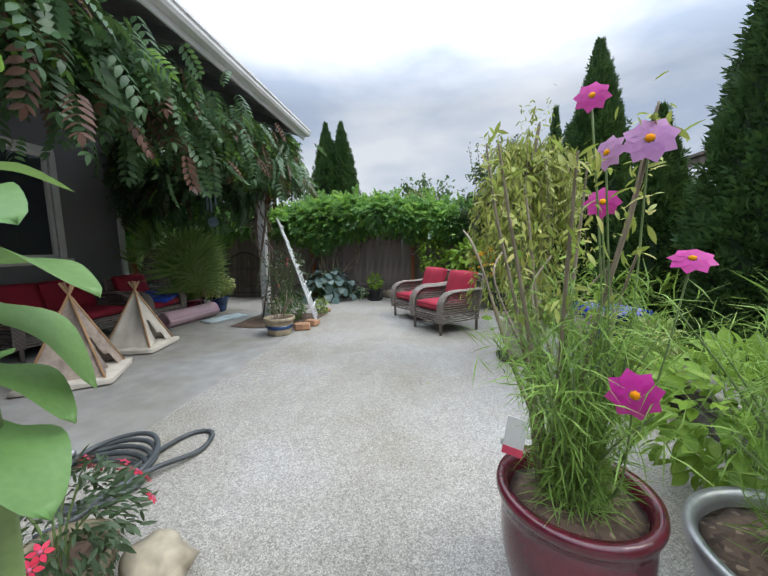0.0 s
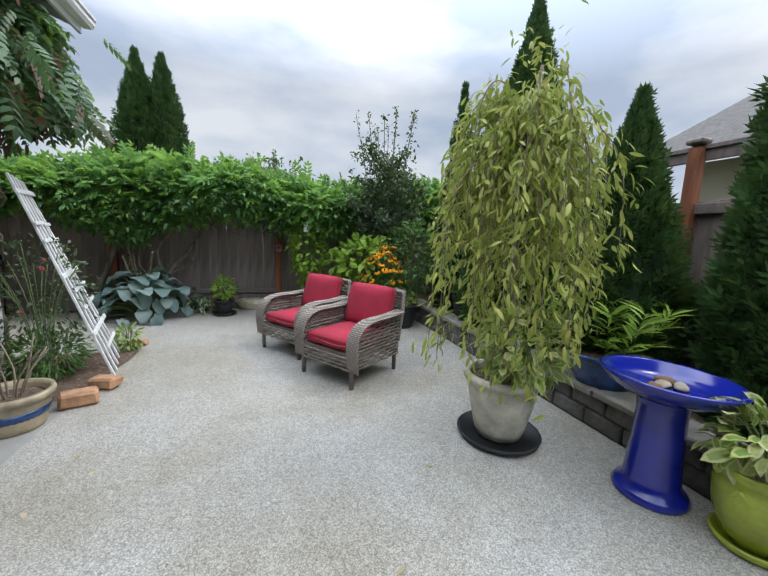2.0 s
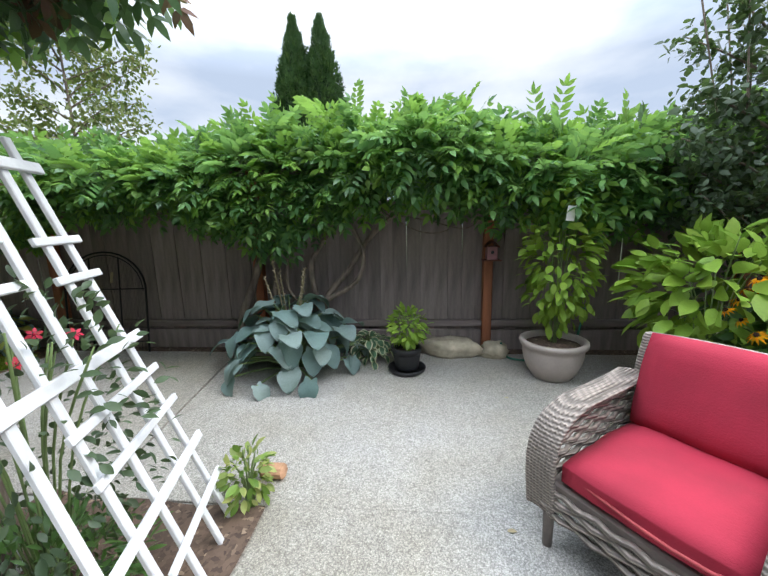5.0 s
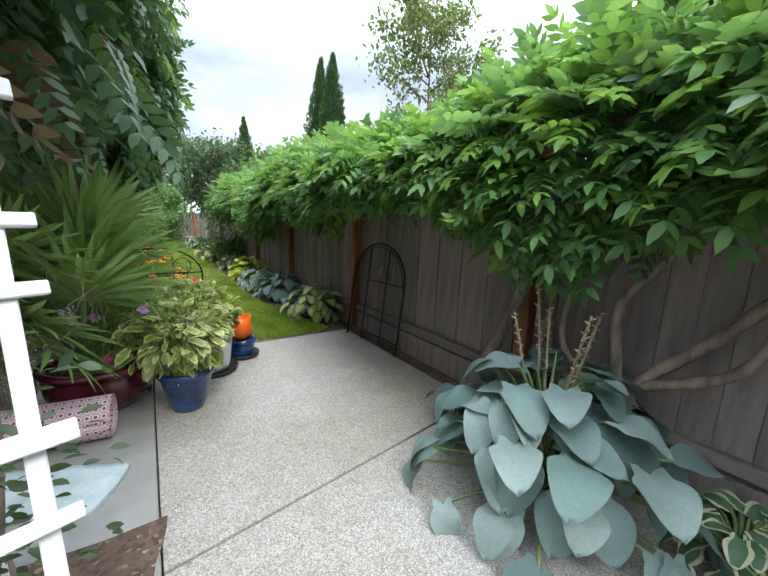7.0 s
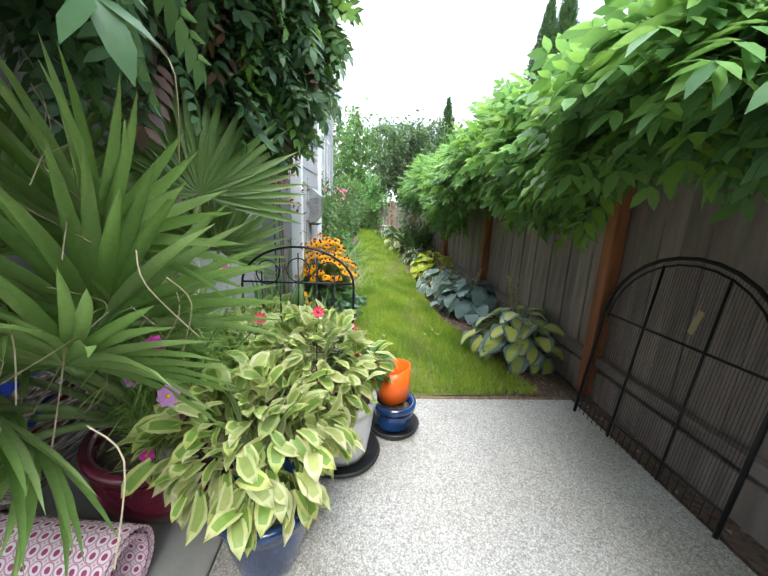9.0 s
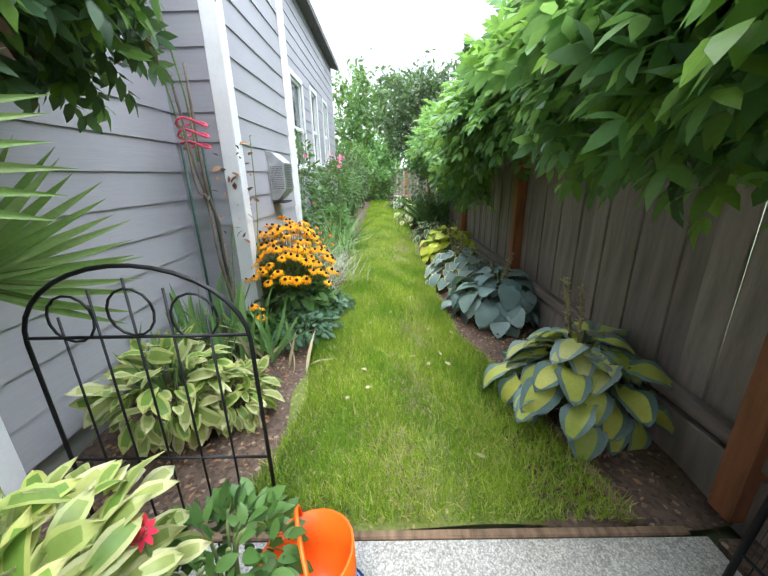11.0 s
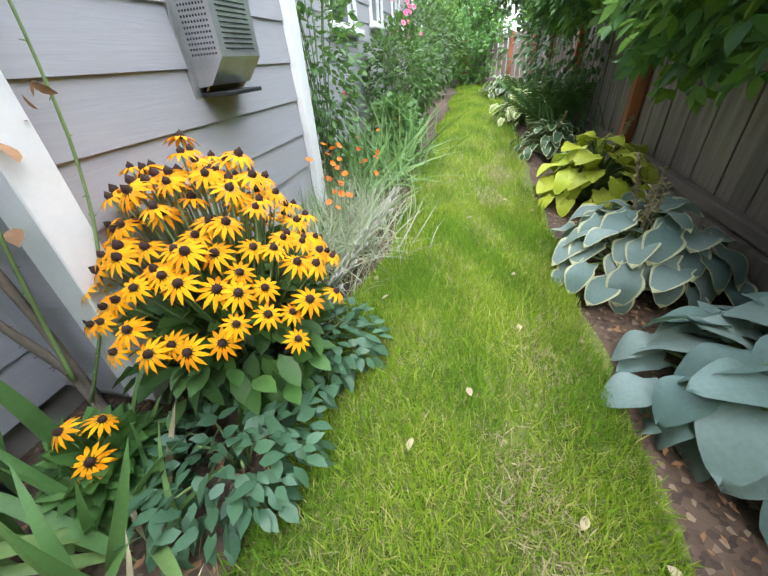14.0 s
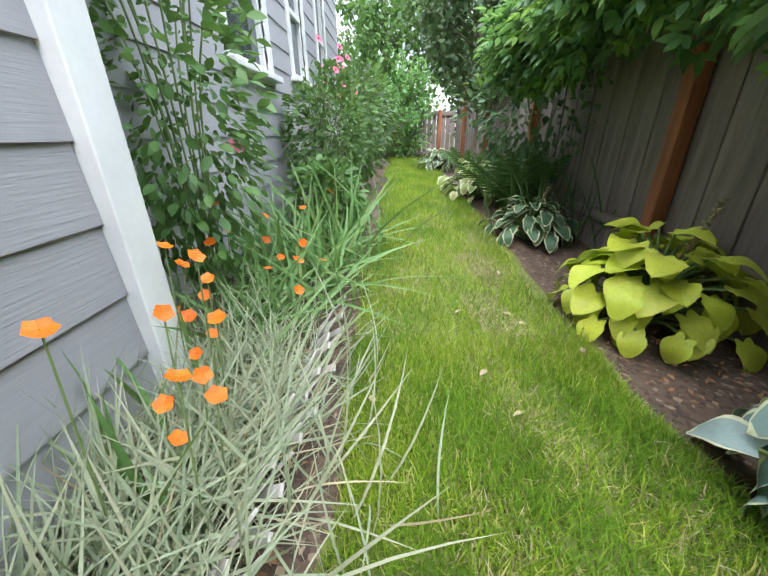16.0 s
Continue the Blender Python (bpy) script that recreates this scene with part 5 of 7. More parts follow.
def foliage(name, label, m, n, radius, height, shape, size, material, seed, base=0.0, category="plant", group="", stems=8, flat=0.0, drop=0.2, mats=None, kind=""):
    """A leafy plant: stems from the root, leaves on a rounded mass."""
    root = thing(name, label, category, m, group, kind)
    r = np.random.default_rng(seed)
    bm = bmesh.new()
    for k in range(stems):
        a, q = k * 2.4, r.uniform(0.25, 0.8) * radius
        tube(bend([(0.02 * math.cos(a), 0.02 * math.sin(a), -0.03), (q * 0.4 * math.cos(a), q * 0.4 * math.sin(a), base + (height - base) * 0.45), (q * math.cos(a), q * math.sin(a), base + (height - base) * r.uniform(0.7, 0.95))], 4), [0.0045] * 8 + [0.0025], 5, bm)
    tagged(part("stem", bm, "stem", root, "", True), kind="stuff")
    d = balls(r, n)
    rr = r.uniform(0.35, 1.0, n) ** 0.5
    P = d * rr[:, None] * np.array([radius, radius, (height - base) / 2]) + np.array([0, 0, (height + base) / 2])
    lump = 1 + 0.18 * np.sin(P[:, 0] * 11 + seed) * np.cos(P[:, 1] * 9)
    P[:, :2] *= lump[:, None]
    D = d + r.normal(0, 0.4, (n, 3))
    D[:, 2] = D[:, 2] * (1 - flat) - drop
    V, F, M = scatter(shape, P, D, r.uniform(0.65, 1.25, n) * size, r, (0, 0, 1), 0.5)
    if mats:
        M = np.repeat(r.choice(len(mats), n, p=[q for _, q in mats]), len(shape[1]))
        tris("leaf_mass", V, F, [q for q, _ in mats], root, "", M)
    else:
        tris("leaf_mass", V, F, material, root, "", M if M.max() and isinstance(material, (list, tuple)) else None)
    return root


def flower_head(n, petal, r_in, droop, cone, wide=0.55):
    """Petals round a centre: shape arrays with material 0 petal, 1 centre."""
    items = []
    pl = oval(petal, petal * wide, droop, 0.02)
    for k in range(n):
        items.append((pl, pose(0, 0, 0, 0, 0, 360 * k / n) @ pose(0, r_in, 0, -6)))
    V, F, M = join_shapes(items)
    cv = [(0.0, 0.0, cone)]
    for k in range(7):
        a = 2 * math.pi * k / 7
        cv.append((r_in * 1.25 * math.cos(a), r_in * 1.25 * math.sin(a), cone * 0.35))
    for k in range(7):
        a = 2 * math.pi * k / 7
        cv.append((r_in * 1.1 * math.cos(a), r_in * 1.1 * math.sin(a), -0.1 * cone))
    cf = [(0, 1 + k, 1 + (k + 1) % 7) for k in range(7)]
    for k in range(7):
        j = (k + 1) % 7
        cf += [(1 + k, 8 + k, 8 + j), (1 + k, 8 + j, 1 + j)]
    return merge((V, F, M), (np.array(cv), np.array(cf), np.ones(len(cf), int)))


RUD = flower_head(12, 0.9, 0.2, 0.4, 0.45, 0.3)
COSMOS = flower_head(8, 0.85, 0.14, 0.12, 0.12, 0.85)
POPPY = flower_head(5, 0.8, 0.06, -0.35, 0.1, 1.35)


def heads(parent, name, shape, P, N, S, mats, seed=1, label=""):
    """Each flower an object of its own on one mesh."""
    V, F, M = shape
    me = None
    r = np.random.default_rng(seed)
    for p, nrm, s in zip(P, N, S):
        if me is None:
            ob = tris(name, V, F, mats, parent, label, M)
            me = ob.data
        else:
            ob = new(name, me)
            ob.parent = parent
            tagged(ob, label)
        ob.matrix_basis = Matrix.Translation(p) @ Vector(nrm).to_track_quat("Z", "Y").to_matrix().to_4x4() @ pose(0, 0, 0, 0, 0, r.uniform(0, 360)) @ Matrix.Diagonal((s, s, s, 1))


# ---- hostas ----
def hosta(label, x, y, radius, height, n, leaf, mats, seed, stalks=0, width=0.66, split=0.6, z=0.0, tint="straw", group="hostas along the fence"):
    root = thing("hosta", label, "plant", pose(x, y, z + (float(rise(x)) if x < 0 else 0.0)), group)
    n, leaf, width = int(n * 2.3), leaf * 0.57, width * 1.3
    r = np.random.default_rng(seed)
    meshes = []
    for k in range(3):
        V, F, M = margin_leaf(1.0, width, 0.22 + 0.14 * k, 0.26 - 0.09 * k, 10, split, 0.03)
        V = V.copy()
        V[:, 2] += 0.02 * np.sin(V[:, 1] * 5 + V[:, 0] * 9)
        ob = tris("leaf", V, F, mats, root, "", M)
        meshes.append(ob)
    stem = bmesh.new()
    for i in range(n):
        ring = (i + 0.5) / n
        a = i * 2.39996 + r.normal(0, 0.25)
        q = radius * (0.12 + 0.74 * ring ** 0.7) * r.uniform(0.75, 1.12)
        zz = height * (1.0 - 0.84 * ring ** 1.5) * r.uniform(0.72, 1.08)
        s = leaf * (0.72 + 0.42 * math.sin(math.pi * (0.2 + 0.7 * ring))) * r.uniform(0.85, 1.12)
        p = Vector((q * math.cos(a), q * math.sin(a), max(0.04, zz)))
        tube(bend([(0.03 * math.cos(a), 0.03 * math.sin(a), -0.02), (q * 0.5 * math.cos(a), q * 0.5 * math.sin(a), zz * 0.72), p], 3), [0.011, 0.01, 0.009, 0.008, 0.008, 0.007, 0.006], 5, stem)
        pitch = 4 - 48 * ring + r.normal(0, 13)
        mm = Matrix.Translation(p) @ pose(0, 0, 0, 0, 0, math.degrees(a) - 90 + r.normal(0, 28)) @ pose(0, 0, 0, pitch, r.normal(0, 9), 0) @ Matrix.Diagonal((s, s, s, 1))
        if i < 3:
            ob = meshes[i]
        else:
            ob = new("leaf", meshes[i % 3].data)
            ob.parent = root
        ob.matrix_basis = mm
    tagged(part("petiole", stem, "stem", root, "", True), kind="stuff")
    for k in range(stalks):
        a = r.uniform(0, 6.28)
        hh = height * r.uniform(1.3, 1.75)
        tip = Vector((0.3 * radius * math.cos(a), 0.3 * radius * math.sin(a), hh))
        bm = tube(bend([(0, 0, 0), tip * 0.5 + Vector((0, 0, 0.04)), tip], 4), [0.007] * 8 + [0.004], 5)
        for q in range(22):
            t = 0.6 + 0.4 * q / 22
            c = tip * t
            aa = q * 2.4
            tube([c, c + Vector((0.022 * math.cos(aa), 0.022 * math.sin(aa), 0.012))], [0.008, 0.003], 4, bm)
        part("flower_stalk", bm, tint, root, "dry tan seed stalk", True)
    return root


hosta("large blue-green hosta with broad ribbed leaves by the fence", -0.95, 10.12, 0.72, 0.68, 46, 0.36, ["hosta", "hosta"], 51, 5)
hosta("small white-edged hosta by the fence foot", -0.22, 10.38, 0.3, 0.24, 26, 0.17, ["hosta_g", "cream"], 52, 0, 0.6, 0.62)
hosta("large yellow-centred hosta with blue-green margins", -4.62, 10.4, 0.48, 0.44, 40, 0.29, ["hosta_y", "hosta"], 53, 3, 0.66, 0.6)
hosta("large blue-grey hosta with wide leaves", -6.02, 10.38, 0.5, 0.38, 40, 0.31, ["hosta", "hosta"], 54, 3, 0.72)
hosta("blue hosta with cream-yellow leaf margins", -7.0, 10.22, 0.5, 0.42, 32, 0.28, ["hosta", "cream"], 55, 4, 0.66, 0.84)
hosta("lime-yellow hosta mound by the fence", -8.25, 10.32, 0.5, 0.45, 44, 0.27, ["lime", "lime"], 56, 2, 0.7)
hosta("white-edged hosta in the fence bed", -9.75, 10.2, 0.42, 0.34, 34, 0.24, ["hosta_g", "cream"], 57, 1, 0.6, 0.75)
hosta("pale variegated hosta under the young tree", -11.6, 10.1, 0.6, 0.45, 34, 0.26, ["varieg", "cream"], 58, 0)
hosta("white-edged hosta near the far fence", -14.8, 9.9, 0.6, 0.4, 30, 0.26, ["hosta_g", "cream"], 59, 0)
hosta("big hosta with white-edged leaves in the raised bed", 2.75, 9.95, 0.45, 0.75, 20, 0.3, ["hosta_g", "cream"], 60, 0, 0.66, 0.8)


def fern(x, y, h, n, seed, z=0.0):
    root = thing("fern", "arching green fern by the fence", "plant", pose(x, y, z + float(rise(x))), "ferns by the fence")
    r = np.random.default_rng(seed)
    for i in range(n):
        a = i * 2.4
        V, F, M = scatter(FROND, np.zeros((1, 3)), np.array([[0.55 * math.cos(a), 0.55 * math.sin(a), r.uniform(0.55, 1.1)]]), np.array([h * r.uniform(0.8, 1.15)]), r, (0, 0, 1), 0.05)
        tris("frond", V, F, "fern", root)


fern(-10.6, 10.3, 0.85, 15, 61)
fern(-11.0, 10.4, 0.7, 12, 62)
fern(-12.3, 10.3, 0.8, 12, 63)

# ---- patio pots, right side ----
pot("planter", "weathered cream planter with embossed lattice in a black saucer", pose(2.36, 6.03, 0), 0.235, 0.15, 0.43, "creampot", 0.03, saucer=("black", 0.27))
emb = bmesh.new()
for k in range(14):
    for sd in (-1, 1):
        pts = []
        for i in range(6):
            t = i / 5
            a = 2 * math.pi * k / 14 + sd * 0.45 * t
            rr = 0.152 + (0.225 - 0.15) * (t * 0.62) ** 0.8 + 0.002
            pts.append((rr * math.cos(a), rr * math.sin(a), 0.05 + 0.22 * t))
        tube(pts, 0.004, 4, emb)
part("embossing", emb, "creampot", bpy.data.objects["planter"], "", True)
wt = thing("weeping_tree", "weeping standard tree with yellow-green trailing leaves", "tree", pose(2.36, 6.03, 0.4))
part("trunk", tube(bend([(0, 0, -0.02), (0.02, 0.01, 0.6), (-0.01, 0, 1.2), (0.03, 0, 1.6), (0.1, 0.03, 2.0)], 5), [0.022] * 12 + [0.018] * 8 + [0.008], 8), "twig", wt, "", True)
r = np.random.default_rng(70)
bm, P, D = bmesh.new(), [], []
for k in range(84):
    a = k * 2.39996
    z0 = r.uniform(1.2, 1.72)
    reach = r.uniform(0.15, 0.52)
    drop = r.uniform(0.45, 1.2) if k % 5 else r.uniform(0.2, 0.5)
    ln = bend([(0, 0, z0 - 0.1), (reach * 0.6 * math.cos(a), reach * 0.6 * math.sin(a), z0 + 0.12), (reach * math.cos(a), reach * math.sin(a), z0 - 0.12), (reach * 1.08 * math.cos(a), reach * 1.08 * math.sin(a), z0 - 0.12 - drop)], 8)
    tube(ln, [0.006 * (1 - 0.7 * i / len(ln)) for i in range(len(ln))], 4, bm)
    for p in ln[5:]:
        for q in range(5):
            P.append(np.array(p) + r.normal(0, 0.028, 3))
            D.append((math.cos(a) * 0.3 + r.normal(0, 0.5), math.sin(a) * 0.3 + r.normal(0, 0.5), -0.75 + r.normal(0, 0.35)))
for k in range(60):
    P.append((0.1 + r.normal(0, 0.07), 0.03 + r.normal(0, 0.07), 2.02 + r.normal(0, 0.12)))
    D.append(tuple(r.normal(0, 1, 3)))
part("branch", bm, "twig", wt, "thin hanging branches", True)
V, F, M = scatter(NARROW, np.array(P), np.array(D), r.uniform(0.05, 0.09, len(P)), r)
tris("leaf_mass", V, F, "weep", wt)
foliage("variegated_plant", "cream and green variegated plant under the weeping tree", pose(2.42, 5.93, 0.4), 330, 0.27, 0.52, VARI, 0.08, ["varieg", "pale"], 71, 0.0)

bb = thing("birdbath", "glossy cobalt blue ceramic birdbath on a pedestal", "birdbath", pose(2.84, 5.34, 0))
part("pedestal", lathe([(0.001, 0), (0.17, 0), (0.178, 0.02), (0.165, 0.045), (0.145, 0.06), (0.13, 0.1), (0.118, 0.3), (0.112, 0.47), (0.12, 0.54), (0.14, 0.56), (0.001, 0.56)], 48), "bluegl", bb, "", True)
part("bowl", lathe([(0.001, 0.0), (0.12, 0.0), (0.2, 0.02), (0.27, 0.06), (0.3, 0.1), (0.312, 0.115), (0.305, 0.125), (0.285, 0.118), (0.25, 0.08), (0.18, 0.05), (0.001, 0.035)], 56), "bluegl", bb, "", True, pose(0, 0, 0.555, 0, 3, 0))
for i, (x, y, mt) in enumerate(((0.02, 0.03, "stone"), (0.08, -0.02, "stone"), (-0.06, 0.02, "rust"), (0.1, 0.07, "rust"))):
    tagged(part("pebble", lumpy(0.045, 0.035, 0.022, i + 2, 0.25, 2), mt, None, "", True, pose(2.84 + x, 5.34 + y, 0.61, 0, 0, 40 * i)), "small stone lying in the birdbath bowl", "stone", "stones in the birdbath")

pot("lime_pot", "lime green glazed pot with swags on a saucer", pose(2.94, 4.96, 0), 0.165, 0.09, 0.36, "limepot", 0.016, saucer=("limepot", 0.14), bulge=0.024)
sw = bmesh.new()
for k in range(4):
    a0 = k * math.pi / 2
    tube([(0.168 * math.cos(a0 + t) * (0.98 - 0.1 * math.sin(2 * t)), 0.168 * math.sin(a0 + t) * (0.98 - 0.1 * math.sin(2 * t)), 0.31 - 0.11 * math.sin(2 * t)) for t in np.linspace(0, math.pi / 2, 10)], 0.012, 6, sw)
part("swag", sw, "limepot", bpy.data.objects["lime_pot"], "", True)
foliage("variegated_plant", "cream and green variegated plant in the lime pot", pose(2.94, 4.96, 0.33), 210, 0.2, 0.34, VARI, 0.085, ["varieg", "pale"], 72)

pot("tub", "dark blue glazed tub standing on the raised bed", pose(3.36, 6.1, 0.25), 0.27, 0.2, 0.26, "bluepot", 0.02)
lily = thing("lily_plant", "strappy bright green lilies in the blue tub", "plant", pose(3.36, 6.1, 0.45))
r = np.random.default_rng(73)
n = 420
stalk = r.integers(0, 14, n)
sx, sy = r.normal(0, 0.11, 14), r.normal(0, 0.11, 14)
t = r.uniform(0.1, 1, n)
P = np.stack([sx[stalk] * (1 + t), sy[stalk] * (1 + t), 0.42 * t], 1)
a = r.uniform(0, 6.28, n)
V, F, M = scatter(blade(1, 0.13, 0.15, 0.35, 3), P, np.stack([np.cos(a), np.sin(a), 0.5 + 0.4 * t], 1), r.uniform(0.12, 0.2, n), r)
tris("leaf_mass", V, F, "bright", lily)
tagged(part("garden_rock", lumpy(0.1, 0.07, 0.05, 5, 0.3), "stone", None, "", True, pose(3.22, 6.55, 0.3)), "small mottled stone on the wall cap", "stone")

# things behind the armchairs
pot("black_tub", "black plastic tub behind the armchairs", pose(2.72, 8.95, 0), 0.26, 0.2, 0.34, "black", 0.02)
pot("grey_tub", "dark square-looking tub by the low wall", pose(3.5, 8.35, 0.25), 0.2, 0.16, 0.28, "black", 0.02)
foliage("rose_bush", "dark green rose bush in a tub on the raised bed", pose(3.5, 8.35, 0.5), 700, 0.4, 0.85, LEAF, 0.06, "green", 74, 0.05)
foliage("hydrangea", "bright yellow-green leafy shrub behind the armchairs", pose(2.25, 9.45, 0), 460, 0.45, 1.28, LEAF, 0.17, "bright", 75, 0.45)
foliage("rose_bush", "tall green rose bush by the fence corner", pose(2.95, 9.15, 0.0), 1100, 0.42, 1.62, LEAF, 0.075, "green", 76, 0.4)
foliage("bedding_plant", "pale trailing plant in the black tub", pose(2.72, 8.95, 0.3), 320, 0.28, 0.24, LEAF, 0.06, "varieg", 77)


def rudbeckia(x, y, z, radius, height, n, seed, label):
    root = foliage("coneflower_clump", label, pose(x, y, z), 620, radius * 0.9, height * 0.62, LEAF, 0.11, "green", seed, 0.0, "flowers")
    r = np.random.default_rng(seed)
    P, N, S = [], [], []
    bm = bmesh.new()
    for k in range(n):
        a = k * 2.39996
        q = radius * 1.1 * math.sqrt((k + 0.5) / n)
        p = (q * math.cos(a), q * math.sin(a), height * (1.0 - 0.42 * (q / radius) ** 2) + r.normal(0, 0.04))
        P.append(p)
        N.append((0.75 * math.cos(a) * q / radius + r.normal(0, 0.18), 0.75 * math.sin(a) * q / radius + r.normal(0, 0.18), 1.0))
        S.append(r.uniform(0.042, 0.058))
        tube([(p[0] * 0.4, p[1] * 0.4, height * 0.3), (p[0], p[1], p[2] - 0.005)], [0.004, 0.003], 4, bm)
    part("flower_stem", bm, "stem", root, "", True)
    heads(root, "flower", RUD, P, N, S, ["yellow", "conecentre"], seed, "golden petals round a dark cone")
    return root


rudbeckia(2.45, 9.05, 0.3, 0.32, 0.86, 60, 80, "golden black-eyed coneflowers behind the armchairs")

# ---- along the back fence ----
pot("nursery_pot", "black nursery pot on a black saucer", pose(0.16, 10.05, 0), 0.13, 0.105, 0.21, "black", 0.012, saucer=("black", 0.17))
foliage("potted_shrub", "small bright green shrub in the nursery pot", pose(0.16, 10.05, 0.18), 240, 0.17, 0.42, LEAF, 0.075, "bright", 81, 0.08)
rk = lumpy(0.3, 0.13, 0.13, 7, 0.35)
for v in rk.verts:
    v.co.z = max(-0.09, min(0.09, v.co.z))
tagged(part("flat_rock", rk, "stone", None, "", True, pose(0.6, 10.46, 0.09, 0, 0, -3)), "long pale yellow flat rock by the fence", "rock")
tagged(part("small_rock", lumpy(0.15, 0.1, 0.1, 9, 0.3), "stone", None, "", True, pose(1.05, 10.42, 0.07)), "rounded pale rock by the fence post", "rock")
hs = thing("green_hose", "thin green hose lying along the fence foot", "hose")
part("hose_line", tube(bend([(1.1, 10.4, 0.16), (1.16, 10.36, 0.02), (1.4, 10.3, 0.012), (1.75, 10.4, 0.012), (1.9, 10.5, 0.3), (1.95, 10.55, 0.5)], 8), 0.011, 8), "greenhose", hs, "", True)
pot("beige_pot", "beige plastic pot with a rolled rim", pose(1.44, 9.98, 0), 0.25, 0.15, 0.34, "beigepot", 0.03, bulge=0.025)
lem = foliage("lemon_tree", "upright yellow-green citrus plant in the beige pot", pose(1.44, 9.98, 0.3), 620, 0.3, 1.5, LEAF, 0.1, "bright", 82, 0.12, stems=9)
part("plant_tag", box_bm(0.06, 0.004, 0.11, 0, (-0.05, -0.28, 1.05), rot=pose(0, 0, 0, 6, 4, 0)), "paper", lem, "white hanging plant tag")
bh = thing("birdhouse", "small faded pink wooden birdhouse on the fence post", "birdhouse", pose(1.0, 10.49, 0.98))
part("platform", box_bm(0.17, 0.15, 0.012, 0.002, (0, 0, 0)), "redwood", bh)
part("house_body", box_bm(0.1, 0.1, 0.13, 0.004, (0, 0, 0.012)), "birdpink", bh)
rf = bmesh.new()
for sd in (-1, 1):
    box_bm(0.085, 0.13, 0.01, 0.002, (sd * 0.033, 0, 0.16), rf, pose(0, 0, 0, 0, sd * 45, 0))
part("roof", rf, "redwood", bh)
part("entrance", lathe([(0.001, 0), (0.017, 0), (0.017, 0.003), (0.001, 0.003)], 16), "black", bh, "dark round entrance hole", False, pose(0, -0.049, 0.085, 90))


# metal arch trellis leaning on the fence
ar = thing("metal_arch", "black iron arched trellis leaning on the fence", "trellis", pose(-3.25, 10.46, 0, -6.5, 0, 3))
w, hgt = 0.47, 0.72
arc = [(-w, 0, 0.0), (-w, 0, hgt)] + [(-w * math.cos(t), 0, hgt + 0.42 * math.sin(t)) for t in np.linspace(0.1, math.pi - 0.1, 15)] + [(w, 0, hgt), (w, 0, 0.0)]
part("hoop", tube(arc, 0.011, 8), "iron", ar, "", True)
part("inner_hoop", tube([(x * 0.93, 0.002, z * 0.97) for x, _, z in arc[1:-1]], 0.006, 6), "iron", ar, "", True)
for x in (-0.17, 0.17):
    part("upright", tube([(x, 0, 0.02), (x, 0, hgt + 0.36)], 0.007, 6), "iron", ar, "", True)
for z in (0.12, 0.72):
    part("crossbar", tube([(-w, 0, z), (w, 0, z)], 0.007, 6), "iron", ar, "", True)
mesh_bm = bmesh.new()
for i in range(24):
    x = -w + 2 * w * i / 23
    tube([(x, 0, 0.02), (x, 0, 0.12)], 0.0022, 4, mesh_bm)
for i in range(60):
    x = -w + 2 * w * (i + 0.5) / 60
    tube([(x, 0.004, 0.12), (x, 0.004, hgt + 0.4 * math.sqrt(max(0, 1 - (x / w) ** 2)))], 0.0011, 3, mesh_bm)
part("wire_mesh", mesh_bm, "iron", ar, "fine wire mesh")
tagged(part("leaf_scrap", box_bm(0.03, 0.003, 0.12, 0, (0, 0, 0), rot=pose(0, 0, 0, 0, 15, 0)), "straw", None, "", False, pose(-3.12, 10.49, 0.8)), "dry leaf caught on the arch", "leaf")

# ---- pots by the house corner ----
pot("maroon_pot", "large maroon glazed pot with ribbed rim", pose(-3.1, 8.12, 0), 0.31, 0.21, 0.33, "maroon", 0.03, bulge=0.04)
palm = thing("fan_palm", "fan palm with stiff split leaves and curling threads", "palm", pose(-3.1, 8.06, 0.28))
r = np.random.default_rng(90)


def fan_leaf(size, segs, spread):
    items = []
    for i in range(segs):
        a = -spread / 2 + spread * i / (segs - 1)
        items.append((blade(size * (1 - 0.2 * abs(a) / spread), size * 0.07, 0.35, 0.1 + 0.1 * (i % 3), 5, 0.7), pose(0, 0, 0, 4 * math.sin(i * 2.1), 0, a)))
    return join_shapes(items)


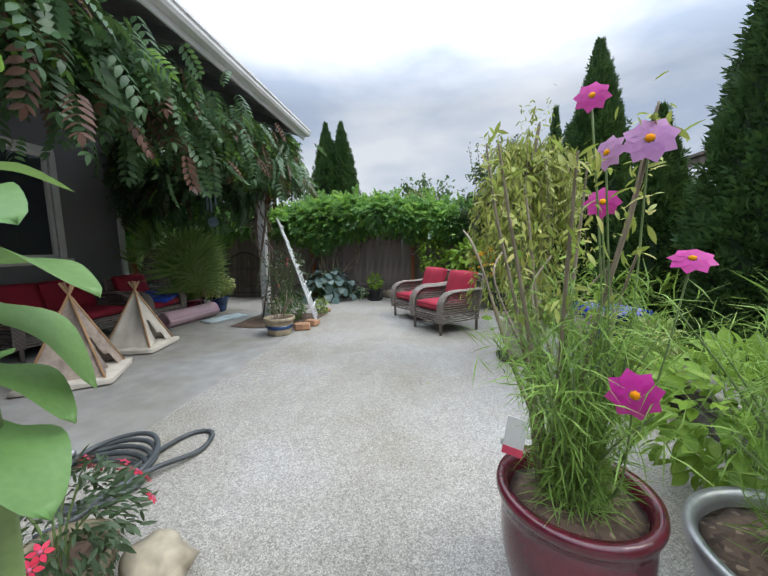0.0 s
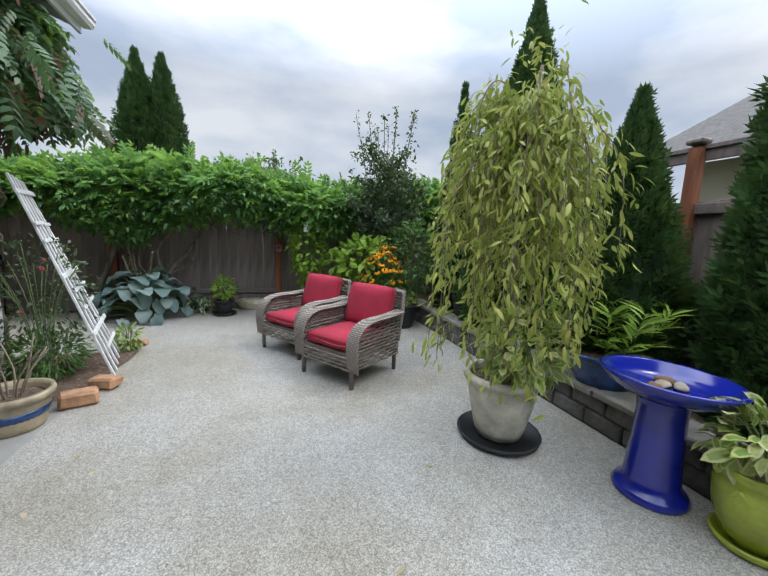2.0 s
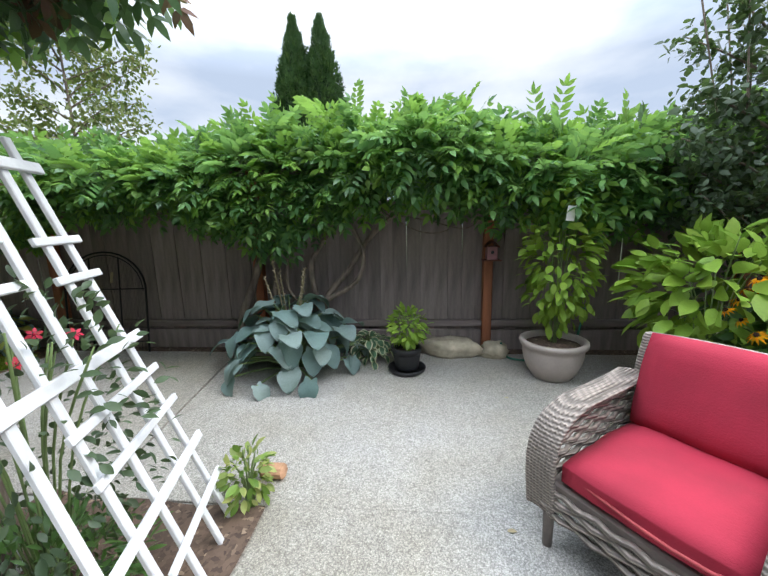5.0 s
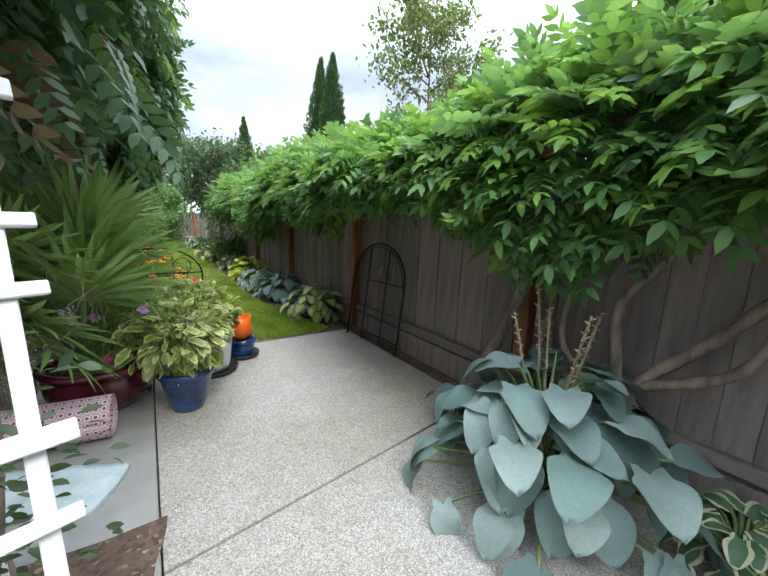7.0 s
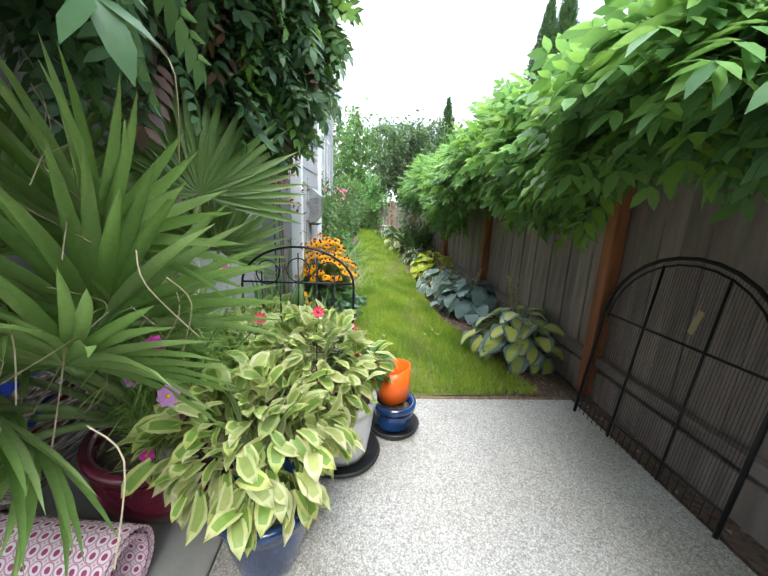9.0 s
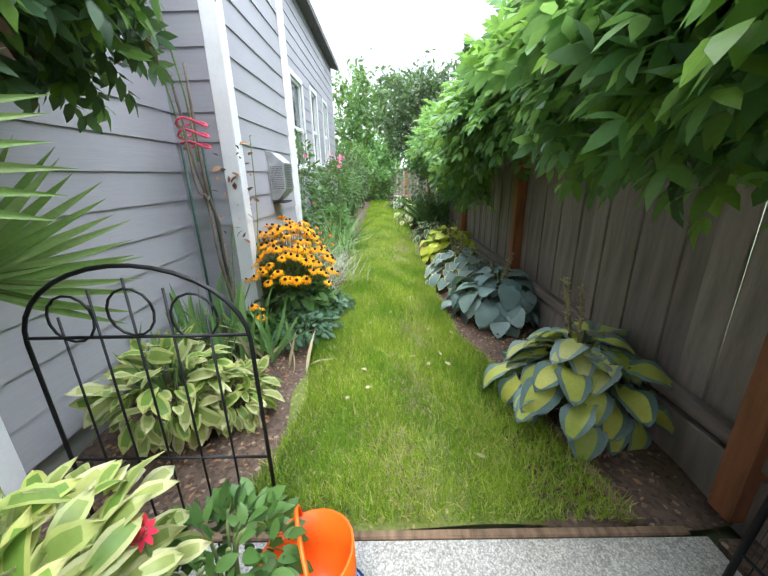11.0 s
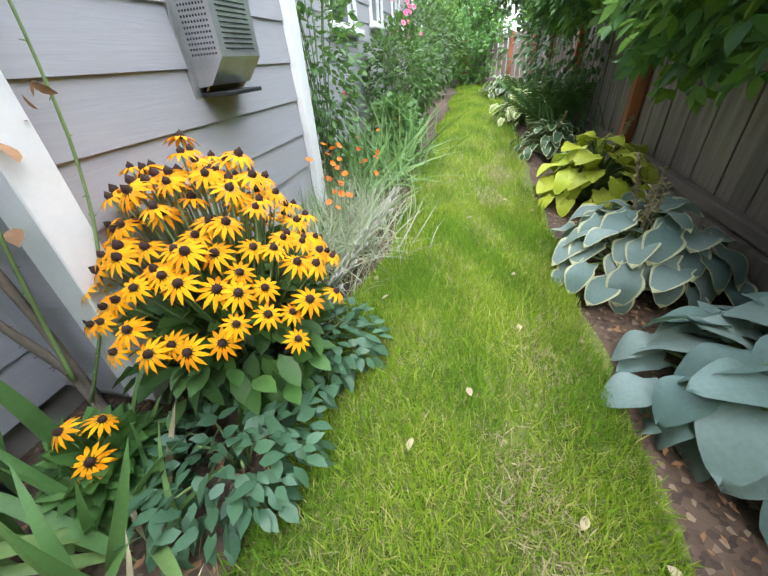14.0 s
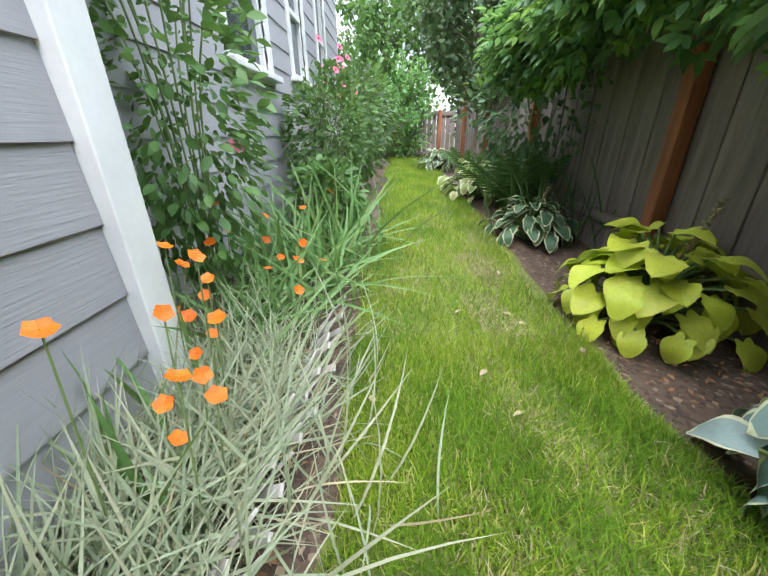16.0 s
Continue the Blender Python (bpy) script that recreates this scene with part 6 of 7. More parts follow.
FAN = fan_leaf(1.0, 34, 200)
for i, (az, up, ln, s) in enumerate(((20, 70, 0.75, 0.62), (-50, 52, 0.8, 0.6), (-95, 60, 0.7, 0.6), (75, 78, 0.95, 0.55), (-150, 45, 0.7, 0.6), (150, 55, 0.75, 0.55), (-20, 38, 0.55, 0.5), (-75, 28, 0.5, 0.5), (-120, 72, 0.95, 0.6), (110, 62, 0.6, 0.4), (-70, 68, 0.95, 0.62), (-40, 60, 1.0, 0.6))):
    d = Vector((math.cos(math.radians(az)) * math.cos(math.radians(up)), math.sin(math.radians(az)) * math.cos(math.radians(up)), math.sin(math.radians(up))))
    d.x = abs(d.x) * 0.8 + 0.3
    if d.y > 0.2:
        d.y *= 0.3
    if d.length:
        d.normalize()
    tip = d * ln
    part("leaf_stem", tube(bend([(0, 0, 0), tip * 0.5 + Vector((0, 0, 0.05)), tip], 4), [0.014] * 8 + [0.009], 6), "stem", palm, "", True)
    V, F, M = scatter(FAN, np.array([tip]), np.array([tuple(d + Vector((0, 0, 0.15)))]), np.array([s]), r, (d.x * -0.6, d.y * -0.6, 0.9), 0.15)
    tris("fan", V, F, "palm", palm, "split fan-shaped leaf")
    th = bmesh.new()
    for k in range(9):
        e = tip + Vector(r.normal(0, 0.14, 3)) + d * s * 0.5
        tube(bend([e, e + Vector((r.normal(0, 0.06), r.normal(0, 0.06), -0.08)), e + Vector((r.normal(0, 0.08), r.normal(0, 0.08), -0.24))], 4), 0.0018, 3, th)
    tagged(part("thread", th, "straw", palm, "curling pale fibres"), "curling pale fibres", kind="stuff")
for hub, s, d in (((-3.5, 8.13, 1.34), 0.6, (0.0, 0.1, 1.0)), ((-3.95, 8.02, 1.0), 0.5, (0.0, 0.45, 1.0)), ((-2.9, 7.72, 1.1), 0.55, (0.2, -0.4, 0.8)), ((-3.25, 7.6, 1.25), 0.6, (0.1, -0.2, 1.0))):
    tip = Vector(hub) - Vector((-3.1, 8.06, 0.28))
    part("leaf_stem", tube(bend([(0, 0, 0), tip * 0.5 + Vector((0, 0, 0.08)), tip], 5), [0.014] * 10 + [0.009], 6), "stem", palm, "", True)
    V, F, M = scatter(FAN, np.array([tuple(tip)]), np.array([d]), np.array([s]), r, (1.0, 0.35, 0.25), 0.1)
    tris("fan", V, F, "palm", palm, "split fan-shaped leaf")
tagged(part("potato_stone", lumpy(0.07, 0.055, 0.05, 12, 0.12), "stone", None, "", True, pose(-2.93, 8.2, 0.32)), "smooth tan stone on the pot soil", "stone")


def cosmos(label, m, n_stem, height, spread, seed, flowers, cat="flowers"):
    """Feathery plant on thin stems with open flowers."""
    root = thing("cosmos", label, cat, m)
    r = np.random.default_rng(seed)
    bm, P, D = bmesh.new(), [], []
    for k in range(n_stem):
        a = k * 2.4
        q = spread * r.uniform(0.2, 1)
        h = height * r.uniform(0.55, 1)
        ln = bend([(0.06 * math.cos(a), 0.06 * math.sin(a), -0.03), (q * 0.4 * math.cos(a), q * 0.4 * math.sin(a), h * 0.5), (q * math.cos(a), q * math.sin(a), h)], 8)
        tube(ln, [0.006 * (1 - 0.6 * i / len(ln)) for i in range(len(ln))], 5, bm)
        for p in ln[2:]:
            for j in range(12):
                P.append(np.array(p) + r.normal(0, 0.03, 3))
                D.append(r.normal(0, 1, 3) + np.array([0, 0, 0.5]))
    tagged(part("stem", bm, "stem", root, "", True), kind="stuff")
    V, F, M = scatter(blade(1, 0.035, 0.1, 0.4, 2), np.array(P), np.array(D), r.uniform(0.06, 0.15, len(P)), r)
    tris("feathery_leaf", V, F, "feathery", root)
    for mats, pts in flowers.items():
        heads(root, "flower", COSMOS, [p for p, _, _ in pts], [q for _, q, _ in pts], [s for _, _, s in pts], [mats, "yellow"], seed)
    return root


cosmos("feathery cosmos with magenta flowers in the maroon pot", pose(-3.12, 8.2, 0.28), 16, 0.75, 0.32, 91, {"magenta": [((0.1, 0.2, 0.78), (1, 0.5, 0.4), 0.035), ((0.3, 0.12, 0.3), (1, 0.4, 0.5), 0.035), ((0.35, 0.0, 0.15), (1, 0.2, 0.3), 0.03)], "lilac": [((0.3, -0.05, 0.42), (1, 0.4, 0.4), 0.035)]})
cosmos("airy feathery cosmos between the palm and pots", pose(-2.98, 8.16, 0.28), 24, 0.85, 0.4, 97, {"magenta": [((0.32, 0.18, 0.62), (1, 0.4, 0.4), 0.03)], "lilac": [((0.4, 0.25, 0.5), (1, 0.2, 0.5), 0.035)]})
pot("blue_pot", "blue glazed pot on the patio", pose(-2.74, 8.62, 0), 0.165, 0.1, 0.3, "bluepot", 0.018)
foliage("variegated_plant", "bushy cream and green variegated plant in the blue pot", pose(-2.78, 8.58, 0.26), 400, 0.3, 0.5, VARI, 0.088, ["varieg", "pale"], 92, 0.0)
pot("white_pot", "white plastic pot on a black saucer", pose(-3.3, 8.86, 0), 0.17, 0.13, 0.33, "whitepot", 0.012, saucer=("black", 0.2))
foliage("variegated_plant", "tall cream and green variegated plant in the white pot", pose(-3.2, 8.72, 0.3), 560, 0.3, 0.54, VARI, 0.082, ["varieg", "pale"], 93, 0.0)
foliage("variegated_plant", "pale variegated plant crowding the pots", pose(-3.15, 8.4, 0.0), 420, 0.24, 0.82, VARI, 0.08, ["varieg", "pale"], 94, 0.2)
pot("black_pot", "small patterned pot on a black dish", pose(-3.54, 9.16, 0), 0.12, 0.1, 0.16, "bluepot", 0.012, saucer=("black", 0.15))
pail = thing("orange_pail", "bright orange plastic basket tipped on the pot", "basket", pose(-3.54, 9.16, 0.2, 8, -6, 20))
pr = [(0.001, 0.0), (0.085, 0.0), (0.1, 0.1), (0.115, 0.2), (0.122, 0.2), (0.106, 0.1), (0.09, 0.008), (0.001, 0.006)]
part("bucket", lathe(pr, 24), "orangeplastic", pail, "", True)
part("bail", tube([(0.118 * math.cos(t), 0, 0.2 + 0.09 * math.sin(t)) for t in np.linspace(0, math.pi, 12)], 0.006, 6), "orangeplastic", pail, "", True)
foliage("rose_bush", "blue-green rose with red flowers by the pots", pose(-3.5, 8.95, 0.0), 380, 0.16, 0.55, LEAF, 0.055, "green", 95, 0.35)
rs = thing("red_roses", "small red roses over the potted plants", "flowers")
r = np.random.default_rng(96)
heads(rs, "flower", flower_head(9, 0.7, 0.2, -0.3, 0.3), [(-3.2, 8.75, 0.84), (-3.38, 8.9, 0.7), (-3.15, 8.5, 0.82), (-3.3, 8.92, 0.6)], [(1, 0.2, 0.6)] * 4, [0.035] * 4, ["redfl", "redfl"], 96)
part("stem", tube([(-3.4, 8.9, 0.3), (-3.38, 8.9, 0.69)], 0.004, 4), "stem", rs)
garch = thing("border_fence", "low black wire arched border fence with scrolls", "garden edging")
GY, GX = 8.52, -3.96
part("hoop", tube([(GX, GY - 0.37, 0.0)] + [(GX, GY - 0.37 * math.cos(t), 0.78 + 0.26 * math.sin(t)) for t in np.linspace(0, math.pi, 18)] + [(GX, GY + 0.37, 0.0)], 0.008, 6), "iron", garch, "", True)
part("crossbar", tube([(GX, GY - 0.37, 0.8), (GX, GY + 0.37, 0.8)], 0.006, 6), "iron", garch, "", True)
part("crossbar", tube([(GX, GY - 0.37, 0.3), (GX, GY + 0.37, 0.3)], 0.006, 6), "iron", garch, "", True)
for k in (-2, -1, 0, 1, 2):
    part("upright", tube([(GX, GY + 0.12 * k, 0.0), (GX, GY + 0.12 * k, 0.8 + 0.2 * math.cos(0.6 * k))], 0.0045, 6), "iron", garch, "", True)
for k in (-1, 0, 1):
    part("scroll", tube([(GX, GY + 0.2 * k + 0.075 * math.cos(t), 0.885 + 0.08 * math.sin(t) - 0.02 * abs(k)) for t in np.linspace(0, 2 * math.pi, 16)], 0.0045, 5), "iron", garch, "", True)

rug = thing("rolled_rug", "rolled pink scallop-patterned outdoor rug", "rug", pose(-2.66, 7.66, 0.135, 0, 0, -6))
bm = bmesh.new()
uvl = bm.loops.layers.uv.new("UVMap")
spi = [((0.075 + 0.056 * k / 48) * math.cos(2 * math.pi * k / 24), (0.075 + 0.056 * k / 48) * math.sin(2 * math.pi * k / 24)) for k in range(49)]
ra = [bm.verts.new((x, -0.55, z)) for x, z in spi]
rb = [bm.verts.new((x, 0.55, z)) for x, z in spi]
for k in range(48):
    fc = bm.faces.new((ra[k], ra[k + 1], rb[k + 1], rb[k]))
    for lp, uv in zip(fc.loops, ((k / 48 * 1.3, 0), ((k + 1) / 48 * 1.3, 0), ((k + 1) / 48 * 1.3, 1.1), (k / 48 * 1.3, 1.1))):
        lp[uvl].uv = uv
ob = part("roll", bm, "scallop", rug, "", True)
sol = ob.modifiers.new("thick", "SOLIDIFY")
sol.thickness = 0.007
tagged(part("towel", pillow(0.34, 0.75, 0.03, 0.1), "towel", None, "", True, pose(-2.2, 7.9, 0.012, 0, 0, -25)), "pale blue-white towel lying on the concrete", "towel")

# ---- porch: tents, hose ----


def tent(label, x, y, s, rz, cloth, seed):
    root = thing("pet_tent", label, "tent", pose(x, y, 0, 0, 0, rz))
    top = Vector((0, 0, 0.78 * s))
    base = [Vector((math.cos(a) * 0.42 * s, math.sin(a) * 0.42 * s, 0)) for a in (math.radians(q) for q in (45, 135, 225, 315))]
    for b in base:
        part("pole", tube([b, top + (top - b) * 0.14], 0.012, 8), "pole", root, "", True)
    for k in range(4):
        a, b = base[k], base[(k + 1) % 4]
        bm = bmesh.new()
        rows = []
        for i in range(9):
            t = i / 8 * 0.94
            row = []
            for j in range(9):
                u = j / 8
                p = a.lerp(b, u).lerp(top, t)
                c = (a + b) / 2
                sag = 0.05 * s * math.sin(math.pi * u) * math.sin(math.pi * (0.1 + 0.8 * t)) + 0.012 * math.sin(u * 17 + k + seed) * (1 - t)
                p = p - Vector((c.x, c.y, 0)).normalized() * sag
                row.append(bm.verts.new(p))
            rows.append(row)
        for i in range(8):
            for j in range(8):
                if k == 3 and i < 5 and 2 + i * 0.5 <= j < 6 - i * 0.5:
                    continue
                bm.faces.new((rows[i][j], rows[i][j + 1], rows[i + 1][j + 1], rows[i + 1][j]))
        pn = part("canvas_panel", bm, cloth, root, "", True)
        pn.modifiers.new("thick", "SOLIDIFY").thickness = 0.005
    tagged(part("tent_mat", pillow(0.7 * s, 0.7 * s, 0.07, 0.3), "canvas", root, "quilted canvas floor mat", True, pose(0, 0, 0.036, 0, 0, 0)))
    return root


tent("taupe checked canvas pet tent on the porch", -2.0, 5.15, 1.05, 30, "checked", 1)
tent("cream canvas pet tent with an open flap", -2.25, 6.15, 0.95, 12, "canvas", 2)

hose = thing("garden_hose", "dark coiled garden hose on the porch floor", "hose")
pts = []
r = np.random.default_rng(99)
for k in range(5):
    for i in range(14):
        a = 2 * math.pi * i / 14
        rx, ry = 0.3 - 0.02 * k + r.normal(0, 0.008), 0.2 + 0.015 * k
        pts.append((-0.42 + rx * math.cos(a) + 0.015 * k, 3.78 + ry * math.sin(a) + 0.02 * k, 0.018 + 0.022 * k * (0.6 + 0.4 * math.sin(a))))
pts += [(-0.1, 3.9, 0.05), (0.0, 4.12, 0.02), (-0.06, 4.32, 0.016), (-0.2, 4.28, 0.016), (-0.25, 3.95, 0.03), (-0.22, 3.62, 0.016), (-0.3, 3.45, 0.016)]
part("coil", tube(bend(pts, 4), 0.0145, 8), "hose", hose, "", True)
part("connector", tube([(-0.66, 3.86, 0.1), (-0.6, 3.9, 0.1)], 0.02, 10), "galv", hose, "", True)

# tan pot, bricks and planting by the trellis
pot("tan_pot", "tan glazed pot with a blue dripped band", pose(-0.74, 6.92, 0), 0.2, 0.15, 0.25, "tanpot", 0.02)
bm = lathe([(0.16, 0.06), (0.178, 0.1), (0.19, 0.145), (0.193, 0.145), (0.181, 0.1), (0.163, 0.06)], 36)
part("blue_band", bm, "bluepot", bpy.data.objects["tan_pot"], "blue dripped glaze", True)
tw = thing("bare_twigs", "bare grey twigs standing in the tan pot", "plant", pose(-0.74, 6.92, 0.2))
for k in range(9):
    a = k * 2.4
    part("twig", tube(bend([(0.04 * math.cos(a), 0.04 * math.sin(a), -0.02), (0.1 * math.cos(a), 0.1 * math.sin(a), 0.16), (0.2 * math.cos(a + 0.4), 0.2 * math.sin(a + 0.4), 0.3 + 0.03 * (k % 4))], 4), [0.006] * 8 + [0.003], 5), "twig", tw, "", True)
for i, (x, y, s, z) in enumerate(((-0.5, 7.18, 1.0, 20), (-0.44, 7.46, 0.85, -15), (-0.9, 7.2, 0.7, 50), (-0.55, 8.62, 0.6, 0))):
    bk = box_bm(0.24 * s, 0.15 * s, 0.1 * s, 0.018)
    for v in bk.verts:
        v.co += Vector([0.02 * noise.noise(v.co * 8 + Vector((i, j, 0))) for j in range(3)])
    tagged(part("stone_block", bk, "brick" if i != 1 else "brick", None, "", False, pose(x, y, 0.005, 0, 0, z)), "rough salmon edging stone by the soil bed", "stone", "edging stones")
foliage("rose_bush", "thin straggly rose behind the white trellis", pose(-1.05, 7.9, 0.0), 800, 0.42, 1.25, LEAF, 0.05, "bush", 101, 0.1, stems=14)
foliage("fern_plant", "feathery green plant at the trellis foot", pose(-0.98, 7.8, 0.0), 1100, 0.32, 0.42, NARROW, 0.06, "green", 102, 0.0)
foliage("yellow_plant", "small yellow-green plant at the bed edge", pose(-0.6, 8.45, 0.0), 150, 0.12, 0.28, LEAF, 0.06, "varieg", 103)
rf_ = thing("geranium_blooms", "loose red flowers on the trellis", "flowers")
heads(rf_, "flower", flower_head(6, 0.8, 0.15, 0.1, 0.2), [(-1.0, 7.9, 0.95), (-0.95, 8.05, 1.0), (-1.1, 7.75, 0.6), (-1.02, 7.98, 1.02)], [(0.8, -0.5, 0.4)] * 4, [0.028] * 4, ["redfl", "redfl"], 104)
chime = thing("wind_chime", "blue-grey metal wind chime hanging from the beam", "wind chime", pose(-1.62, 6.9, 0))
for k in range(5):
    a = 2 * math.pi * k / 5
    part("chime_tube", tube([(0.06 * math.cos(a), 0.06 * math.sin(a), 2.25), (0.06 * math.cos(a), 0.06 * math.sin(a), 1.85 - 0.03 * k)], 0.014, 8), "slate", chime, "", True)
part("cord", tube([(0, 0, 2.85), (0, 0, 1.6)], 0.003, 4), "slate", chime)
part("ring", lathe([(0.001, 2.25), (0.08, 2.25), (0.08, 2.27), (0.001, 2.27)], 16), "slate", chime)
part("sail", lathe([(0.001, 0), (0.07, 0), (0.07, 0.006), (0.001, 0.006)], 20), "slate", chime, "", False, pose(0, 0, 1.6, 80, 0, 30))


# ---- side yard, house bed ----
def strappy(name, label, x, y, n, length, spread, width, material, seed, droop=0.5, cat="plant", lean=0.55, group=""):
    root = thing(name, label, cat, pose(x, y, 0), group)
    r = np.random.default_rng(seed)
    a = r.uniform(0, 6.28, n)
    P = np.stack([r.normal(0, spread, n), r.normal(0, spread, n), np.full(n, -0.02)], 1)
    D = np.stack([np.cos(a) * lean * r.uniform(0.2, 1, n), np.sin(a) * lean * r.uniform(0.2, 1, n), np.ones(n)], 1)
    V, F, M = scatter(blade(1.0, width, 0.18, droop, 6, 0.75), P, D, r.uniform(0.6, 1.1, n) * length, r, (0.3, 0.2, 0.4), 0.6)
    tagged(tris("blade", V, F, material, root), kind="stuff")
    return root


strappy("iris_clump", "tall grey-green sword-leaved irises by the wall", -5.12, 8.08, 44, 0.62, 0.14, 0.085, "iris", 110, 0.12, lean=0.4, group="irises")
strappy("iris_clump", "fallen green and yellowed iris leaves at the bed edge", -5.3, 8.42, 26, 0.5, 0.1, 0.08, "iris", 111, 0.35, lean=0.9, group="irises")
strappy("iris_clump", "sword-leaved irises beside the house wall", -4.85, 8.05, 30, 0.52, 0.12, 0.075, "iris", 112, 0.15, lean=0.45, group="irises")
strappy("dry_leaves", "bent tan and yellow dead iris leaves", -5.15, 8.5, 12, 0.42, 0.12, 0.07, "straw", 113, 0.4, lean=1.2)
foliage("variegated_plant", "large cream and green leaves beside the path", pose(-4.45, 8.22, 0), 170, 0.28, 0.52, VARI, 0.115, ["varieg", "pale"], 114, 0.05)
foliage("variegated_plant", "low pale variegated plant at the patio edge", pose(-4.6, 8.45, 0), 170, 0.2, 0.26, VARI, 0.1, ["varieg", "pale"], 115, 0.0)
rudbeckia(-6.0, 8.46, 0, 0.39, 0.9, 170, 116, "mass of golden black-eyed coneflowers by the house")
rudbeckia(-5.45, 8.3, 0, 0.1, 0.36, 6, 117, "a few golden coneflowers among the irises")
foliage("ground_cover", "low dark oval-leaved ground cover at the lawn edge", pose(-5.6, 8.62, 0), 460, 0.28, 0.2, LEAF2, 0.07, "hosta_g", 118, 0.0, flat=0.4)
foliage("ground_cover", "low dark oval-leaved ground cover under the coneflowers", pose(-6.1, 8.68, 0), 460, 0.3, 0.2, LEAF2, 0.07, "hosta_g", 119, 0.0, flat=0.4)

rose = thing("climbing_rose", "thorny old climbing rose canes tied by the wall", "plant")
r = np.random.default_rng(120)
CANES = [([(-5.6, 8.08, 0), (-5.62, 8.06, 0.3), (-5.55, 8.05, 0.66), (-5.55, 8.04, 0.9), (-5.54, 8.03, 1.16), (-5.48, 8.02, 1.4), (-5.42, 8.0, 1.9)], 0.015),
         ([(-5.62, 8.08, 0), (-5.64, 8.06, 0.5), (-5.62, 8.05, 0.95), (-5.54, 8.05, 1.18), (-5.5, 8.06, 1.45), (-5.52, 8.05, 2.0)], 0.016),
         ([(-5.54, 8.05, 1.16), (-5.45, 8.08, 1.14), (-5.38, 8.1, 1.18), (-5.3, 8.1, 1.24), (-5.27, 8.1, 1.6)], 0.011),
         ([(-5.6, 8.1, 0.3), (-5.66, 8.1, 0.7), (-5.72, 8.14, 1.1), (-5.7, 8.2, 1.5), (-5.76, 8.22, 2.0)], 0.007),
         ([(-5.6, 8.1, 0.2), (-5.75, 8.24, 0.6), (-5.86, 8.27, 1.0), (-5.9, 8.28, 1.6)], 0.006),
         ([(-5.54, 8.04, 1.2), (-5.45, 8.0, 1.5), (-5.4, 7.96, 1.9), (-5.2, 7.95, 2.2)], 0.008),
         ([(-5.5, 8.04, 1.4), (-5.52, 8.02, 1.8), (-5.45, 8.0, 2.2), (-5.5, 7.98, 2.5)], 0.008)]
for k, (pts, r0) in enumerate(CANES):
    ln = bend(pts, 6)
    bm = tube(ln, [r0 * (1 - 0.45 * i / len(ln)) * (1 + 0.1 * math.sin(i * 1.7)) for i in range(len(ln))], 8)
    for p in ln:
        for q in range(2):
            d = Vector(r.normal(0, 1, 3)).normalized()
            tube([p + d * r0 * 0.6, p + d * (r0 + 0.01)], [0.003, 0.0008], 3, bm)
    part("cane", bm, "bark" if k < 3 else "stem", rose, "", True)
P = np.stack([r.uniform(-5.9, -5.5, 46), r.uniform(8.08, 8.3, 46), r.uniform(0.8, 1.7, 46)], 1)
V, F, M = scatter(LEAF, P, balls(r, 46), r.uniform(0.04, 0.08, 46), r)
tagged(tris("young_leaf", V, F, "rust", rose), "coppery young leaves", kind="stuff")
for x in (-5.66, -5.32):
    st = thing("plant_stake", "dark green plastic plant stake", "stake", None, "green stakes")
    part("stake_rod", tube([(x, 8.04, 0), (x + 0.03 - 0.2 * (x + 5.66), 8.02, 1.5)], 0.009, 8), "stake", st, "", True)
rb_ = thing("pink_ribbon", "bright pink plastic ribbon tied round the canes", "ribbon")
for k in range(3):
    part("loop", tube([(-5.46 + 0.1 * math.cos(t), 8.06 + 0.09 * math.sin(t), 1.5 + 0.07 * k + 0.02 * math.cos(2 * t)) for t in np.linspace(0, 2 * math.pi, 14)], 0.008, 5), "pinkplastic", rb_, "", True)
wand = thing("bamboo_cane", "thin pale cane lying across the mulch", "cane")
part("cane_rod", tube([(-4.44, 8.66, 0.03), (-4.97, 8.39, 0.05)], 0.009, 6), "straw", wand, "", True)

vent = thing("fireplace_vent", "galvanised steel fireplace vent box on the siding", "vent", pose(-6.66, BUMP_Y + 0.012, 1.03) @ Matrix.Diagonal((0.8, 0.8, 0.84, 1)))
part("back_plate", box_bm(0.44, 0.03, 0.6, 0.004, (0, 0, 0)), "galv", vent)
bx = bmesh.new()
pf = [(0.0, 0.04), (0.1, 0.05), (0.2, 0.16), (0.2, 0.46), (0.06, 0.58), (0.0, 0.58)]
e0 = [bx.verts.new((-0.18, y, z)) for y, z in pf]
e1 = [bx.verts.new((0.18, y, z)) for y, z in pf]
for i in range(len(pf)):
    j = (i + 1) % len(pf)
    bx.faces.new((e0[i], e1[i], e1[j], e0[j]))
bx.faces.new(e0)
bx.faces.new(e1[::-1])
bmesh.ops.recalc_face_normals(bx, faces=bx.faces[:])
part("hood", bx, "galv", vent)
gr = bmesh.new()
for i in range(13):
    for j in range(9):
        box_bm(0.003, 0.009, 0.009, 0, (0.1795, 0.05 + 0.0165 * j - 0.01, 0.17 + 0.0205 * i), gr)
part("grille", gr, "black", vent, "rows of small square holes")
gr = bmesh.new()
for i in range(13):
    box_bm(0.26, 0.004, 0.005, 0, (0, 0.2005, 0.19 + 0.02 * i), gr)
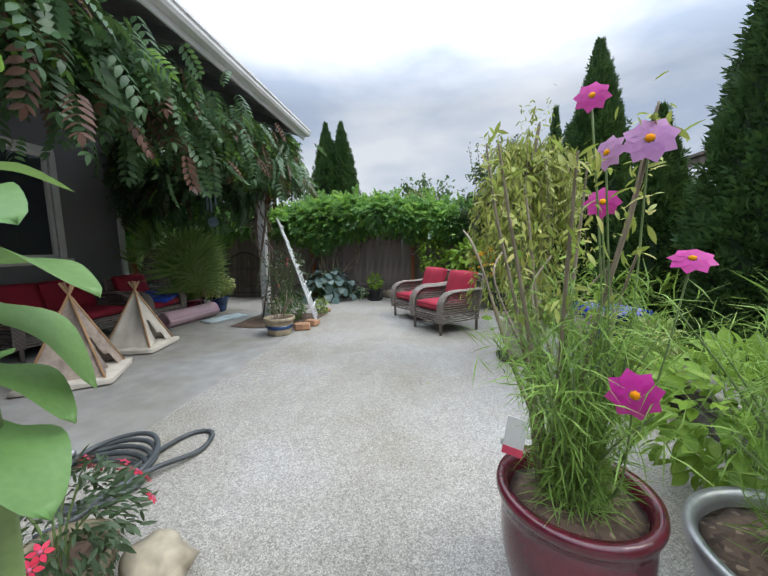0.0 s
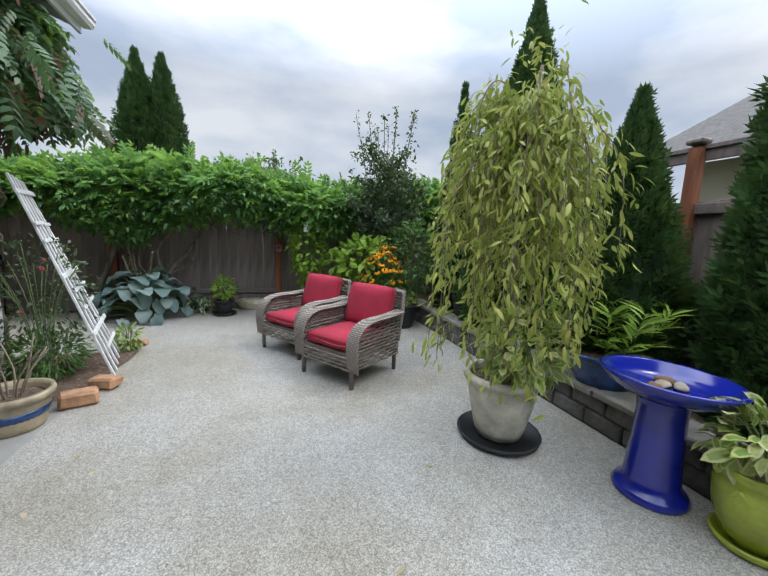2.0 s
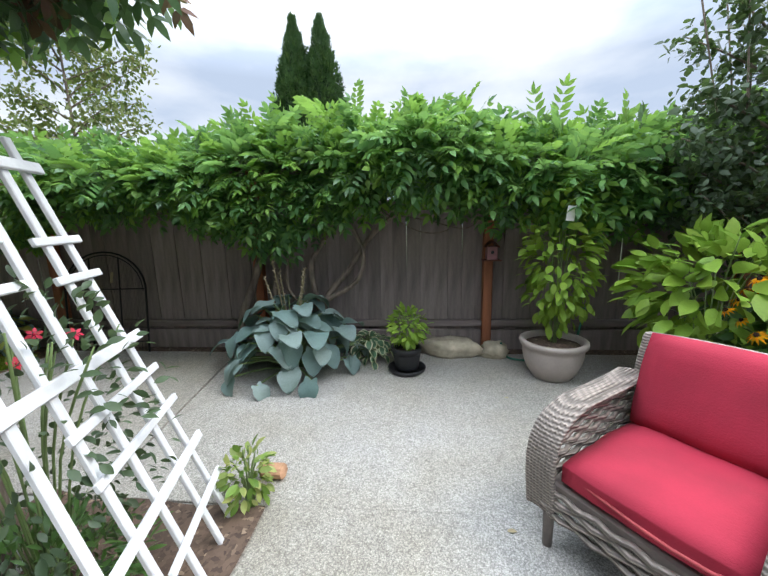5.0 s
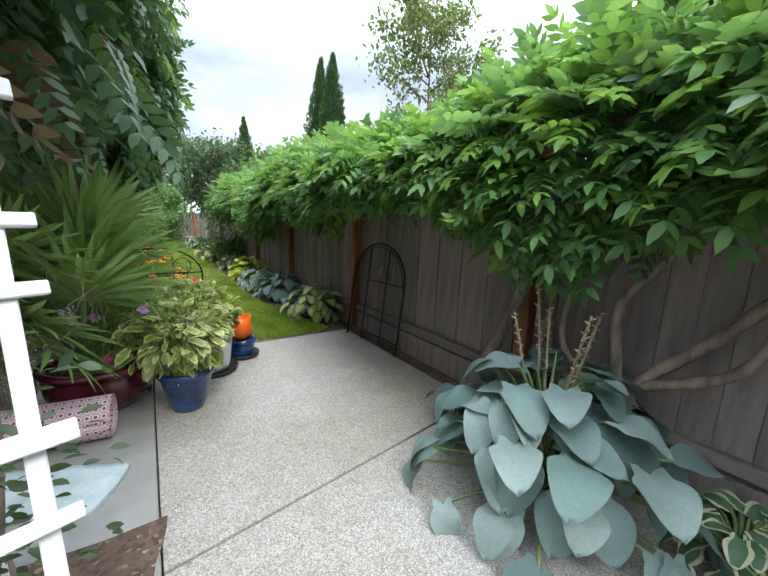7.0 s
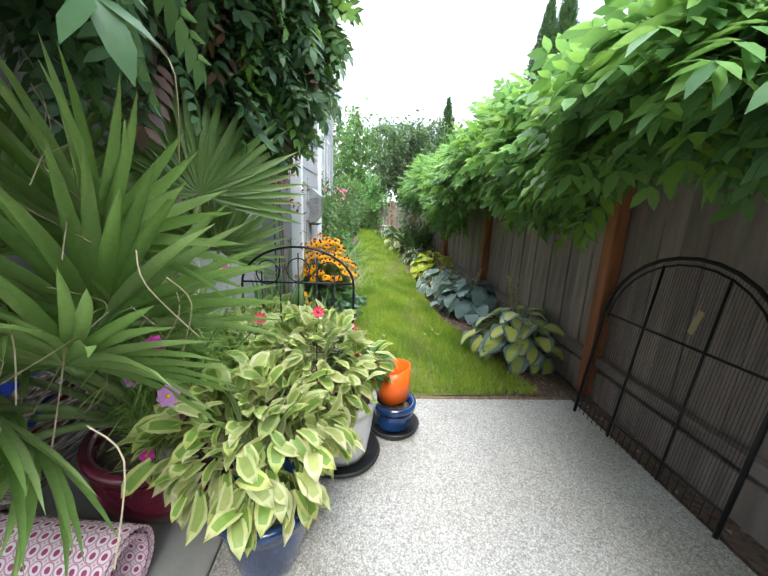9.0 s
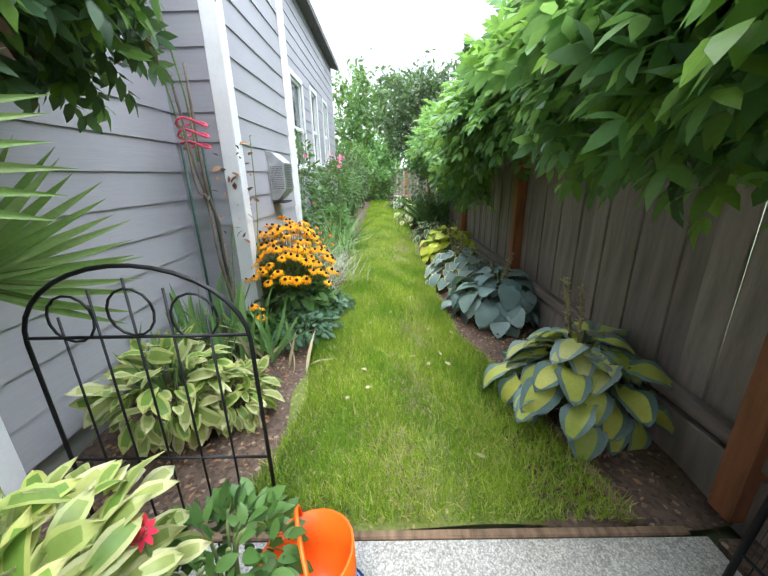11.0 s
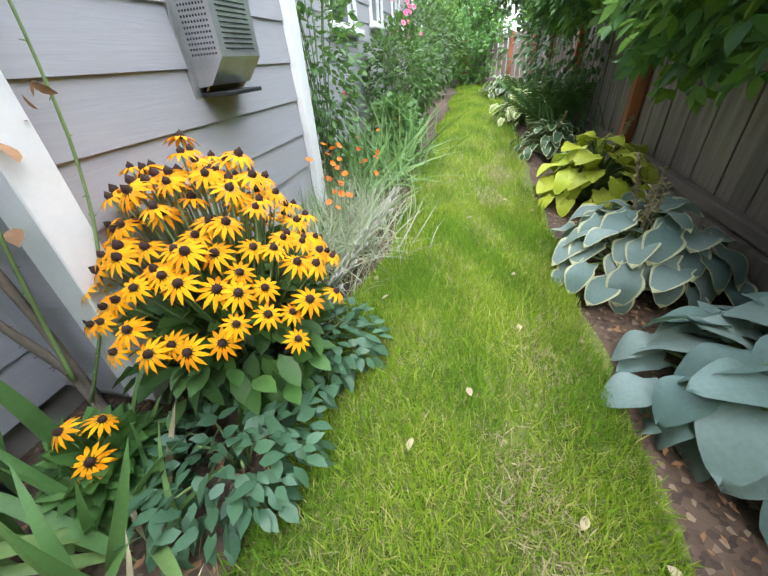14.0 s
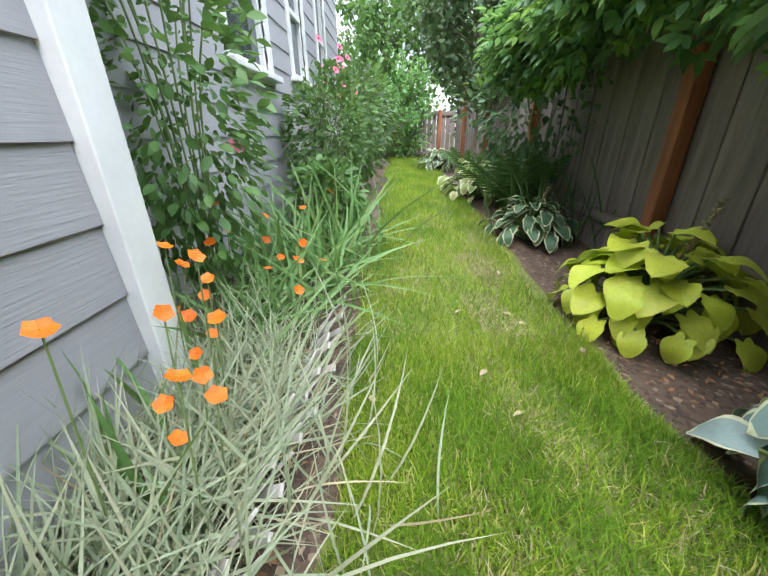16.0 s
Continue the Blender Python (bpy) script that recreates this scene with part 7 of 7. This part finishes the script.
part("louvre", gr, "black", vent)
part("bottom_lip", box_bm(0.34, 0.16, 0.02, 0.003, (0, 0.09, 0.0)), "black", vent)
part("bottom_pan", box_bm(0.34, 0.13, 0.01, 0.002, (0, 0.1, 0.066), rot=pose(0, 0, 0, 42, 0, 0)), "brass", vent)

lat = thing("lattice_edging", "low weathered white lattice edging along the lawn", "garden edging")
for i in range(24):
    x = -6.05 - i * 0.088
    y = 8.54 + 0.02 * math.sin(x * 3)
    for sd in (-1, 1):
        part("lath", box_bm(0.03, 0.01, 0.26, 0.001, (0, sd * 0.006, 0)), "lath", lat, "", False, pose(x, y, -0.02, -36 + 8 * math.sin(i * 1.9), sd * 32 + 5 * math.sin(i * 2.7), 0))

strappy("fine_grass", "mound of fine silvery grassy foliage by the house", -6.85, 8.26, 1100, 0.43, 0.22, 0.02, "silver", 121, 0.7, lean=1.0, group="silvery mounds")
strappy("fine_grass", "mound of silvery grass with dry tan stalks", -7.45, 8.28, 1000, 0.4, 0.24, 0.022, "silver", 122, 0.7, lean=1.1, group="silvery mounds")
strappy("dry_stalks", "tangle of dry tan stalks in the bed", -7.2, 8.38, 150, 0.32, 0.2, 0.02, "straw", 123, 0.7, lean=1.4)
strappy("iris_clump", "iris leaves among the poppies", -7.2, 8.15, 40, 0.5, 0.2, 0.04, "iris", 124, 0.2, lean=0.5, group="irises")
strappy("daylily", "long arching striped green strap leaves over the lawn", -8.6, 8.38, 130, 0.75, 0.18, 0.03, "iris", 125, 0.85, lean=1.1, group="daylilies")
strappy("daylily", "arching green strap leaves in the bed", -9.2, 8.35, 130, 0.72, 0.2, 0.03, "iris", 126, 0.8, lean=1.0, group="daylilies")
strappy("daylily", "arching green strap leaves in the bed", -7.95, 8.32, 90, 0.6, 0.16, 0.03, "iris", 127, 0.8, lean=1.0, group="daylilies")
pop = thing("poppies", "orange poppies over the silvery foliage", "flowers")
r = np.random.default_rng(128)
P = [(r.uniform(-8.6, -6.95), r.uniform(8.15, 8.62), r.uniform(0.34, 0.66)) for _ in range(34)]
heads(pop, "flower", POPPY, P, [(r.normal(0.3, 0.4), r.normal(0.3, 0.4), 0.8) for _ in P], r.uniform(0.024, 0.034, 34), ["orangefl", "yellow"], 128)
bm = bmesh.new()
for p in P:
    tube([(p[0] + 0.04, p[1] - 0.03, 0.0), p], [0.003, 0.002], 4, bm)
tagged(part("stem", bm, "stem", pop), kind="stuff")
foliage("climbing_rose_bush", "leafy climbing rose against the recessed wall", pose(-8.1, 8.08, 0), 1500, 0.34, 1.9, LEAF, 0.065, "green", 130, 0.3, stems=12)
foliage("rose_bush", "tall bushy rose in the house bed", pose(-10.4, 8.3, 0), 2200, 0.5, 1.55, LEAF, 0.07, "green", 131, 0.2, stems=16)
foliage("rose_bush", "bushy green rose in the house bed", pose(-12.1, 8.3, 0.1), 1800, 0.6, 1.75, LEAF, 0.08, "tree", 132, 0.2, stems=14)
foliage("garden_shrub", "tall green shrub by the far fence", pose(-15.3, 8.2, 0.15), 2000, 0.8, 2.2, LEAF, 0.12, "green", 133, 0.2, stems=14)
foliage("garden_shrub", "green perennials in the house bed", pose(-9.65, 8.35, 0), 900, 0.36, 0.75, LEAF, 0.09, "green", 134, 0.0)
foliage("ivy_patch", "dark ivy climbing under the fence hedge", pose(-10.6, 10.5, 0), 1200, 0.9, 1.7, LEAF, 0.08, "wist_dark", 135, 0.6)
pk = thing("pink_roses", "pink roses on the tall rose bushes", "flowers")
P = [(r.uniform(-11.6, -10.0), r.uniform(8.1, 8.55), r.uniform(1.35, 1.7)) for _ in range(16)] + [(-8.0, 8.25, 1.55), (-8.1, 8.3, 0.9)]
heads(pk, "flower", flower_head(10, 0.7, 0.2, -0.3, 0.3), P, [(0.5, 0.6, 0.5)] * len(P), [0.042] * len(P), ["pinkfl", "redfl"], 136)
part("stem", tube([(-10.4, 8.3, 0.8), (-10.5, 8.3, 1.5)], 0.005, 4), "stem", pk)
strappy("foxtail", "dark straggly stems by the fence", -9.9, 10.4, 60, 0.8, 0.2, 0.02, "fern", 137, 0.3)

# ---- foreground at the start of the walk ----
BASE = Vector((1.84, 3.45, 0.36))


def at(x, y, z, n, s):
    return (tuple(Vector((x, y, z)) - BASE), n, s)


FACE = (-0.45, -1.0, 0.35)
pot("large_pot", "maroon glazed pot with bark mulch and feathery plants", pose(1.84, 3.45, 0), 0.225, 0.17, 0.42, "maroon", 0.022, bulge=0.02)
cosmos("tall feathery cosmos with magenta and lilac flowers", pose(*BASE), 24, 0.75, 0.3, 140, {"magenta": [at(1.86, 3.2, 0.845, (-0.4, -1, 0.15), 0.066), at(1.9, 3.5, 1.34, FACE, 0.055), at(2.05, 3.33, 1.17, (-0.3, -0.6, 0.9), 0.055), at(1.77, 3.3, 1.58, FACE, 0.045)], "lilac": [at(1.91, 3.3, 1.47, FACE, 0.066), at(1.83, 3.34, 1.45, (-0.8, -0.4, 0.2), 0.05), at(1.95, 3.6, 0.95, FACE, 0.04)]})
tall = thing("flower_stems", "thin bare stems carrying the cosmos flowers", "plant")
for x, y, z in ((1.86, 3.2, 0.84), (1.9, 3.5, 1.33), (2.05, 3.33, 1.16), (1.77, 3.3, 1.57), (1.91, 3.3, 1.46), (1.83, 3.34, 1.44)):
    part("stem", tube(bend([(1.88 + 0.1 * (x - 1.88), 3.45, 0.35), ((x + 1.95) / 2, (y + 3.45) / 2, z * 0.6), (x + 0.005, y + 0.012, z - 0.01)], 5), [0.005] * 6 + [0.003] * 5, 5), "stem", tall, "", True)
pot("zinc_tub", "grey metal tub with flowers beside the maroon pot", pose(2.45, 3.3, 0), 0.3, 0.24, 0.34, "galv", 0.02)
cosmos("feathery green cosmos foliage in the zinc tub", pose(2.45, 3.3, 0.28), 26, 0.8, 0.4, 141, {"lilac": [((-0.2, -0.1, 0.35), (-0.6, -1, 0.5), 0.04), ((0.1, -0.2, 0.2), (-0.6, -1, 0.5), 0.04)], "magenta": [((0.0, -0.1, 0.85), (-0.5, -1, 0.5), 0.05)]})
rc = thing("rose_canes", "gnarled brown rose canes with yellowing leaves", "plant", pose(1.87, 3.56, 0.34, -20, 0, 0))
r = np.random.default_rng(142)
for k in range(6):
    a = k * 0.8 - 1.2
    q = 0.2 + 0.05 * (k % 3)
    part("cane", tube(bend([(0, 0, 0), (q * 0.5 * math.cos(a), q * 0.5 * math.sin(a), 0.35), (q * math.cos(a + 0.5), q * math.sin(a + 0.5), 0.6 + 0.05 * k), (1.2 * q * math.cos(a), 1.2 * q * math.sin(a), 0.8 + 0.05 * k)], 6), [0.0075] * 10 + [0.005] * 8 + [0.003], 6), "twig" if k % 2 else "bark", rc, "", True)
P = np.stack([r.normal(0.05, 0.13, 50), r.normal(0, 0.13, 50), r.uniform(0.4, 1.0, 50)], 1)
V, F, M = scatter(LEAF, P, balls(r, 50), r.uniform(0.03, 0.06, 50), r)
tagged(tris("leaf_mass", V, F, ["bright"], rc, "yellowing leaves"), "yellowing leaves", kind="stuff")
foliage("garden_plants", "mixed leafy plants crowding the low wall", pose(2.75, 3.95, 0), 900, 0.38, 0.75, LEAF, 0.09, "bright", 143, 0.1)
foliage("garden_plants", "pale green leafy plants in front of the wall", pose(2.75, 2.5, 0), 700, 0.45, 0.85, LEAF, 0.1, "feathery", 144, 0.1)
tw = thing("budding_shrub", "tall budding shrub with sparse yellow-green leaves", "plant", pose(1.78, 3.5, 0.36))
r = np.random.default_rng(145)
bm, P, D = bmesh.new(), [], []
for k in range(7):
    a = k * 0.9
    ln = bend([(0.03 * math.cos(a), 0.03 * math.sin(a), -0.05), (0.1 * math.cos(a), 0.1 * math.sin(a), 0.5), (0.2 * math.cos(a), 0.2 * math.sin(a), 0.95), (0.24 * math.cos(a), 0.24 * math.sin(a), 1.2 - 0.06 * (k % 3))], 7)
    tube(ln, [0.009 * (1 - 0.7 * i / len(ln)) for i in range(len(ln))], 5, bm)
    for p in ln[9:]:
        for q in range(4):
            P.append(np.array(p) + r.normal(0, 0.03, 3))
            D.append(r.normal(0, 1, 3))
part("branch", bm, "twig", tw, "", True)
V, F, M = scatter(NARROW, np.array(P), np.array(D), r.uniform(0.03, 0.06, len(P)), r)
tris("leaf_mass", V, F, "weep", tw)
part("price_tag", box_bm(0.06, 0.002, 0.14, 0, (-0.16, -0.12, 0.2), rot=pose(0, 0, 0, 10, 8, -20)), "paper", tw, "white paper plant tag")
part("tag_band", box_bm(0.061, 0.003, 0.03, 0, (-0.16, -0.121, 0.2), rot=pose(0, 0, 0, 10, 8, -20)), "pinkplastic", tw, "pink band on the tag")
rt = thing("coral_ribbon", "coral plastic ribbon tied to the canes", "ribbon")
part("strip", box_bm(0.03, 0.004, 0.16, 0.001, (2.3, 3.25, 1.08), rot=pose(0, 0, 0, 4, 12, 20)), "pinkplastic", rt)

sf = thing("sunflower", "sunflower stem with large pale green leaves", "plant", pose(0.5, 2.84, 0))
part("stalk", tube(bend([(0, 0, -0.02), (0.02, 0.02, 0.8), (-0.02, 0.0, 1.4), (-0.05, 0, 1.75)], 5), [0.02] * 12 + [0.014] * 4, 8), "stem", sf, "", True)
big = margin_leaf(1.0, 0.72, 0.35, 0.15, 10, 0.6, 0.02)
for i, (az, z, s, el) in enumerate(((10, 1.2, 0.25, 5), (-15, 1.3, 0.2, 8), (35, 1.12, 0.24, -30), (20, 1.0, 0.18, -20), (-10, 0.88, 0.22, -10), (60, 1.36, 0.16, 15), (150, 1.0, 0.24, 0), (220, 1.2, 0.22, 0))):
    d = Vector((math.cos(math.radians(az)), math.sin(math.radians(az)), math.tan(math.radians(el))))
    V, F, M = scatter(big, np.array([[0.03 * d.x, 0.03 * d.y, z]]), np.array([tuple(d)]), np.array([s]), r, (0, 0, 1), 0.2)
    tris("leaf", V, F, ["iris", "iris"], sf, "large coarse heart-shaped leaf")
pot("low_pot", "low pot at the porch edge holding red flowers", pose(0.12, 3.22, 0), 0.16, 0.12, 0.2, "tanpot", 0.015)
rp = foliage("red_flower_plant", "grey-green bush with small red flowers", pose(0.12, 3.22, 0.12), 900, 0.27, 0.36, NARROW, 0.055, "bush", 146, 0.0)
P = [tuple(np.array([0, 0, 0.18]) + b * np.array([0.28, 0.28, 0.2])) for b in balls(r, 40) if b[2] > -0.2]
heads(rp, "flower", flower_head(6, 0.8, 0.15, 0.1, 0.2), P, [(p[0], p[1], p[2]) for p in P], [0.034] * len(P), ["redfl", "pinkfl"], 147)
tagged(part("pale_rock", lumpy(0.13, 0.1, 0.09, 14, 0.25), "stone", None, "", True, pose(0.36, 3.36, 0.06)), "pale rounded rock beside the flower pot", "rock")

# floor details
drain = thing("floor_drain", "small round metal drain in the patio", "drain", pose(1.85, 4.4, 0.0005), kind="structure")
part("ring", lathe([(0.025, 0), (0.05, 0), (0.05, 0.004), (0.025, 0.004)], 24), "galv", drain)
part("grate", lathe([(0.001, 0), (0.022, 0), (0.022, 0.003), (0.001, 0.003)], 20), "stone", drain)
for i in range(16):
    x, y = rng.uniform(-0.4, 2.9), rng.uniform(4, 10)
    tagged(tris("fallen_leaf", *scatter(LEAF, np.array([[x, y, 0.006]]), np.array([[rng.normal(), rng.normal(), 0.02]]), np.array([0.045]), rng, (0, 0, 1), 0.1)[:2], "straw"), "small dry leaf on the concrete", "leaf", "fallen leaves")
for i in range(26):
    x, y = rng.uniform(-9, -4.2), rng.uniform(8.8, 9.85)
    tagged(tris("fallen_leaf", *scatter(LEAF, np.array([[x, y, 0.04]]), np.array([[rng.normal(), rng.normal(), 0.05]]), np.array([0.05]), rng, (0, 0, 1), 0.3)[:2], "straw"), "small dry leaf on the lawn", "leaf", "fallen leaves")

# ---- neighbours and distance ----
nb = thing("neighbour_house", "tan neighbour house with dark roof and white gutter", "house")
part("wall", box_bm(5.0, 9.0, 2.8, 0.02, (10.5, 4.0, 0)), "neighbour", nb)
bm = bmesh.new()
rr = [(7.3, -1.2, 2.75), (7.3, 9.2, 2.75), (10.5, 9.2, 4.4), (10.5, -1.2, 4.4), (13.7, 9.2, 2.75), (13.7, -1.2, 2.75)]
vs = [bm.verts.new(p) for p in rr]
vt = [bm.verts.new((p[0], p[1], p[2] + 0.16)) for p in rr]
for q in ((0, 1, 2, 3), (3, 2, 4, 5)):
    bm.faces.new([vs[i] for i in q])
    bm.faces.new([vt[i] for i in q[::-1]])
for i, j in ((0, 1), (1, 2), (2, 4), (4, 5), (5, 3), (3, 0)):
    bm.faces.new((vs[i], vs[j], vt[j], vt[i]))
part("roof", bm, "roof", nb)
part("gutter", box_bm(0.12, 10.4, 0.12, 0.02, (7.26, 4.0, 2.78)), "white", nb)
part("downspout", tube(bend([(7.26, 7.2, 2.8), (7.5, 7.2, 2.5), (7.95, 7.2, 2.3), (7.97, 7.2, 0.0)], 5), 0.045, 8), "white", nb, "", True)
part("window", box_bm(0.05, 1.2, 1.0, 0.01, (7.97, 6.0, 1.2)), "glass", nb)
# the hills' blue-grey base colour carries the haze of distance
hl = sheet("backdrop_hills", -300, 300, 330, 380, -2.0, 60, 1, 0, "hill", "wooded hills far away, haze put into their blue-grey colour", "hills")
for v in hl.data.vertices:
    if v.co.y > 350:
        v.co.z = 16 + 12 * noise.noise((v.co.x * 0.012, 0, 0)) + 4 * noise.noise((v.co.x * 0.05, 1, 0))
for i in range(5):
    leaf_tree("far_tree", -14 + i * 7.5, 27 + 2 * (i % 2), 4.4 + 0.5 * (i % 3), 1.0, 4.5, "farleaf" if i % 2 else "tree", "rounded tree in the distance", 160 + i, 2600, 0.26, 0.1, LEAF2, "distant trees")

# ---- lawn: grass blades ----
r = np.random.default_rng(170)


def blades(n, x0, x1, hmin, hmax, w):
    x = r.uniform(x0, x1, n)
    edge_l = 8.76 + 0.05 * np.sin(x * 2.3) + 0.03 * np.sin(x * 5.1)
    edge_r = 9.88 + 0.04 * np.sin(x * 1.7 + 1) + 0.03 * np.sin(x * 6) + 0.34 * np.clip((x + 6.0) / 1.5, 0, 1)
    y = edge_l + (edge_r - edge_l) * r.uniform(0, 1, n)
    keep = r.uniform(0, 1, n) > 0.55 * np.exp(-((y - 9.55) / 0.14) ** 2) * (0.6 + 0.4 * np.sin(x * 4))
    x, y = x[keep], y[keep]
    n = len(x)
    D = np.stack([r.normal(0, 0.45, n), r.normal(0, 0.45, n), np.ones(n)], 1)
    return scatter(GRASS, np.stack([x, y, rise(x)], 1), D, r.uniform(hmin, hmax, n), r, (0.5, 0.3, 0.2), 1.0)


V, F, M = merge(blades(95000, -8.0, -3.92, 0.03, 0.075, 0.055), blades(50000, -17.6, -8.0, 0.035, 0.085, 0.08))
C = V[::len(GRASS[0])]
patch = np.sin(C[:, 0] * 5.1 + 2 * np.sin(C[:, 1] * 4.3)) * np.cos(C[:, 1] * 6.7 + np.sin(C[:, 0] * 3.1)) + r.normal(0, 0.55, len(C))
tagged(tris("grass", V, F, ["grass", "grass_dark"], None, "", np.repeat((patch > 0.25).astype(int), len(GRASS[1]))), "short green lawn grass with dry blades", "grass", kind="stuff")
n = 26000
x = r.uniform(-10.5, -3.95, n)
y = np.where(r.uniform(0, 1, n) < 0.5, r.normal(9.55, 0.14, n), r.uniform(8.85, 9.85, n))
keep = (np.sin(x * 7.3 + 3 * np.sin(y * 5.0)) + np.cos(y * 11.0 + x * 2.0) + r.normal(0, 0.5, n) > 0.6) & (y < 9.9)
x, y = x[keep], y[keep]
n = len(x)
V, F, M = scatter(GRASS, np.stack([x, y, 0.002 + rise(x)], 1), np.stack([r.normal(0, 0.9, n), r.normal(0, 0.9, n), np.full(n, 0.8)], 1), r.uniform(0.03, 0.07, n), r, (0.5, 0.3, 0.2), 1.0)
tagged(tris("dry_grass", V, F, "straw", None), "dry straw-coloured blades in thin lawn patches", "grass", kind="stuff")
r = np.random.default_rng(171)
n = 2600
x, y = r.uniform(-8.5, -3.98, n), np.where(r.uniform(0, 1, n) < 0.65, r.uniform(7.85, 8.72, n), r.uniform(9.98, 10.5, n))
V, F, M = scatter(blade(1.0, 0.45, 0.2, 0.1, 2), np.stack([x, y, 0.012 + rise(x)], 1), np.stack([r.normal(0, 1, n), r.normal(0, 1, n), r.normal(0, 0.25, n)], 1), r.uniform(0.015, 0.045, n), r)
tagged(tris("bark_chips", V, F, "rust", None), "loose bark chips on the bed", "mulch", kind="stuff")
